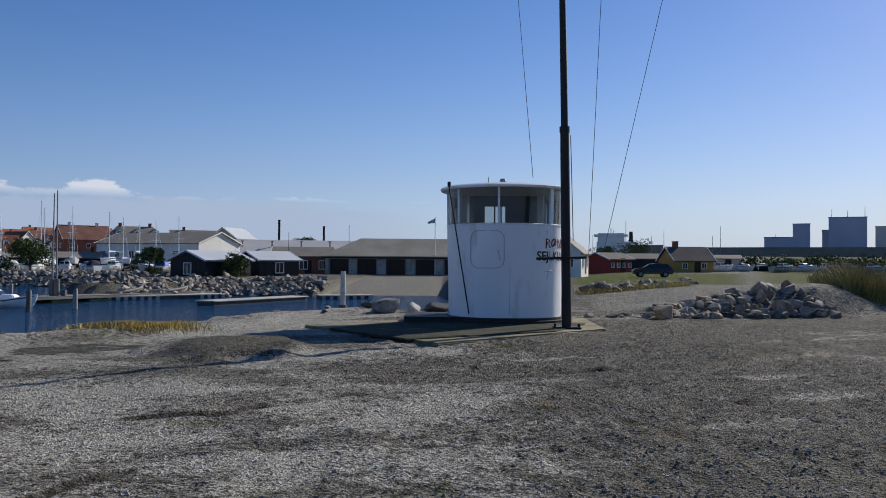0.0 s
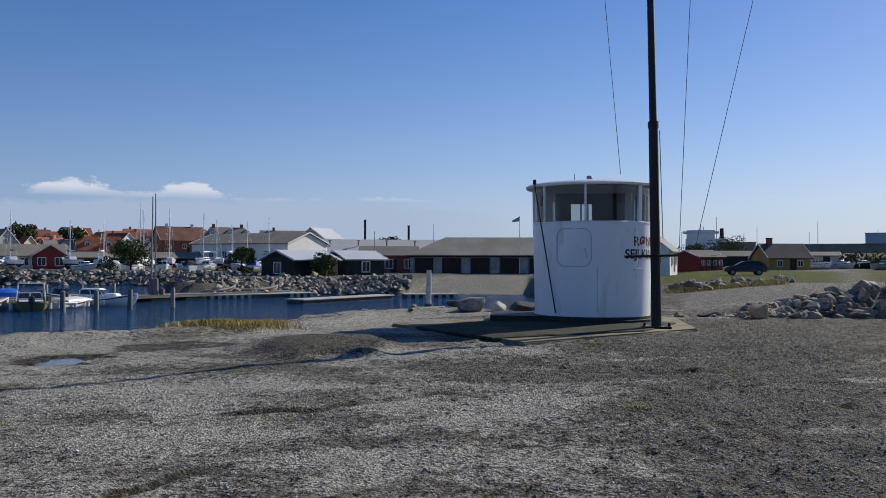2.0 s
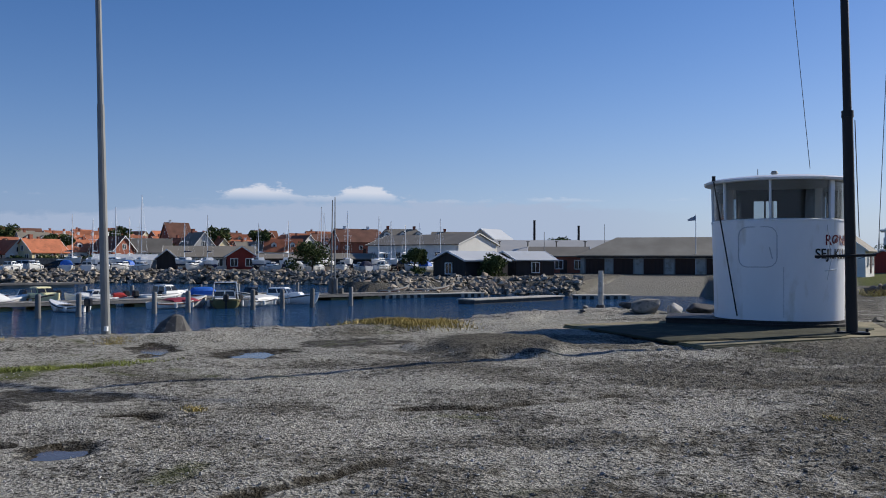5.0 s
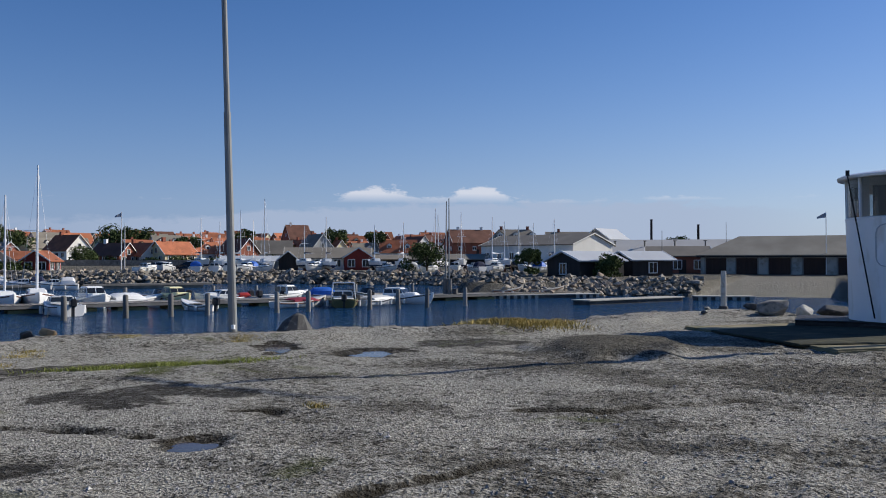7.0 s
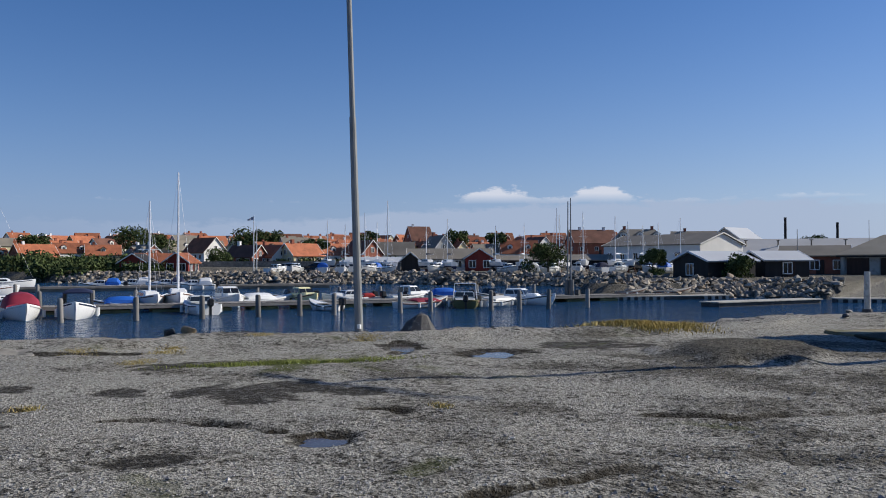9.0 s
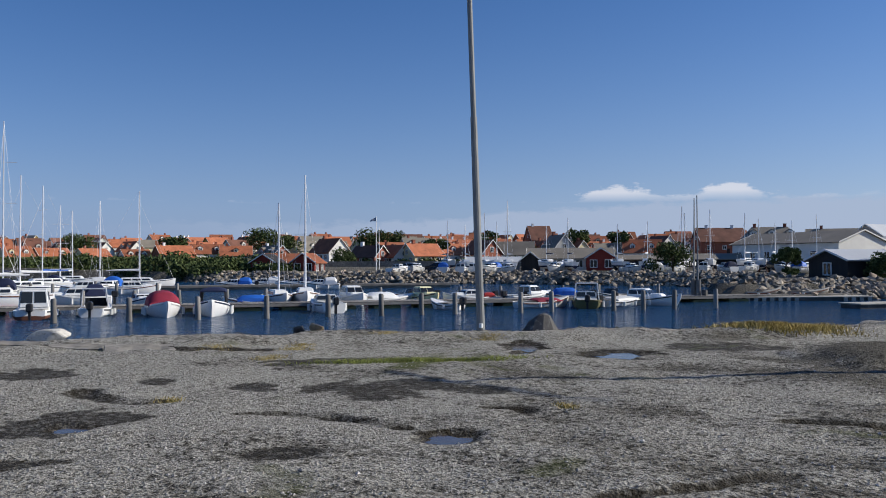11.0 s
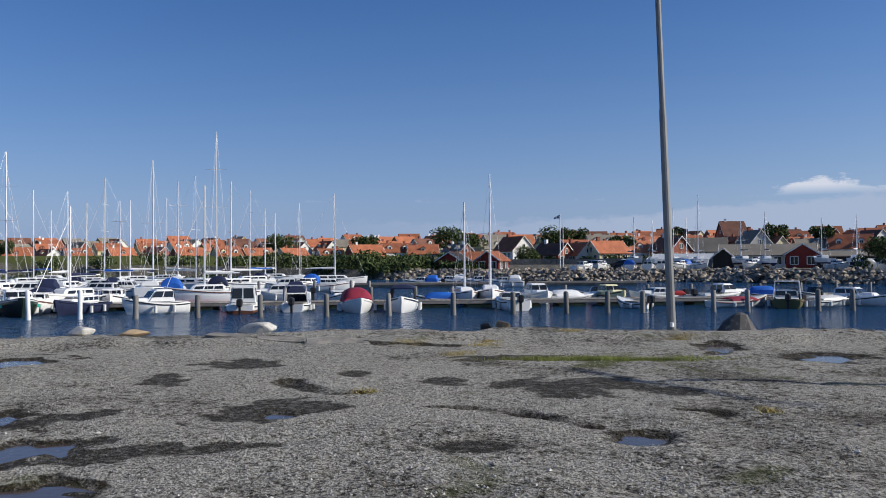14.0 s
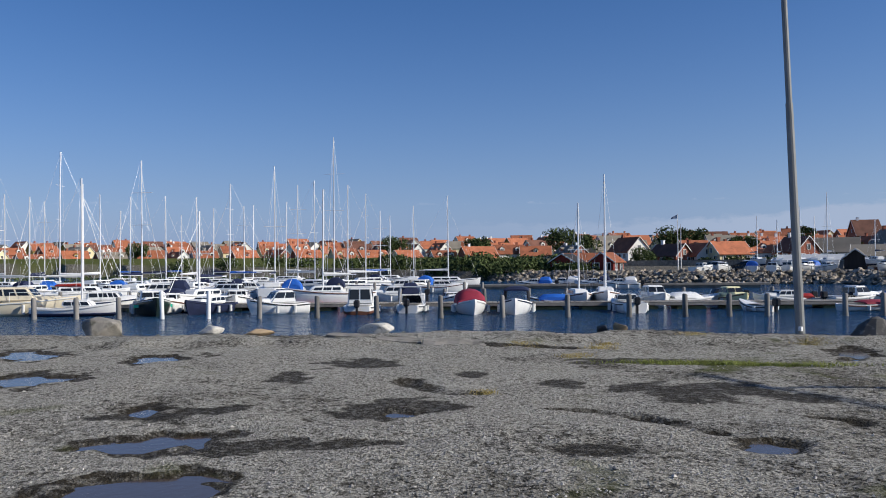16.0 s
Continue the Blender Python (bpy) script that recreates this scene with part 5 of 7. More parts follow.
def motorboat(label, place, heading, L=5.2, W=2.0, free=0.6, hull=None, cabin=None, canopy=None, screen=False, arch=False, motor=True, stripe=None, rail=False, panes=3, group=""):
    """A small motor boat on the water, bow along +x; heading in degrees."""
    hull = hull or gel_m
    L, W, free = L * 0.76, W * 0.82, free * 0.70
    cabin = cabin and (cabin[0], cabin[1], cabin[2] * 0.68)
    canopy = canopy and (*canopy[:2], canopy[2] * 0.8, canopy[3])
    t = thing("motorboat", label, "boat", Matrix.Translation(place) @ pose(0, 0, 0, 0, 0, heading), group)
    bm = B()
    hull_shape(bm, L, W, free, 0.3)
    part("hull", bm, hull, t, smooth=True)
    rub_rail(t, L, W, free, 0.3, (navy_m, fender_m, motor_m, rust_m, motor_m)[len(label) % 5])
    bm = B()
    rows_ = [(-L * 0.46, W * 0.32), (-L * 0.1, W * 0.36), (L * 0.12, W * 0.34)]
    loft(bm, [[(x, -y, free + 0.062) for x, y in rows_] + [(x, y, free + 0.062) for x, y in rows_[::-1]], [(x, -y * 0.98, free + 0.075) for x, y in rows_] + [(x, y * 0.98, free + 0.075) for x, y in rows_[::-1]]], cap0=True, cap1=True)
    part("cockpit_sole", bm, wood_m if not cabin else fender_m, t)
    if stripe:
        bm = B()
        hull_shape(bm, L * 1.004, W * 1.012, 0.16, 0.02, 0.25)
        part("boot_stripe", bm, stripe, t)
    if cabin:
        x0, x1, h = cabin[0] * L, cabin[1] * L, cabin[2]
        rk = 0.75 * h
        bm = B()
        cabin_shape(bm, x0, x1, W * 0.82, free + 0.03, h, rk)
        c = part("cabin", bm, hull if hull in (gel_m, yellow_gel_m, cream_m) else gel_m, t, smooth=True)
        cabin_panes(c, x0, x1, W * 0.82, free + 0.03, h, rk, 0.85, 0.05, panes)
        bm = B()
        cabin_shape(bm, x1 - 0.35 * L * 0.5, x1 + 0.16 * L, W * 0.66, free + 0.03, 0.28, 0.2)
        part("foredeck_trunk", bm, hull if hull in (gel_m, yellow_gel_m, cream_m) else gel_m, t, smooth=True)
    if canopy:
        x0, x1, h, cm = canopy
        bm = B()
        canopy_shape(bm, x0 * L, x1 * L, W * 0.92, free + 0.02, h)
        part("canopy", bm, cm, t, smooth=True)
    if screen:
        bm = B()
        pts = [(0.02 * L, -W * 0.36), (0.14 * L, -W * 0.26), (0.16 * L, 0), (0.14 * L, W * 0.26), (0.02 * L, W * 0.36)]
        loft(bm, [[(x, y, free + 0.05) for x, y in pts], [(x - 0.22, y * 0.9, free + 0.5) for x, y in pts], [(x - 0.25, y * 0.88, free + 0.5) for x, y in pts], [(x - 0.04, y * 0.98, free + 0.05) for x, y in pts]], close=False)
        part("windscreen", bm, tint_m, t)
    if arch:
        bm = B()
        for a, b in (((-0.1, -0.42, 0.0), (-0.16, -0.36, 1.0)), ((-0.16, -0.36, 1.0), (-0.16, 0.36, 1.0)), ((-0.16, 0.36, 1.0), (-0.1, 0.42, 0.0))):
            rod(bm, (a[0] * L, a[1] * W, free + a[2]), (b[0] * L, b[1] * W, free + b[2]), 0.035, n=8)
        part("roll_bar", bm, alu_m, t)
    if motor:
        outboard(t, -L / 2, 0, free * 0.75)
    if rail:
        rails(t, L, W, free)
    fenders(t, L, W, free)
    return t


def sailboat(label, place, heading, L=8.5, mast_h=10.0, hull=None, cover=None, boom=True, group="", free=0.85, jib=True, spread=1, keel=False):
    """A sailing yacht with mast, boom and stays, bow along +x."""
    W = L * 0.30
    hull = hull or gel_m
    a_ = radians(heading)
    place = place - Vector((math.cos(a_), math.sin(a_), 0)) * (0.1 * L)
    t = thing("sailboat", label, "boat", Matrix.Translation(place) @ pose(0, 0, 0, 0, 0, heading), group)
    bm = B()
    hull_shape(bm, L, W, free, 0.3, 0.35, 0.6)
    part("hull", bm, hull, t, smooth=True)
    rub_rail(t, L, W, free, 0.3, (navy_m, rust_m, fender_m)[len(label) % 3], 0.6)
    bm = B()
    hull_shape(bm, L * 1.003, W * 1.01, 0.14, 0.02, 0.3, 0.6)
    part("boot_stripe", bm, red_boat_m if "red boot" in label else navy_m, t)
    bm = B()
    cabin_shape(bm, -0.12 * L, 0.27 * L, W * 0.6, free + 0.03, 0.42, 0.35)
    c = part("cabin_trunk", bm, gel_m, t, smooth=True)
    cabin_panes(c, -0.12 * L, 0.27 * L, W * 0.6, free + 0.03, 0.42, 0.35, 0.85, 0.05, 3, 0.3, 0.75, 0)
    mx = 0.1 * L
    top = free + mast_h
    bm = B()
    rod(bm, (mx, 0, free + 0.4), (mx - 0.004 * mast_h, 0, top), 0.055 if L < 6 else 0.07, 0.045, n=8)
    m = part("mast", bm, alu_m, t, smooth=True)
    for k in range(spread):
        z = free + mast_h * (0.5 + 0.25 * k)
        bm = B()
        rod(bm, (mx - 0.05, -0.11 * L, z), (mx - 0.05, 0.11 * L, z), 0.02, n=5)
        part("spreader", bm, alu_m, m)
    if boom:
        bm = B()
        rod(bm, (mx, 0, free + 1.15), (-0.28 * L, 0, free + 1.2), 0.04, n=8)
        part("boom", bm, alu_m, t)
        if cover:
            bm = B()
            rod(bm, (mx - 0.05, 0, free + 1.26), (-0.22 * L, 0, free + 1.23), 0.105, 0.06, n=8)
            part("sail_cover", bm, cover, t)
    bm = B()
    rod(bm, (0.49 * L, 0, free + 0.35), (mx - 0.01 * mast_h, 0, top - 0.1 * mast_h * (L < 9)), 0.02 if jib else 0.007, 0.012 if jib else 0.008, n=6)
    part("furled_jib" if jib else "forestay", bm, gel_m if jib else alu_m, t)
    for y in (-1, 1):
        bm = B()
        rod(bm, (mx - 0.1, y * W * 0.45, free), (mx - 0.012 * mast_h, 0, top - 0.1), 0.006, n=4)
        part("shroud", bm, alu_m, t)
    bm = B()
    rod(bm, (-0.5 * L, 0, free), (mx - 0.012 * mast_h, 0, top), 0.006, n=4)
    part("backstay", bm, alu_m, t)
    if keel:
        bm = B()
        box(bm, (0, 0, -0.55), (L * 0.25, 0.2, 0.6), taper=1.2)
        for x in (-0.25, 0.25):
            for y in (-1, 1):
                rod(bm, (x * L, y * W * 0.5, -0.85), (x * L, y * W * 0.3, 0.0), 0.05, n=5)
        part("keel_cradle", bm, rust_m, t)
    return t


OUT = ROW_TURN - 90  # bow towards the quay
IN = ROW_TURN + 90   # bow towards the pier
front = "boats on the near side of the pier"
motorboat("white cabin cruiser with raked windows moored at the pier", berth(12.6, 4.2), ROW_TURN + 215, 4.4, 1.9, 0.8, cabin=(-0.25, 0.22, 1.05), motor=False, group=front, panes=2)
motorboat("white pilothouse boat with brown stripe, stern outward", berth(17.2, 4.8), IN + 4, 5.8, 2.2, 0.62, cabin=(-0.12, 0.22, 1.45), stripe=rust_m, group=front, panes=2)
motorboat("white open boat with roll bar and outboard", berth(20.0, 5.4), IN - 3, 4.2, 1.9, 0.6, arch=True, screen=True, group=front)
motorboat("white boat under a dark red canvas canopy", berth(23.4, 3.9), OUT + 8, 5.2, 2.1, 0.72, canopy=(-0.44, 0.2, 1.0, maroon_m), motor=False, group=front)
t = motorboat("white boat with open black-framed canopy", berth(25.9, 3.6), OUT - 4, 4.6, 2.05, 0.8, motor=False, group=front)
for x in (-1.25, -0.45, 0.35):
    bm = B()
    for a, c in (((x, -0.66, 0.5), (x - 0.04, -0.6, 1.28)), ((x - 0.04, -0.6, 1.28), (x - 0.04, 0.6, 1.28)), ((x - 0.04, 0.6, 1.28), (x, 0.66, 0.5))):
        rod(bm, a, c, 0.045, n=6)
    part("canopy_hoop", bm, motor_m, t)
bm = B()
canopy_shape(bm, -1.4, 0.5, 1.34, 1.22, 0.24)
part("canopy_top", bm, navy_m, t, "black canvas top on hoops")
bm = B()
for side in (-1, 1):
    loft(bm, [[(-1.3, side * 0.655, 0.5), (0.4, side * 0.655, 0.5), (0.4, side * 0.64, 0.72), (-1.3, side * 0.64, 0.72)], [(-1.3, side * 0.625, 0.5), (0.4, side * 0.625, 0.5), (0.4, side * 0.61, 0.72), (-1.3, side * 0.61, 0.72)]], cap0=True, cap1=True)
part("canvas_side", bm, motor_m, t)
motorboat("white day boat with black outboard, stern outward", berth(along(50.2, 4.2), 4.6), IN + 6, 4.8, 2.0, 0.75, cabin=(-0.05, 0.2, 0.6), group=front, panes=1)
motorboat("small white dinghy tilted beside a pile", berth(along(42.0, 4.5), 4.6), ROW_TURN + 120, 2.9, 1.45, 0.45, group=front)
motorboat("grey open boat with red tarpaulin", berth(along(35.3, 4.3), 4.5), ROW_TURN + 10, 4.6, 1.8, 0.5, hull=fender_m, canopy=(-0.2, 0.3, 0.28, maroon_m), motor=False, group=front)
motorboat("olive-hulled boat with white windscreen cabin and outboard", berth(along(32.2, 3.4), 3.8), IN - 25, 5.0, 2.1, 0.65, hull=float_m, cabin=(0.02, 0.2, 0.7), arch=True, group=front, panes=1)
motorboat("low white boat with grey cover beside a pile", berth(along(30.0, 4.2), 4.4), ROW_TURN + 25, 4.8, 1.8, 0.5, canopy=(-0.3, 0.3, 0.3, fender_m), group=front)
motorboat("white cuddy boat with curved windows at the pier's end", berth(along(28.2, 4.6), 4.8), ROW_TURN - 50, 5.2, 2.0, 0.6, cabin=(-0.3, 0.12, 0.85), group=front, panes=2)

rear = "boats on the far side of the pier"
motorboat("white sports cruiser with tinted screen behind the pier", berth(along(62.1, 11), 11.5), OUT + 10, 5.0, 2.0, 0.65, cabin=(-0.2, 0.15, 0.6), group=rear, motor=False)
motorboat("white boat with bright blue tarpaulin behind the pier", berth(along(55.4, 10.8), 11), ROW_TURN + 180, 3.8, 1.8, 0.5, canopy=(-0.4, 0.25, 0.5, blue_m), group=rear)
sailboat("small white sailing boat with bare mast behind the pier", berth(along(53.4, 11), 11.5), OUT + 5, 6.0, 5.9, free=0.6, group=rear, jib=False)
sailboat("white sailing boat with blue sail cover behind the pier", berth(along(51.6, 11), 11.5), OUT - 5, 6.6, 7.6, free=0.7, cover=blue_m, group=rear, jib=False)
motorboat("white motor cruiser with tall windscreen behind the pier", berth(along(48.3, 11), 11.4), OUT + 6, 5.0, 2.0, 0.75, cabin=(-0.3, 0.15, 1.0), group=rear)
motorboat("white boat with red cover behind the pier", berth(along(45.9, 11), 11.4), ROW_TURN + 15, 5.0, 2.0, 0.6, canopy=(-0.4, 0.1, 0.5, gel_m), stripe=red_boat_m, group=rear)
motorboat("pale yellow cabin boat behind the pier", berth(along(43.4, 11), 11.4), OUT + 12, 4.6, 1.9, 0.7, hull=yellow_gel_m, cabin=(-0.2, 0.2, 0.9), group=rear, panes=2)
motorboat("low white cabin boat behind the pier", berth(along(40.3, 11), 11.4), ROW_TURN + 190, 4.8, 1.9, 0.6, cabin=(-0.2, 0.2, 0.65), group=rear)
motorboat("small grey workboat with red engine behind the pier", berth(along(38.2, 11), 11.4), ROW_TURN + 170, 4.4, 1.8, 0.5, hull=fender_m, canopy=(0.1, 0.35, 0.4, red_boat_m), group=rear)
motorboat("white wheelhouse boat with curved screen behind the pier", berth(along(36.2, 11), 11.4), ROW_TURN + 20, 5.2, 2.0, 0.65, cabin=(-0.1, 0.25, 0.95), group=rear, panes=2)
motorboat("white boat with blue canvas behind the pier", berth(along(33.8, 11), 11.4), ROW_TURN + 165, 5.0, 2.0, 0.6, canopy=(-0.25, 0.2, 0.65, blue_m), group=rear)
motorboat("low white boat at the end of the pier", berth(along(30.5, 11), 11.4), ROW_TURN + 200, 4.6, 1.8, 0.5, screen=True, group=rear)
motorboat("red-hulled small boat at the pier", berth(along(44.4, 16), 16), ROW_TURN + 185, 4.6, 1.8, 0.5, hull=gel_m, screen=True, group=rear)

left = "boats at the crowded end of the pier"
t = motorboat("large cream flybridge cruiser with dark canopy", berth(along(90.3, 3), 3.6), ROW_TURN + 15, 8.6, 2.7, 1.1, hull=cream_m, cabin=(-0.2, 0.2, 1.2), canopy=(-0.45, -0.18, 1.6, navy_m), motor=False, rail=True, group=left, panes=3)
sailboat("white small sailing boat with dark keel line and red lifebuoys", berth(along(86.2, 3), 2.8), ROW_TURN + 5, 4.6, 7.2, free=0.45, group=left, cover=red_boat_m)
motorboat("white sports cruiser with long tinted windows", berth(along(84.6, 8), 7.4), ROW_TURN + 20, 7.0, 2.6, 0.9, cabin=(-0.2, 0.2, 0.8), motor=False, rail=True, group=left)
t = motorboat("black and green-lettered hull with white cabin", berth(along(82.3, 3.4), 3.8), OUT + 28, 6.8, 2.4, 1.0, hull=dark_hull_m, cabin=(-0.25, 0.15, 0.9), motor=False, group=left)
bm = B()
for k in range(7):
    for side in (-1, 1):
        box(bm, (0.5 + 0.16 * k, side * (0.99 - 0.022 * k), 0.5 + 0.01 * k), (0.11, 0.06, 0.15), None)
part("name_bars", bm, mint_m, t, "mint-green bars for the boat's name")
sailboat("white yacht with blue hull stripe and leaning mast", berth(along(79.4, 7), 7.6), OUT - 20, 6.6, 5.2, hull=gel_m, cover=navy_m, group=left)
motorboat("white motor cruiser with blue cockpit cover", berth(along(80.9, 6), 5.6), OUT + 10, 6.2, 2.3, 0.85, cabin=(-0.1, 0.22, 0.75), canopy=(-0.42, -0.1, 1.0, navy_m), motor=False, rail=True, group=left)
motorboat("white cabin boat with tinted panes and rails", berth(along(77.2, 9), 10.4), OUT + 15, 6.0, 2.3, 0.85, cabin=(-0.25, 0.2, 0.8), motor=False, rail=True, group=left)
motorboat("dark blue hulled cruiser with white deck", berth(along(78.6, 5), 5.0), OUT - 12, 5.6, 2.1, 0.75, hull=navy_m, cabin=(-0.2, 0.2, 0.6), motor=False, group=left)
sailboat("white yacht with red boot stripe near the pier", berth(along(71.0, 14), 14), ROW_TURN + 200, 6.0, 7.0, group=left, cover=gel_m)
motorboat("white cuddy cruiser with grey cover behind the pier", berth(along(66.0, 18), 18), ROW_TURN + 190, 5.4, 2.1, 0.8, cabin=(-0.1, 0.25, 0.8), canopy=(-0.4, -0.1, 1.0, navy_m), group=left, panes=2)

marina = "yachts in the far marina"
r = random.Random(12)
FAR_MASTS = [(89.27, 74, 7.2), (87.56, 84, 12.2), (86.22, 66, 7.6), (82.71, 72, 10.2), (79.28, 76, 7.6), (77.14, 82, 9.4), (74.2, 72, 10.0), (72.64, 95, 10.6), (71.5, 80, 9.6), (70.19, 82, 14.1), (69.27, 78, 9.0),
             (68.02, 92, 9.4), (64.7, 96, 8.3), (62.31, 92, 9.1), (90.6, 95, 9.0), (88.4, 104, 9.0), (85.2, 98, 9.5), (84.0, 110, 8.5), (81.2, 100, 9.6), (75.6, 104, 9.0), (73.4, 112, 10.0), (67.0, 100, 8.0),
             (66.3, 110, 8.0), (80.2, 118, 8.5), (83.4, 88, 8.5), (76.2, 92, 8.0), (91.2, 70, 9.0), (78.2, 96, 8.0)]
COVERS = (navy_m, gel_m, fender_m, navy_m, gel_m, blue_m)
for i, (b_deg, d, zt) in enumerate(FAR_MASTS):
    L = 6.2 + 0.38 * zt * r.uniform(0.85, 1.1)
    free = 0.85
    sailboat(("white yacht with furled sails among moored boats", "white yacht with dark sail cover at its berth", "pale yacht with slim mast at its berth")[i % 3], polar(b_deg, d, WATER), ROW_TURN + r.choice((0, 180, 20, 200, 90, -90)) + r.uniform(-12, 12),
             min(0.86 * L, 9.5), zt - WATER - free, cover=COVERS[i % 6], group=marina, jib=i % 3 != 1, spread=1 + i % 2)
for i in range(20):
    b_deg = 62 + 29 * (i + 0.5) / 20
    motorboat(("white motor boat with tinted cabin in the marina", "white motor boat with navy canopy in the marina")[i % 2], polar(b_deg, r.uniform(66, 100), WATER), ROW_TURN + r.choice((0, 180, 90, -90)) + r.uniform(-15, 15),
              r.uniform(5.0, 7.4), 2.2, 0.9, cabin=(-0.2, 0.22, r.uniform(0.6, 1.0)), canopy=(-0.42, -0.14, 1.2, r.choice((navy_m, navy_m, blue_m))) if i % 2 else None, motor=False, group=marina, rail=i % 3 == 0)
for b_deg, d, kind in ((56.3, 90, blue_m), (54.4, 94, gel_m), (50.6, 88, gel_m), (52.3, 92, navy_m)):
    motorboat("white boat on the inner berth by the breakwater", polar(b_deg, d, WATER), ROW_TURN + 170, 5.4, 2.1, 0.75, cabin=(-0.1, 0.22, 0.7), canopy=(-0.42, -0.1, 0.9, kind), group="boats by the breakwater")
# a second, rear pier and its piles
bm = B()
box(bm, (0, 0, 0.4), (110, 1.6, 0.2))
box(bm, (0, 0, 0.05), (108, 1.2, 0.5))
solid("rear_pier", bm, wood_m, "grey timber pier between the far berths", "pier", Matrix.Translation(polar(76, 92, WATER)) @ pose(0, 0, 0, 0, 0, ROW_TURN))
for k in range(26):
    ob = new("mooring_pile", pile_mesh)
    ob.matrix_world = Matrix.Translation(polar(60 + 31 * k / 25, r.uniform(68, 86), WATER))
    tagged(ob, "grey timber mooring pile in the marina", "pile", "far mooring piles")

# the jetty with its pontoons, boulders and the tall double mast
jetty_armour = armour("jetty_armour", "slope of tipped brown and grey granite boulders round the jetty", [(-9.6, 68.5), (-13, 69.0), (-18, 68.0), (-24.5, 59.2)], 300, 0.3, 0.62, -3.4, 0.12, -1.2, 41)
armour("jetty_boulders", "boulders along the back of the jetty", [(-22.5, 60), (-26, 61), (-26.8, 70), (-31, 84)], 60, 0.4, 0.8, -2.0, -0.2, -1.2, 42)
breakwater = armour("breakwater", "long breakwater of grey and brown granite boulders", [(-31, 85), (-43, 88.4), (-56, 85.5), (-64, 87.5), (-78, 77.5), (-92, 73.5), (-112, 68.5)], 300, 0.34, 0.68, -2.6, 0.0, -1.2, 43)
armour("breakwater_crest", "upper row of breakwater boulders", [(-29, 87.5), (-43, 90), (-56, 87), (-64, 89), (-78, 79), (-92, 75), (-112, 70), (-135, 68)], 300, 0.32, 0.62, -2.0, 0.2, -0.25, 44)
armour("breakwater_toe", "lower row of breakwater boulders at the waterline", [(-31, 84), (-43, 87), (-56, 84), (-64, 86), (-78, 76), (-92, 72), (-112, 67)], 240, 0.35, 0.65, -1.2, -0.8, -1.25, 47)
armour("slip_armour", "boulders beside the slipway", [(-0.2, 65.5), (2.4, 62), (4.6, 52)], 45, 0.35, 0.8, -1.6, -1.2, 0.0, 45)
armour("inlet_bank", "tumbled boulders on the inlet bank", [(4.6, 52), (4.8, 40), (4.4, 33)], 40, 0.3, 0.6, 1.6, -0.1, -1.1, 46)


stone_fill(breakwater, "smaller grey and tan stones of the breakwater", [(-31, 85), (-43, 88.4), (-56, 85.5), (-64, 87.5), (-78, 77.5), (-92, 73.5), (-112, 68.5)], 1700, 0.2, 0.46, -3.2, 0.25, -1.25, 48)
stone_fill(jetty_armour, "smaller tan stones of the jetty slope", [(-9.6, 67.5), (-13, 68.4), (-18, 67.4), (-24.5, 58.6)], 500, 0.16, 0.36, -3.0, 0.1, -1.2, 49)


def pontoon(label, a, b, width, ribs, z=WATER):
    a, b = Vector((*a, z)), Vector((*b, z))
    L = (b - a).length
    t = thing("pontoon", label, "pontoon", Matrix.Translation((a + b) / 2) @ pose(0, 0, 0, 0, 0, math.degrees(math.atan2(b.y - a.y, b.x - a.x))))
    bm = B()
    box(bm, (0, 0, 0.26), (L, width, 0.08), bevel=0.02)
    part("deck", bm, concrete_m, t)
    bm = B()
    box(bm, (0, 0, 0.03), (L - 0.2, width - 0.2, 0.36))
    part("float", bm, dark_rock_m, t)
    if ribs:
        n_r = int(L / 0.55)
        for k in range(n_r):
            if ribs == 1 or k % 14 < 9:
                bm = B()
                box(bm, (-L / 2 + (k + 0.5) * L / n_r, -width / 2 - 0.02, 0.11), (0.26, 0.08, 0.26))
                part("rib", bm, concrete_m, t)
    return t


pontoon("pale concrete pontoon with ribbed side along the jetty", (-24.2, 55.2), (-17.0, 62.6), 2.2, 2)
pontoon("low floating dock of grey concrete", (-14.6, 50.6), (-10.2, 59.0), 1.6, 0)
pontoon("ribbed pale dock section by the slipway", (-9.2, 60.5), (-5.4, 62.0), 1.6, 1)
for k, (s, w) in enumerate(((0.3, 2.2), (0.62, 2.6))):
    p = Vector((-24.2, 55.2, 0)).lerp(Vector((-17.0, 62.6, 0)), s)
    motorboat("pale upturned rowing dinghy lying on the pontoon", Vector((p.x - 0.4, p.y + 0.6, WATER + 0.34)), 46, w * 1.5, 1.3, 0.3, hull=concrete_m, motor=False)
rig = thing("twin_mast", "tall grey timber dolphin with twin steel masts on the jetty tip", "mast", Matrix.Translation(polar(25.15, 58.5, WATER)))
bm = B()
for x in (-0.22, 0.12):
    rod(bm, (x, 0, -1.5), (x, 0, 1.5), 0.16, n=10)
part("dolphin_post", bm, pile_m, rig)
for x, h in ((-0.2, 7.0), (0.08, 7.2)):
    bm = B()
    rod(bm, (x, 0, 1.3), (x * 0.7, 0, h), 0.06, 0.035, n=8)
    part("steel_mast", bm, steel_m, rig)
bm = B()
box(bm, (0.55, 0, 0.4), (0.3, 0.3, 0.8))
part("box_locker", bm, dark_rock_m, rig)

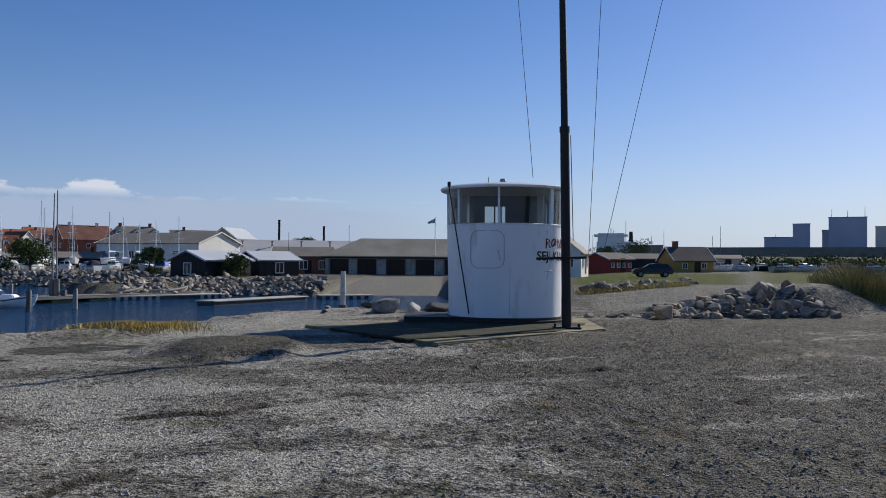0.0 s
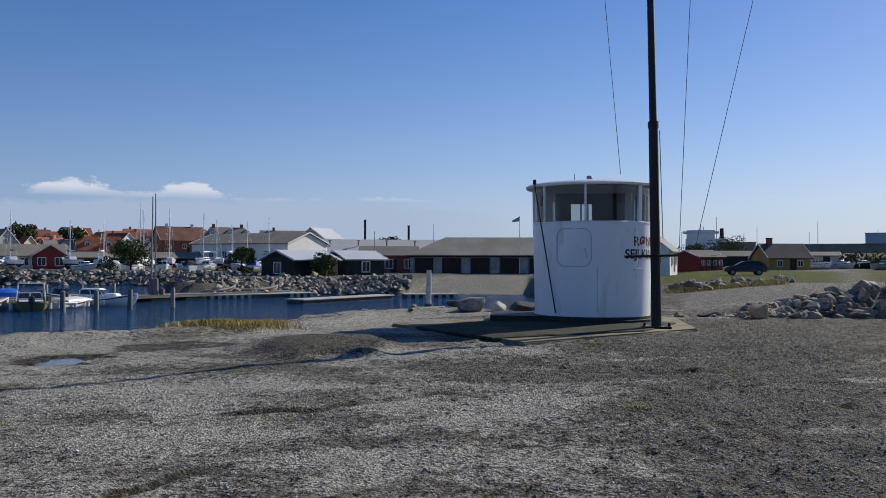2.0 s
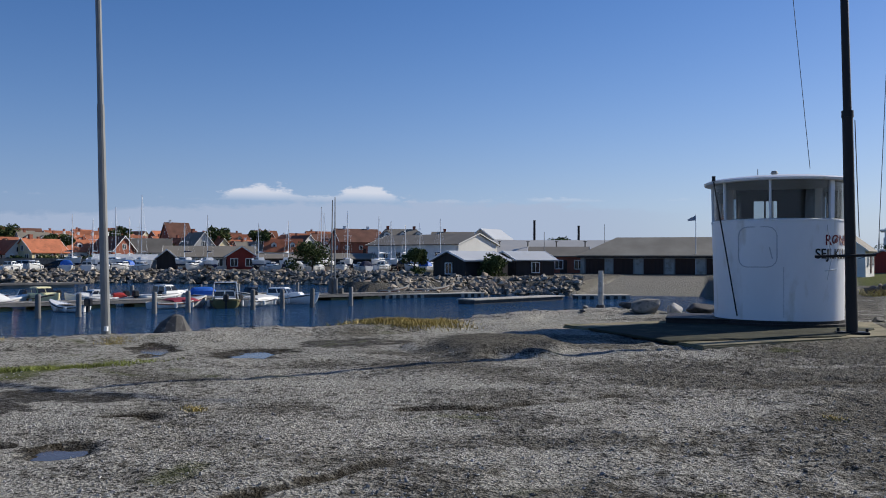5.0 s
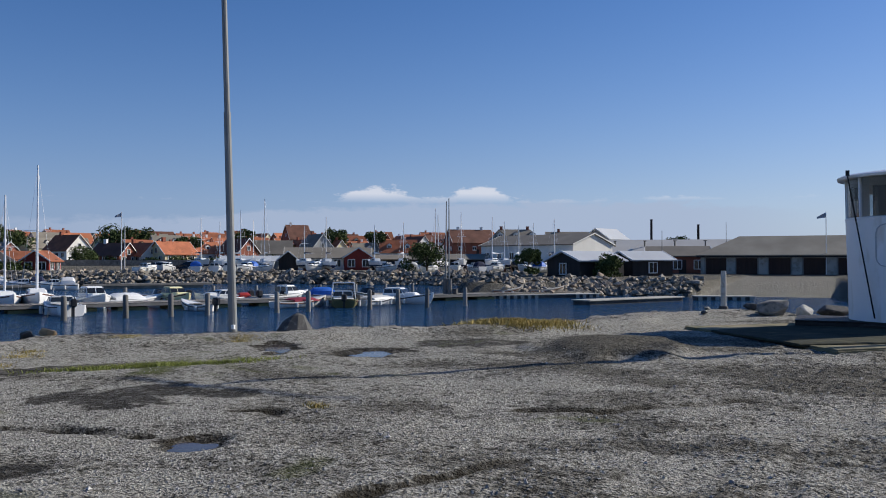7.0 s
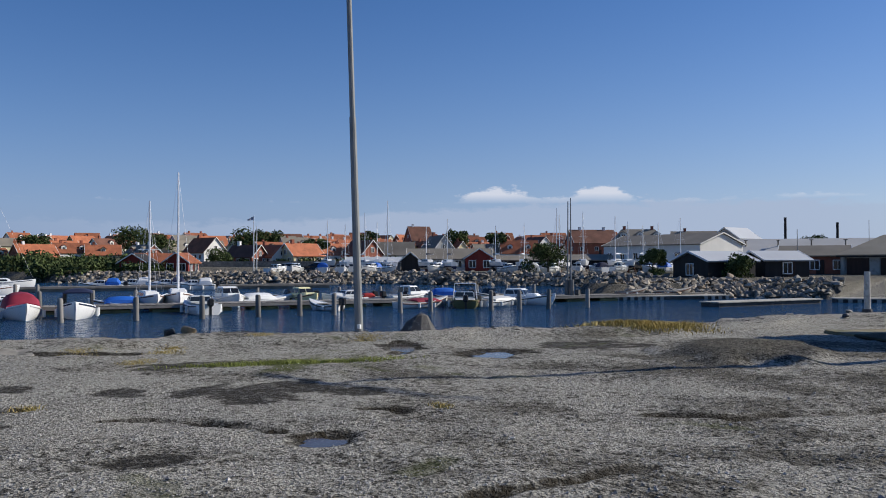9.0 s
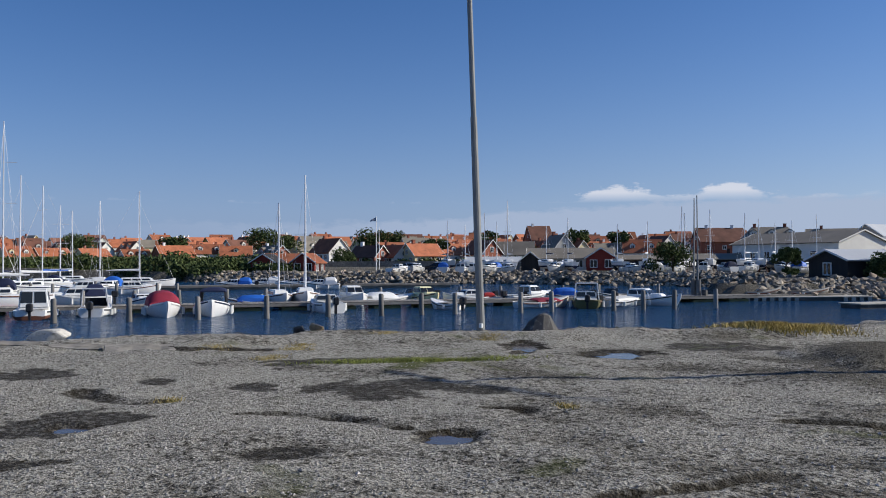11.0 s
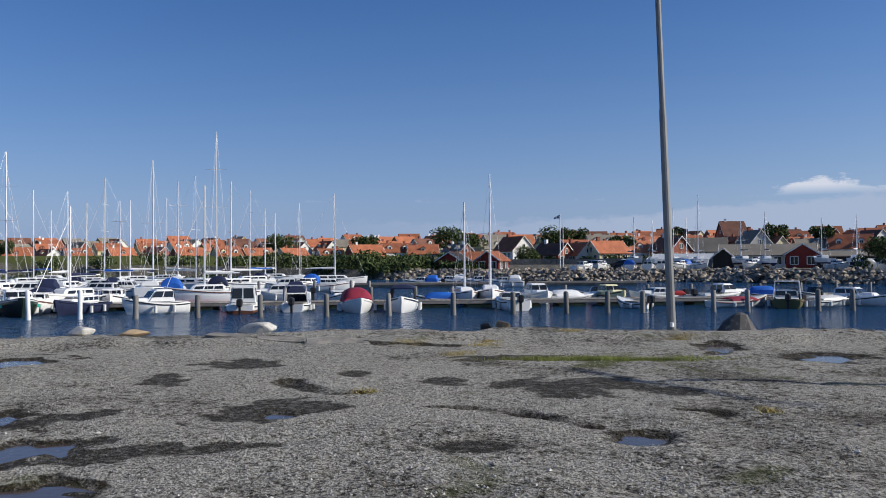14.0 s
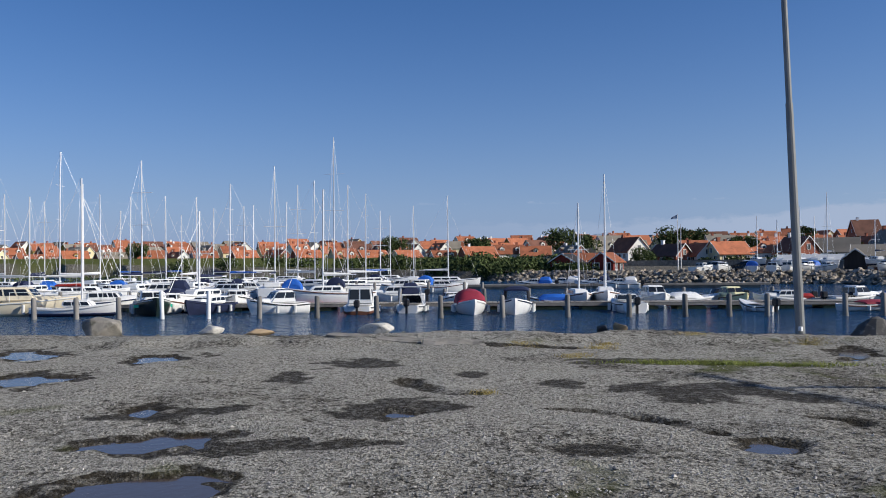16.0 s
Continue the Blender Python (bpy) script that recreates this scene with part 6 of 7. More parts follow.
# ---- buildings ----
tile_m = material("orange_pantiles", (0.37, 0.125, 0.06), rough=0.85, vary=0.25, scale=0.5, fine=6, bump=0.4, random_tint=0.3, dirt=(0.22, 0.08, 0.04), dirt_amount=0.3)
brown_tile_m = material("brown_roof_tiles", (0.17, 0.075, 0.05), rough=0.85, vary=0.3, scale=0.5, fine=6, bump=0.4, random_tint=0.2)
dark_roof_m = material("dark_felt_roof", (0.085, 0.075, 0.068), rough=0.9, vary=0.25, scale=0.4, fine=6, bump=0.3)
slate_m = material("grey_fibre_roof", (0.23, 0.205, 0.165), rough=0.85, vary=0.2, scale=0.3, fine=5, bump=0.3)
pale_roof_m = material("pale_metal_roof", (0.52, 0.54, 0.55), rough=0.5, vary=0.08, scale=0.3, fine=5, bump=0.1)
lightgrey_m = material("light_grey_cladding", (0.50, 0.49, 0.46), rough=0.7, vary=0.08, scale=0.3, fine=5, bump=0.1)
white_wall_m = material("white_render", (0.78, 0.76, 0.70), rough=0.85, vary=0.08, scale=0.5, fine=8, bump=0.1)
cream_wall_m = material("cream_render", (0.72, 0.62, 0.38), rough=0.85, vary=0.1, scale=0.5, fine=8, bump=0.1)
brick_wall_m = material("red_brick_wall", (0.30, 0.10, 0.06), rough=0.85, vary=0.2, scale=0.6, fine=10, bump=0.2)
ochre_wall_m = material("ochre_render", (0.36, 0.24, 0.06), rough=0.85, vary=0.12, scale=0.5, fine=8, bump=0.1)
timber_wall_m = material("black_timber_wall", (0.028, 0.025, 0.024), rough=0.8, vary=0.3, scale=0.8, fine=12, bump=0.3, stretch=(3, 3, 0.3))
red_timber_m = material("falu_red_timber", (0.24, 0.035, 0.025), rough=0.8, vary=0.2, scale=0.8, fine=12, bump=0.3, stretch=(3, 3, 0.3))
door_m = material("dark_brown_gate", (0.045, 0.022, 0.015), rough=0.7, vary=0.25, scale=0.8, fine=14, bump=0.3, stretch=(4, 4, 0.3))
grey_timber_m = material("grey_timber_wall", (0.30, 0.29, 0.27), rough=0.8, vary=0.15, scale=0.8, fine=12, bump=0.3, stretch=(3, 3, 0.3))
# blue-grey lightened to put distance haze into the colour
blue_grey_m = material("hazy_blue_grey", (0.36, 0.40, 0.47), rough=0.6, vary=0.08, scale=0.1, fine=2)
trim_m = material("white_trim", (0.82, 0.82, 0.80), rough=0.6, vary=0.05, scale=2, fine=10, bump=0)

bm = B()
for x, z, sx, sz in ((-0.55, 0, 0.1, 1.3), (0.55, 0, 0.1, 1.3), (0, 0.6, 1.2, 0.1), (0, -0.6, 1.2, 0.1), (0, 0, 0.07, 1.2)):
    box(bm, (x, 0, z), (sx, 0.12, sz))
frame_mesh = mesh_of("window", bm, trim_m)
bm = B()
box(bm, (0, 0.02, 0), (1.1, 0.05, 1.2))
pane_mesh = mesh_of("pane", bm, tint_m)


def window_at(owner, x, y, z, turn=0.0, sx=1.0, sz=1.0):
    w = new("window", frame_mesh)
    w.parent = owner
    w.matrix_local = pose(x, y, z, 0, 0, turn) @ Matrix.Diagonal((sx, 1, sz, 1))
    p = new("pane", pane_mesh)
    p.parent = w
    return w


def gable_house(name, label, m, L=11.0, D=8.0, eave=3.0, rise=3.2, wall=None, roof=None, overhang=0.35, wins=3, end_wins=2, chimneys=1, dormers=0, group="", category="house", hip=0.0, door=True, floors=1, foot=2.0, ws=1.0):
    """A gabled house: the ridge runs along local x, the long front looks along -y."""
    wall, roof = wall or white_wall_m, roof or tile_m
    t = thing(name, label, category, m, group)
    bm = B()
    loft(bm, [[(x, -D / 2, -foot), (x, D / 2, -foot), (x, D / 2, eave), (x, 0, eave + rise * (1 if not hip else 0.02)), (x, -D / 2, eave)] for x in (-L / 2, L / 2)], cap0=True, cap1=True)
    wl_ = part("wall", bm, wall, t)
    s = rise / (D / 2)
    oz, th = overhang * s, 0.16
    hl = L / 2 + overhang
    for side in (-1, 1):
        bm = B()
        e, rdg = (side * (D / 2 + overhang), eave - oz), (0, eave + rise)
        pts0 = [(-hl, e[0], e[1]), (hl, e[0], e[1]), (hl - hip, 0, rdg[1]), (-hl + hip, 0, rdg[1])]
        loft(bm, [[Vector(p) + Vector((0, 0, 0.02)) for p in pts0], [Vector(p) + Vector((0, side * 0.06, th)) for p in pts0]], cap0=True, cap1=True)
        part("roof_slope", bm, roof, t)
    if hip:
        for side in (-1, 1):
            bm = B()
            pts0 = [(side * hl, -D / 2 - overhang, eave - oz), (side * hl, D / 2 + overhang, eave - oz), (side * (hl - hip), 0, eave + rise)]
            loft(bm, [[Vector(p) + Vector((0, 0, 0.02)) for p in pts0], [Vector(p) + Vector((0, 0, th)) for p in pts0]], cap0=True, cap1=True)
            part("roof_hip", bm, roof, t)
    else:
        for side in (-1, 1):
            bm = B()
            for yy in (-1, 1):
                a, c = Vector((side * (hl + 0.02), yy * (D / 2 + overhang), eave - oz + 0.02)), Vector((side * (hl + 0.02), 0, eave + rise + 0.02))
                loft(bm, [[a, a + Vector((0, 0, 0.2)), c + Vector((0, 0, 0.2)), c], [p - Vector((side * 0.06, 0, 0)) for p in (a, a + Vector((0, 0, 0.2)), c + Vector((0, 0, 0.2)), c)]], cap0=True, cap1=True)
            part("barge_board", bm, trim_m if wall is not white_wall_m else wall, t)
    for f in range(floors):
        z = (eave / floors) * (f + 0.55)
        for k in range(wins):
            window_at(t, -L / 2 + L * (k + 0.5) / wins, -D / 2 - 0.03, z, 0, ws, ws)
        for side in (-1, 1):
            for k in range(end_wins):
                window_at(t, side * (L / 2 + 0.03), -D / 2 + D * (k + 0.5) / end_wins, z, 90 * side, ws, ws)
    if end_wins and not hip and rise > 2:
        for side in (-1, 1):
            window_at(t, side * (L / 2 + 0.03), 0, eave + rise * 0.3, 90 * side, 0.8, 0.9)
    if door:
        bm = B()
        box(bm, (L * 0.08, -D / 2 - 0.02, 1.02), (0.95, 0.08, 2.04))
        part("door", bm, door_m, t)
    for k in range(chimneys):
        bm = B()
        x = (-0.28 + 0.56 * k) * L
        box(bm, (x, 0, eave + rise + 0.15), (0.7, 0.6, 1.5))
        box(bm, (x, 0, eave + rise + 0.92), (0.8, 0.7, 0.12))
        part("chimney", bm, brick_wall_m if wall is not brick_wall_m else trim_m, t)
    for k in range(dormers):
        x = -L / 2 + L * (k + 0.5) / dormers
        bm = B()
        y0 = -D / 2 * 0.62
        zb = eave + rise * 0.38
        prism(bm, [(x - 0.8, zb - 0.7), (x + 0.8, zb - 0.7), (x + 0.8, zb + 0.8), (x, zb + 1.35), (x - 0.8, zb + 0.8)], y0 - 0.25, 0)
        d_ = part("dormer", bm, white_wall_m if k % 2 else wall, t)
        window_at(d_, x, y0 - 0.28, zb + 0.25, 0, 0.85, 0.7)
        bm = B()
        for sg in (-1, 1):
            loft(bm, [[(x, y, zb + 1.38), (x + sg * 1.0, y, zb + 0.72), (x + sg * 1.0, y, zb + 0.84), (x, y, zb + 1.5)] for y in (y0 - 0.4, 0)], cap0=True, cap1=True)
        part("dormer_roof", bm, roof, d_)
    return t


def gz_at(b_deg, d):
    p = polar(b_deg, d)
    return level(p.x, p.y)


def house_at(b_deg, d, z=None, turn=0.0, **k):
    z = gz_at(b_deg, d) if z is None else z
    return gable_house(k.pop("name", "house"), k.pop("label"), facing(b_deg, d, z, turn), **k)


# town on the rise behind the marina: rows of tiled houses stepping up the slope
r = random.Random(2024)
town = "tiled houses on the slope above the harbour"
LABELS = {tile_m: "orange pantiled", brown_tile_m: "brown-tiled", slate_m: "grey-roofed"}
WALLS = {white_wall_m: "whitewashed", cream_wall_m: "cream-rendered", brick_wall_m: "red-brick", ochre_wall_m: "ochre"}
for k_row, (extra, step, lift) in enumerate(((0, 2.0, 1.2), (40, 2.0, 3.4), (85, 1.9, 5.8), (130, 1.9, 8.0))):
    b_deg = 20.5 + 0.7 * k_row
    while b_deg < 94:
        d = 262 + extra + max(0, b_deg - 48) * 2.4 + r.uniform(-9, 9)
        wall = r.choice((white_wall_m, cream_wall_m, brick_wall_m, white_wall_m, brick_wall_m, white_wall_m, ochre_wall_m))
        roof = r.choice((tile_m, tile_m, tile_m, tile_m, brown_tile_m, slate_m))
        turn = r.choice((15, 30, 22, -55, -62, -48, 38, 0, 26))
        if not (k_row == 0 and (46.2 < b_deg < 53 or b_deg < 27)):
            far = k_row >= 2
            house_at(b_deg, d, lift + 0.004 * (d - 262) + r.uniform(-0.5, 0.5), turn, label="%s house with %s roof on the slope" % (WALLS[wall], LABELS[roof]), L=r.uniform(8, 12), D=r.uniform(6.5, 8), eave=r.uniform(2.4, 3.4), rise=r.uniform(2.8, 4.0),
                     wall=wall, roof=roof, wins=0 if far else 3, end_wins=2 if turn < -40 and not far else 0, chimneys=r.choice((0, 1, 1, 2)), dormers=r.choice((0, 0, 1)) if far else r.choice((0, 1, 2, 2)), group=town, door=False, foot=7.0)
        b_deg += step * r.uniform(0.75, 1.3)

# houses that can be told apart
house_at(49.9, 222, 1.6, -55, label="whitewashed gabled house with tall orange roof", L=9, D=7, eave=2.8, rise=3.6, wall=white_wall_m, group=town, foot=5)
house_at(45.6, 190, 0.9, -52, label="white gabled cottage with orange roof behind the boatyard", L=8, D=5.6, eave=2.0, rise=2.6, wall=white_wall_m, group=town, foot=5)
house_at(43.6, 188, 0.9, 34, label="cream cottage with wide orange roof behind the boatyard", L=8, D=6.4, eave=2.3, rise=2.6, wall=cream_wall_m, group=town, foot=5)
house_at(47.2, 188, 0.8, -40, label="brick cottage with dark orange roof", L=7.5, D=5.6, eave=2.1, rise=2.5, wall=brick_wall_m, roof=brown_tile_m, group=town, foot=5)
house_at(35.5, 300, 5.0, 20, label="tall house with steep dark roof over orange neighbours", L=8, D=9, eave=4.6, rise=5.0, wall=brick_wall_m, roof=brown_tile_m, floors=2, group=town, foot=6)
house_at(34.2, 205, 2.0, -62, label="white timbered gable house among orange roofs", L=7, D=6.4, eave=2.4, rise=3.8, wall=lightgrey_m, roof=slate_m, group=town, foot=5)
house_at(39.4, 190, 1.0, -50, label="dark red house with white barge boards", L=7, D=6, eave=2.6, rise=3.0, wall=brick_wall_m, roof=brown_tile_m, group=town, foot=5)
house_at(23.6, 262, 3.4, 20, label="large brick house with long red-brown roof", L=14, D=9, eave=4.2, rise=4.0, wall=brick_wall_m, roof=brown_tile_m, chimneys=2, group=town, foot=6)
house_at(20.5, 226, 2.6, 10, label="house with grey mansard roof and three chimneys", L=13, D=9, eave=4.4, rise=3.2, wall=white_wall_m, roof=slate_m, dormers=3, chimneys=2, group=town, hip=2.5, foot=6)
house_at(16.4, 240, 3.0, 5, label="long grey-roofed house with small windows", L=16, D=9, eave=4.6, rise=2.4, wall=white_wall_m, roof=slate_m, wins=6, chimneys=1, group=town, foot=6)
house_at(51.4, 140, -0.1, 68, label="red-timbered boathouse with orange roof and white gable boards", L=4.6, D=4.0, eave=1.8, rise=1.4, wall=red_timber_m, roof=tile_m, chimneys=0, wins=2, name="boathouse", category="boathouse")
house_at(53.0, 146, -0.1, 10, label="long low orange-roofed boathouse", L=6.2, D=4.4, eave=1.8, rise=1.4, wall=brick_wall_m, roof=tile_m, chimneys=0, wins=3, end_wins=0, name="boathouse", category="boathouse")
house_at(54.1, 136, -0.1, 70, label="dark red timber hut with black roof", L=4.6, D=4.2, eave=1.7, rise=1.3, wall=red_timber_m, roof=timber_wall_m, chimneys=0, wins=1, name="boathouse", category="hut")

# clubhouse behind the breakwater: long grey roof, white windows, red gable porch
club = house_at(33.4, 138, 0.25, 0, label="low grey-roofed clubhouse with a row of white windows", name="clubhouse", category="clubhouse", L=13.5, D=7, eave=1.9, rise=1.6, wall=white_wall_m, roof=slate_m, wins=9, end_wins=0, chimneys=0, door=False)
house_at(31.3, 134.5, 0.25, 90, label="red timber gable porch with white barge boards", name="clubhouse_porch", category="porch", L=3, D=4.6, eave=1.9, rise=1.5, wall=red_timber_m, roof=slate_m, wins=0, end_wins=2, chimneys=0, door=False)
house_at(36.0, 136, 0.2, 84, label="dark timber gable shed beside the clubhouse", name="shed", category="shed", L=4, D=3.0, eave=1.7, rise=1.2, wall=timber_wall_m, roof=slate_m, wins=0, end_wins=0, chimneys=0)
house_at(29.0, 142, -0.1, 0, label="open-fronted grey lean-to shed", name="shed", category="shed", L=8, D=5, eave=2.0, rise=0.7, wall=timber_wall_m, roof=slate_m, wins=0, end_wins=0, chimneys=0, door=False)
house_at(38.6, 144, -0.1, 0, label="low pale-roofed store behind parked boats", name="shed", category="shed", L=9, D=5, eave=1.7, rise=0.8, wall=grey_timber_m, roof=pale_roof_m, wins=0, end_wins=0, chimneys=0, door=False)
house_at(25.0, 150, 0.2, 0, label="long low brown-roofed boat store", name="shed", category="shed", L=14, D=6, eave=1.7, rise=0.9, wall=timber_wall_m, roof=slate_m, wins=0, end_wins=0, chimneys=0, door=False)

# sheds and halls round the slipway
house_at(18.4, 148, 0.3, -40, label="white hall with dark flat-pitched roof and gable windows", name="hall", category="hall", L=21, D=11, eave=4.1, rise=1.8, wall=white_wall_m, roof=slate_m, wins=7, end_wins=3, chimneys=0)
house_at(15.7, 93, -0.3, 42, label="black timber shed with pale metal roof", name="shed", category="shed", L=6.4, D=5.4, eave=1.9, rise=0.95, wall=timber_wall_m, roof=pale_roof_m, wins=1, end_wins=1, chimneys=0)
house_at(12.0, 98, -0.2, 35, label="second black timber shed with pale metal roof", name="shed", category="shed", L=5.4, D=4.6, eave=1.9, rise=0.9, wall=timber_wall_m, roof=pale_roof_m, wins=1, end_wins=0, chimneys=0)
house_at(9.6, 118, -0.3, 0, label="low brown building with white-framed windows", name="workshop", category="workshop", L=8, D=6, eave=2.6, rise=1.2, wall=brick_wall_m, roof=slate_m, wins=3, end_wins=0, chimneys=0)
shed_roof_m = material("tan_fibre_roof", (0.36, 0.315, 0.235), rough=0.85, vary=0.2, scale=0.3, fine=5, bump=0.3)
hall = house_at(9.6, 156, 0.2, 3, label="very long pale grey hall with vented metal roof", name="hall", category="hall", L=30, D=16, eave=2.2, rise=3.0, wall=lightgrey_m, roof=lightgrey_m, wins=0, end_wins=0, chimneys=0, door=False)
for k in range(5):
    bm = B()
    rod(bm, (-11 + 5.2 * k, -3.6, 4.0), (-11 + 5.2 * k, -3.6, 5.0), 0.13, n=8)
    box(bm, (-11 + 5.2 * k, -3.6, 5.05), (0.6, 0.6, 0.12))
    part("roof_vent", bm, slate_m, hall)
house_at(14.3, 168, 0.6, 58, label="grey tower house with pale gabled roof", name="loft_house", category="house", L=7, D=6, eave=5.4, rise=2.0, wall=grey_timber_m, roof=pale_roof_m, wins=3, end_wins=1, floors=2, chimneys=0)
garage = house_at(2.4, 117, -0.45, 0, label="long boat shed with brown gates and hipped grey roof", name="boat_shed", category="shed", L=22.5, D=10, eave=2.9, rise=2.3, wall=grey_timber_m, roof=shed_roof_m, wins=0, end_wins=0, chimneys=0, door=False, hip=5.0, overhang=0.5)
for x in (-9.3, -5.6, -1.7, 2.3, 6.2, 9.9):
    bm = B()
    box(bm, (x, -5.02, 1.2), (2.5, 0.12, 2.4))
    gate = part("gate", bm, door_m, garage, "dark brown plank gate")
    for k in range(6):
        bm = B()
        box(bm, (x - 1.05 + 0.42 * k, -5.09, 1.2), (0.37, 0.04, 2.36))
        part("plank", bm, door_m, gate)
for x in (-11.0, -7.5, -3.6, 0.3, 4.2, 8.0):
    bm = B()
    box(bm, (x, -5.06, 1.4), (1.1 if abs(x) < 9 else 0.4, 0.16, 2.8))
    part("pillar", bm, concrete_m, garage)
bm = B()
box(bm, (0, -5.45, 2.62), (23.4, 0.12, 0.2))
part("gutter", bm, timber_wall_m, garage)

for b_deg, top in ((11.25, 16.2), (8.23, 14.2)):
    t = thing("factory_chimney", "slim dark steel factory chimney on the skyline", "chimney", facing(b_deg, 300, 2.0), "factory chimneys")
    bm = B()
    rod(bm, (0, 0, 0), (0, 0, top - 2.0), 0.45, 0.40, n=14)
    part("flue", bm, timber_wall_m, t)
    bm = B()
    rod(bm, (0, 0, top - 2.0), (0, 0, top - 1.7), 0.48, n=14)
    part("rim", bm, timber_wall_m, t)

# right of the slipway: verge, huts, industry
house_at(-16.4, 131, 0.3, 28, label="ochre cottage with dark roof and brick chimney", name="cottage", category="house", L=6.2, D=5.4, eave=1.9, rise=1.9, wall=ochre_wall_m, roof=dark_roof_m, wins=2, end_wins=0, chimneys=1, ws=0.7)
house_at(-11.3, 125, 0.4, 46, label="dark red hut with white windows", name="hut", category="hut", L=4.6, D=5.4, eave=1.8, rise=0.9, wall=red_timber_m, roof=dark_roof_m, wins=4, end_wins=0, chimneys=0, ws=0.55)
house_at(-13.6, 150, 0.6, 0, label="low dark timber store", name="hut", category="hut", L=12, D=5, eave=1.9, rise=0.8, wall=timber_wall_m, roof=slate_m, wins=0, end_wins=0, chimneys=0)
house_at(-8.15, 105, 0.3, 80, label="white-gabled building with dark roof behind the mast", name="hall", category="hall", L=6, D=6, eave=2.6, rise=2.4, wall=white_wall_m, roof=slate_m, wins=2, end_wins=2, chimneys=0)
house_at(-18.9, 140, 0.6, 5, label="small pale shed with blue-grey doors", name="hut", category="hut", L=4, D=3.5, eave=1.9, rise=0.5, wall=lightgrey_m, roof=slate_m, wins=0, end_wins=0, chimneys=0)


def block(label, b0, b1, d, z0, z1, mat, name="industrial_block", depth=20.0, extras=()):
    w = 2 * d * math.tan(radians(abs(b1 - b0)) / 2)
    t = thing(name, label, "industry", facing((b0 + b1) / 2, d, z0 - 4))
    bm = B()
    box(bm, (0, 0, (z1 - z0 + 4) / 2), (w, depth, z1 - z0 + 4), bevel=0.15)
    part("wall", bm, mat, t)
    bm = B()
    box(bm, (0, 0, z1 - z0 + 4.15), (w + 0.3, depth + 0.3, 0.3))
    part("parapet", bm, slate_m, t)
    for x, h in extras:
        bm = B()
        rod(bm, (x * w, -depth * 0.3, z1 - z0 + 4), (x * w, -depth * 0.3, z1 - z0 + 4 + h), 0.18, 0.08, n=6)
        part("aerial", bm, steel_m, t)
    return t


block("blue-grey silo block on the industrial quay", -25.1, -27.2, 505, 10, 27.5, blue_grey_m, "silo_block", 30, ((-0.42, 5), (0.0, 4), (0.45, 6)))
block("lower blue-grey annex of the silo", -24.7, -25.2, 508, 10, 21, blue_grey_m, "silo_annex", 20)
block("slim blue-grey silo tower", -23.0, -24.0, 500, 9, 24.3, blue_grey_m, "silo_tower", 18)
block("low blue-grey factory wing", -21.3, -23.0, 500, 9, 17, blue_grey_m, "factory_wing", 18, ((-0.1, 2),))
block("grey end block of the works", -27.7, -29.6, 505, 9, 22.5, lightgrey_m, "works_block", 20)
block("long dark quay warehouse on the skyline", -16.8, -31, 330, 3.5, 7.8, slate_m, "quay_warehouse", 20)
block("dark warehouse beside the ferry", -12.8, -14.9, 330, 5, 8.6, slate_m, "quay_warehouse", 20)
ferry = thing("ferry", "white ferry superstructure rising behind the quay", "ship", facing(-11.9, 452, 8.0))
for name, x, w, z0, z1 in (("deckhouse", 0, 21, -4, 5.6), ("bridge", -3, 14, 5.6, 10.0), ("wing", -3, 18, 8.4, 9.4)):
    bm = B()
    box(bm, (x, 0, (z0 + z1) / 2), (w, 14, z1 - z0), bevel=0.3)
    part(name, bm, white_wall_m, ferry)
bm = B()
box(bm, (7.4, 0, 8), (2.2, 4, 6), taper=0.8)
part("funnel", bm, timber_wall_m, ferry)
bm = B()
rod(bm, (-3, 0, 8.5), (-3, 0, 13), 0.35, 0.2)
rod(bm, (-1.6, 0, 8.5), (-1.6, 0, 12), 0.25, 0.2)
part("radar_mast", bm, lightgrey_m, ferry)


# ---- flags, poles ----
def flagpole(label, m, h, r0=0.05, flag=True, mat=None):
    t = thing("flagpole", label, "flagpole", m)
    bm = B()
    rod(bm, (0, 0, 0), (0, 0, h), r0, r0 * 0.6, n=8)
    part("pole", bm, mat or gel_m, t)
    if flag:
        bm = B()
        rows_ = []
        for k in range(7):
            x = -0.17 * k
            y = 0.12 * math.sin(k * 1.3)
            rows_.append([(x, y, h - 0.1 - 0.09 * k), (x, y + 0.01, h - 0.75 - 0.02 * k), (x, y + 0.03, h - 0.75 - 0.02 * k), (x, y + 0.02, h - 0.1 - 0.09 * k)])
        loft(bm, rows_, cap0=True, cap1=True)
        part("pennant", bm, blue_grey_m, t, "grey-blue waving pennant")
    return t


flagpole("white flagpole with dark pennant by the boat shed", facing(0.55, 112, -0.3), 8.0, 0.07)
flagpole("tall white flagpole behind the breakwater", facing(46.75, 140, 0), 9.4, 0.09)
flagpole("white signal pole beside the flagpole", facing(46.55, 139, 0), 7.6, 0.08, False)
for b_deg, d, h in ((-12.5, 150, 9.0), (-14.2, 160, 6.6), (-15.0, 170, 8.0), (-18.1, 160, 6.6), (-18.6, 165, 8.6), (-10.3, 150, 6.5), (10.6, 110, 5.2), (6.5, 150, 8.0)):
    flagpole("slim grey lamp pole beyond the slipway", facing(b_deg, d, 0.3), h, 0.06, False, steel_m)

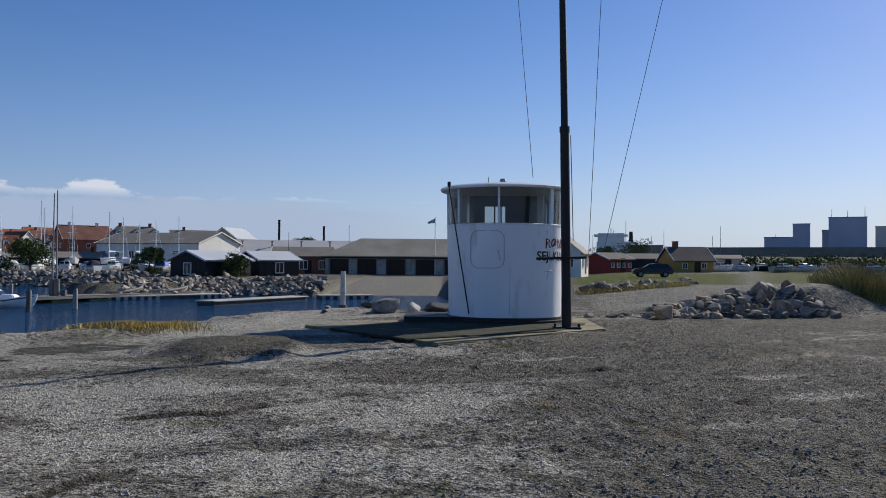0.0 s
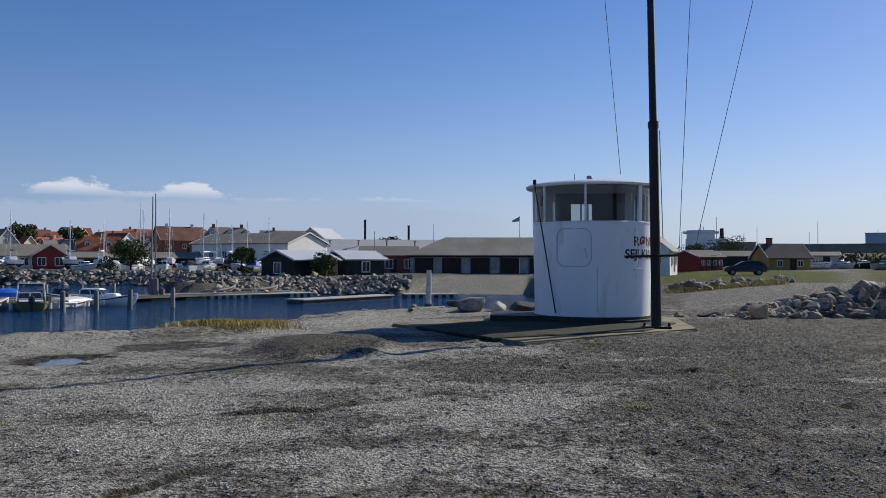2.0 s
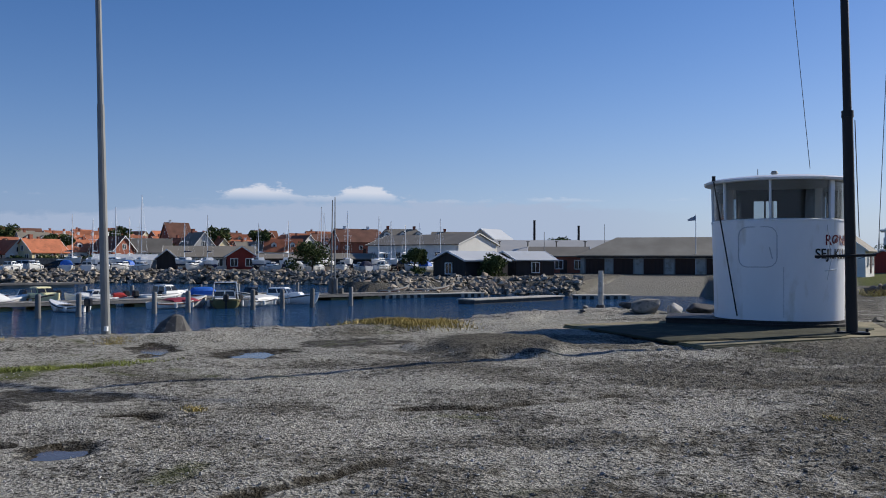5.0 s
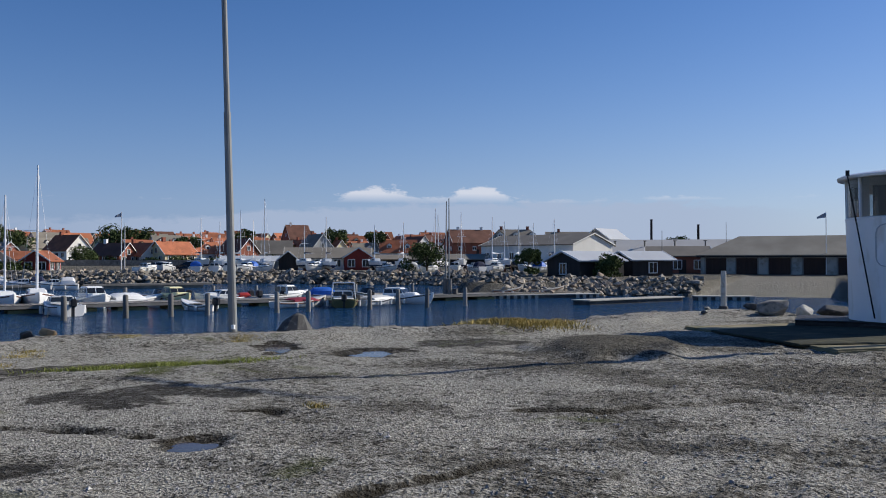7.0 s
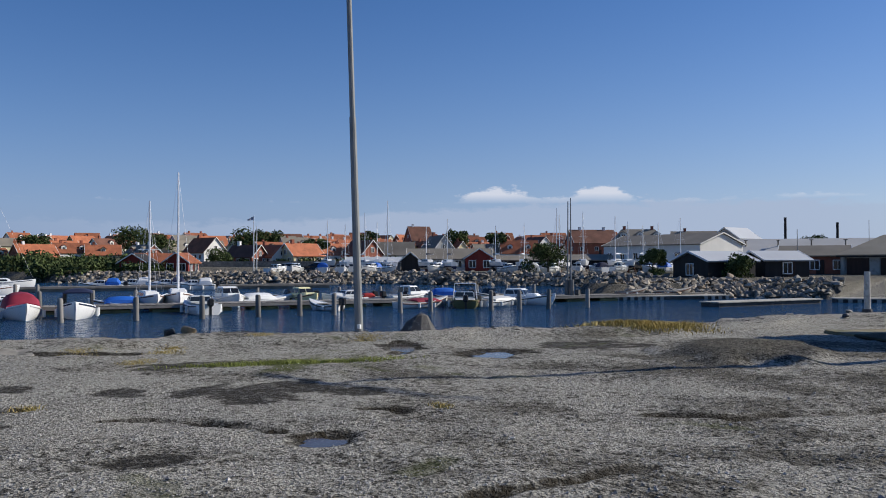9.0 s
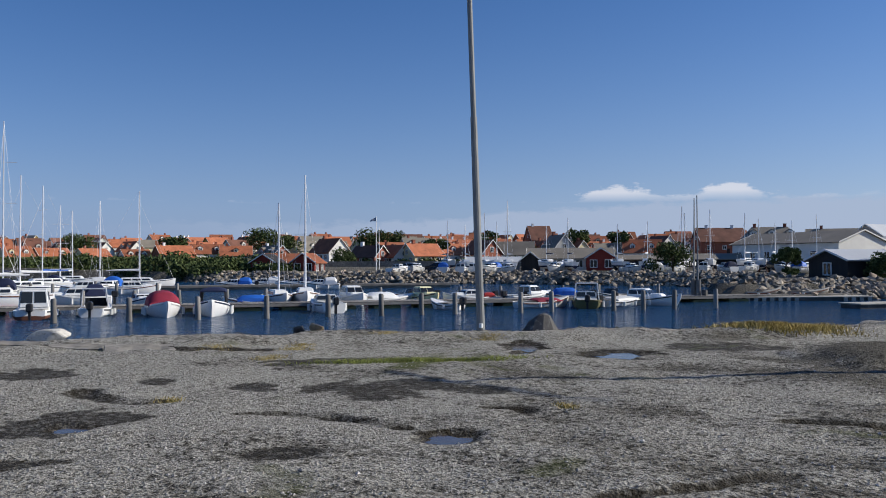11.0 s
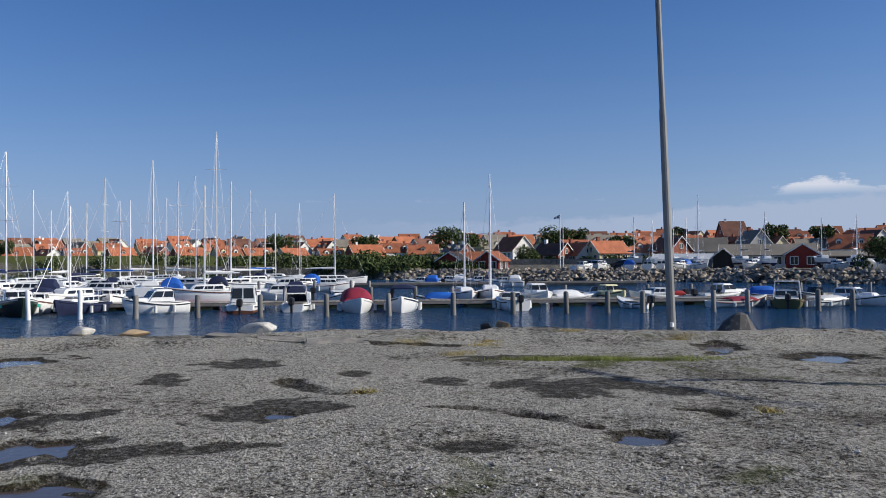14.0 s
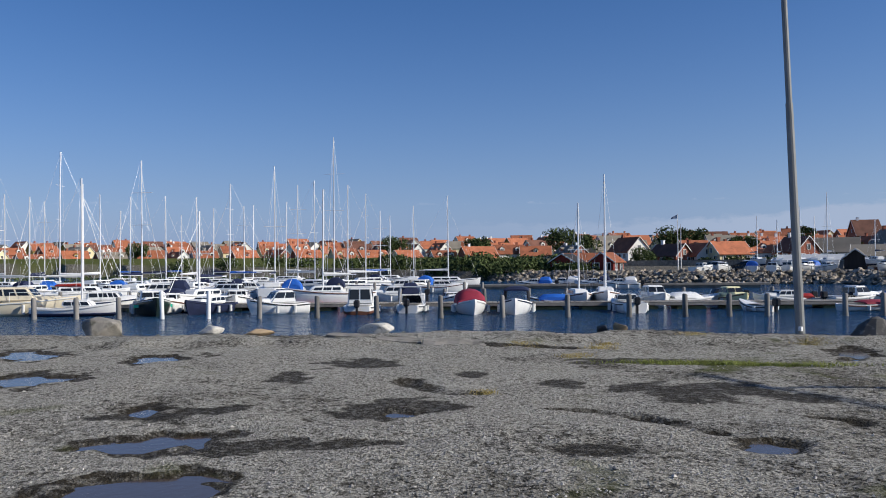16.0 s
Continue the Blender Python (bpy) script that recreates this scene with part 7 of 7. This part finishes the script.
# ---- boats ashore and cars ----
yard = "boats laid up ashore"
r = random.Random(9)
YARD_MASTS = [(24.2, 125, 9.4), (22.05, 125, 8.7), (20.21, 128, 7.4), (17.77, 128, 8.4), (28.21, 125, 7.8), (33.53, 122, 8.4), (37.67, 122, 11.0), (39.24, 122, 9.2), (26.0, 118, 9.6), (25.8, 121, 8.8), (38.4, 126, 8.0), (30.2, 124, 7.4), (21.2, 122, 7.8), (35.0, 124, 7.2), (40.6, 124, 7.6), (41.8, 130, 8.4), (19.2, 124, 7.6)]
for i, (b_deg, d, zt) in enumerate(YARD_MASTS):
    sailboat("white yacht laid up on a cradle ashore", polar(b_deg, d, 0.8 + gz_at(b_deg, d)), b_deg + r.choice((90, -90)) + r.uniform(-35, 35), 6.0, zt - 1.9, cover=COVERS[i % 5], group=yard, jib=i % 2 == 0, keel=True, free=0.7)
for i in range(16):
    b_deg = (18.6, 20.0, 21.6, 23.0, 24.6, 26.2, 27.6, 29.0, 37.6, 38.8, 40.0, 41.2, 42.4, 43.8, 45.2, 34.4)[i] + r.uniform(-0.3, 0.3)
    d = r.uniform(112, 120)
    motorboat("white motor boat stored ashore behind the breakwater", polar(b_deg, d, gz_at(b_deg, d) + 0.32), b_deg + r.choice((90, -90)) + r.uniform(-45, 45), r.uniform(4.5, 5.8), 2.0, 0.8, cabin=(-0.15, 0.2, 0.8), canopy=(-0.42, -0.14, 0.9, r.choice((navy_m, blue_m, gel_m))) if i % 3 == 0 else None, motor=False, group=yard)
for i in range(8):
    b_deg = -18.6 - 1.25 * i
    motorboat("pale boat stored ashore beyond the reeds", polar(b_deg, 135 + 4 * (i % 3), 0.75), b_deg + r.uniform(-50, 50), 5.6, 2.2, 0.8, cabin=(-0.1, 0.2, 0.8), motor=False, group="boats beyond the reeds", hull=(gel_m, fender_m, dark_hull_m, concrete_m)[i % 4])

car_paint_m = material("black_car_paint", (0.012, 0.013, 0.016), rough=0.25, vary=0.1, scale=1, fine=10, bump=0, spec=0.6)
white_car_m = material("white_car_paint", (0.7, 0.7, 0.7), rough=0.3, vary=0.05, scale=1, fine=10, bump=0)
tyre_m = material("tyre_rubber", (0.02, 0.02, 0.02), rough=0.9, vary=0.2, scale=5, fine=40)


def car(label, m, paint, group=""):
    t = thing("car", label, "car", m, group)
    bm = B()
    prof = [(-2.05, 0.35), (-2.1, 0.62), (-1.95, 0.86), (-1.05, 0.98), (-0.3, 1.42), (0.6, 1.50), (1.45, 1.42), (1.95, 0.98), (2.05, 0.7), (2.02, 0.35)]
    loft(bm, [[(x, y * (0.8 if z > 1.1 else 1.0), z) for x, z in prof] for y in (-0.86, 0.86)], cap0=True, cap1=True)
    bmesh.ops.bevel(bm, geom=list(bm.edges), offset=0.05, segments=2, affect="EDGES")
    part("body", bm, paint, t)
    for side in (-1, 1):
        for xs_ in ((-0.85, 0.1), (0.2, 1.05), (1.12, 1.6)):
            bm = B()
            a, c = xs_
            pts = [Vector((a, side * 0.83, 1.0)), Vector((c, side * 0.83, 1.0)), Vector((c - 0.1 * (c > 1.2), side * 0.72, 1.36)), Vector((a + (0.55 if a < 0 else 0.0), side * 0.72, 1.38))]
            loft(bm, [pts, [p + Vector((0, side * 0.02, 0)) for p in pts]], cap0=True, cap1=True)
            part("side_window", bm, tint_m, t)
        for x in (-1.3, 1.25):
            bm = B()
            rod(bm, (x, side * 0.66, 0.32), (x, side * 0.88, 0.32), 0.32, n=18)
            w = part("wheel", bm, tyre_m, t)
            bm = B()
            rod(bm, (x, side * 0.87, 0.32), (x, side * 0.895, 0.32), 0.2, n=14)
            part("rim", bm, steel_m, w)
    for x, mat_, nm in ((-2.06, fender_m, "headlight"), (2.03, red_boat_m, "tail_light")):
        for y in (-0.6, 0.6):
            bm = B()
            box(bm, (x, y, 0.72), (0.08, 0.3, 0.14))
            part(nm, bm, mat_, t)
    return t


car("black hatchback parked on the grass verge", facing(-14.25, 90, gz_at(-14.25, 90) + 0.02, 8), car_paint_m)
for i, b_deg in enumerate((18.6, 19.9, 20.9, 27.4, 29.6, 40.2, 42.6, 44.6)):
    car("white car parked behind the breakwater" if i % 2 else "dark car parked behind the breakwater", facing(b_deg, 124, gz_at(b_deg, 124), r.uniform(-30, 30)), white_car_m if i % 2 else car_paint_m, "cars by the boatyard")


# ---- trees and bushes ----
leaf_m = island_tint(material("leaf", (0.075, 0.10, 0.038), rough=0.85, vary=0.35, scale=0.8, fine=8, bump=0, spec=0.08), 0.5)
bark_m = material("bark", (0.09, 0.07, 0.05), rough=0.9, vary=0.3, scale=2, fine=14, bump=0.5)


def crown(bm_rng, centres, n, leaf):
    """Leaf sprays strewn round the given clumps (x, y, z, radius)."""
    v, f = [], []
    for _ in range(n):
        x, y, z, rad = centres[bm_rng.randint(len(centres))]
        dirv = bm_rng.normal(size=3)
        dirv /= np.linalg.norm(dirv)
        p = np.array([x, y, z]) + dirv * rad * bm_rng.uniform(0.55, 1.08) * np.array([1, 1, 0.85])
        a, c = bm_rng.normal(size=3), bm_rng.normal(size=3)
        a, c = a / np.linalg.norm(a) * leaf, c / np.linalg.norm(c) * leaf
        k = len(v)
        v += [p - a, p + c * 0.6, p + a, p - c * 0.6]
        f.append((k, k + 1, k + 2, k + 3))
    return v, f


def tree(label, m, h, w, seed, leaf=0.3, n=900, group="", name="tree", trunk_h=0.35):
    t = thing(name, label, "tree" if name == "tree" else "bush", m, group)
    rg = np.random.RandomState(seed)
    bm = B()
    rod(bm, (0, 0, -0.5), (0.05 * h * 0.2, 0, h * 0.6), 0.035 * h, 0.015 * h, n=8)
    limbs = []
    for k in range(6):
        a = rg.uniform(0, 6.28)
        tip = (w * 0.33 * math.cos(a), w * 0.33 * math.sin(a), h * rg.uniform(0.5, 0.85))
        rod(bm, (0, 0, h * (0.25 + 0.05 * k)), tip, 0.014 * h, 0.005 * h, n=6)
        limbs.append(tip)
    part("trunk", bm, bark_m, t)
    cs = [(x, y, z, w * rg.uniform(0.16, 0.26)) for x, y, z in limbs] + [(rg.normal(0, w * 0.16), rg.normal(0, w * 0.16), h * rg.uniform(trunk_h + 0.1, 0.9), w * rg.uniform(0.16, 0.27)) for _ in range(7)]
    v, f = crown(rg, cs, n, leaf)
    me = bpy.data.meshes.new("crown")
    me.from_pydata([tuple(p) for p in v], [], f)
    me.materials.append(leaf_m)
    ob = new("crown", me)
    ob.parent = t
    return t


for i, (b_deg, d, z, h, w) in enumerate(((54.4, 300, 4.8, 11.0, 11), (53.0, 290, 4.5, 9.5, 8), (47.2, 300, 5, 11.0, 11), (45.4, 310, 5, 10.5, 10), (66.0, 330, 5, 9.5, 11), (83.0, 330, 4, 9.0, 7), (42.6, 215, 2.5, 9.0, 6),
                                         (39.0, 260, 4, 10.5, 7), (33.0, 262, 4, 10.5, 8), (30.0, 265, 4, 10, 7), (9.6, 320, 3, 10.5, 9), (60.2, 300, 4, 9.5, 8))):
    tree("dark green broad-leaved tree among the roofs", facing(b_deg, d, z - 1.0), h - 1.8, w * 1.15, 200 + i, 0.42, 2400, "trees in the town")
for i, (b_deg, d, h, w) in enumerate(((26.6, 108, 4.6, 4.6), (19.6, 108, 4.0, 3.4), (14.3, 90, 2.9, 3.6), (49.0, 178, 4.0, 5.0), (-13.0, 170, 6.0, 8.0), (-10.8, 168, 5.0, 5.0))):
    tree("dense dark green tree near the quay", facing(b_deg, d, gz_at(b_deg, d) - 0.3), h * 0.92, w * 1.05, 230 + i, 0.17, 3000, "trees by the water", "tree", 0.0)
r = random.Random(15)
for i in range(11):
    b_deg, d = 53.0 + 0.95 * i, r.uniform(128, 136)
    tree("rounded green bush on the shore bank", facing(b_deg, d, gz_at(b_deg, d) - 0.5), r.uniform(1.1, 1.7), r.uniform(4.5, 6.5), 260 + i, 0.3, 1000, "bushes on the bank", "bush", 0.05)
for i in range(60):
    b_deg, d = 54 + 0.66 * i + r.uniform(-0.5, 0.5), r.uniform(138, 215)
    tree("low green garden bush on the slope", facing(b_deg, d, gz_at(b_deg, d) - 0.5), r.uniform(1.2, 3.0), r.uniform(4.0, 9.0), 300 + i, 0.35, 520, "bushes on the slope", "bush", 0.05)
for i in range(14):
    b_deg, d = 27 + 2.0 * i, r.uniform(178, 188)
    tree("garden hedge bush below the houses", facing(b_deg, d, gz_at(b_deg, d) - 0.5), r.uniform(1.4, 2.4), r.uniform(3, 6), 340 + i, 0.35, 300, "garden bushes", "bush", 0.05)
for i in range(18):
    b_deg, d = -17.8 - 0.8 * i, r.uniform(142, 165)
    tree("dark green hedge bush before the warehouses", facing(b_deg, d, gz_at(b_deg, d) - 0.4), r.uniform(1.2, 2.6), r.uniform(4, 7), 380 + i, 0.3, 420, "hedge before the warehouses", "bush", 0.05)
# garden wall along the boatyard
bm = B()
loft(bm, [[polar(bd, 172, -1), polar(bd, 172, 1.9), polar(bd, 172.5, 1.9), polar(bd, 172.5, -1)] for bd in np.arange(27, 53, 1.0)], cap0=True, cap1=True)
solid("garden_wall", bm, rock_m, "long dark stone garden wall behind the boatyard", "wall", kind="structure")
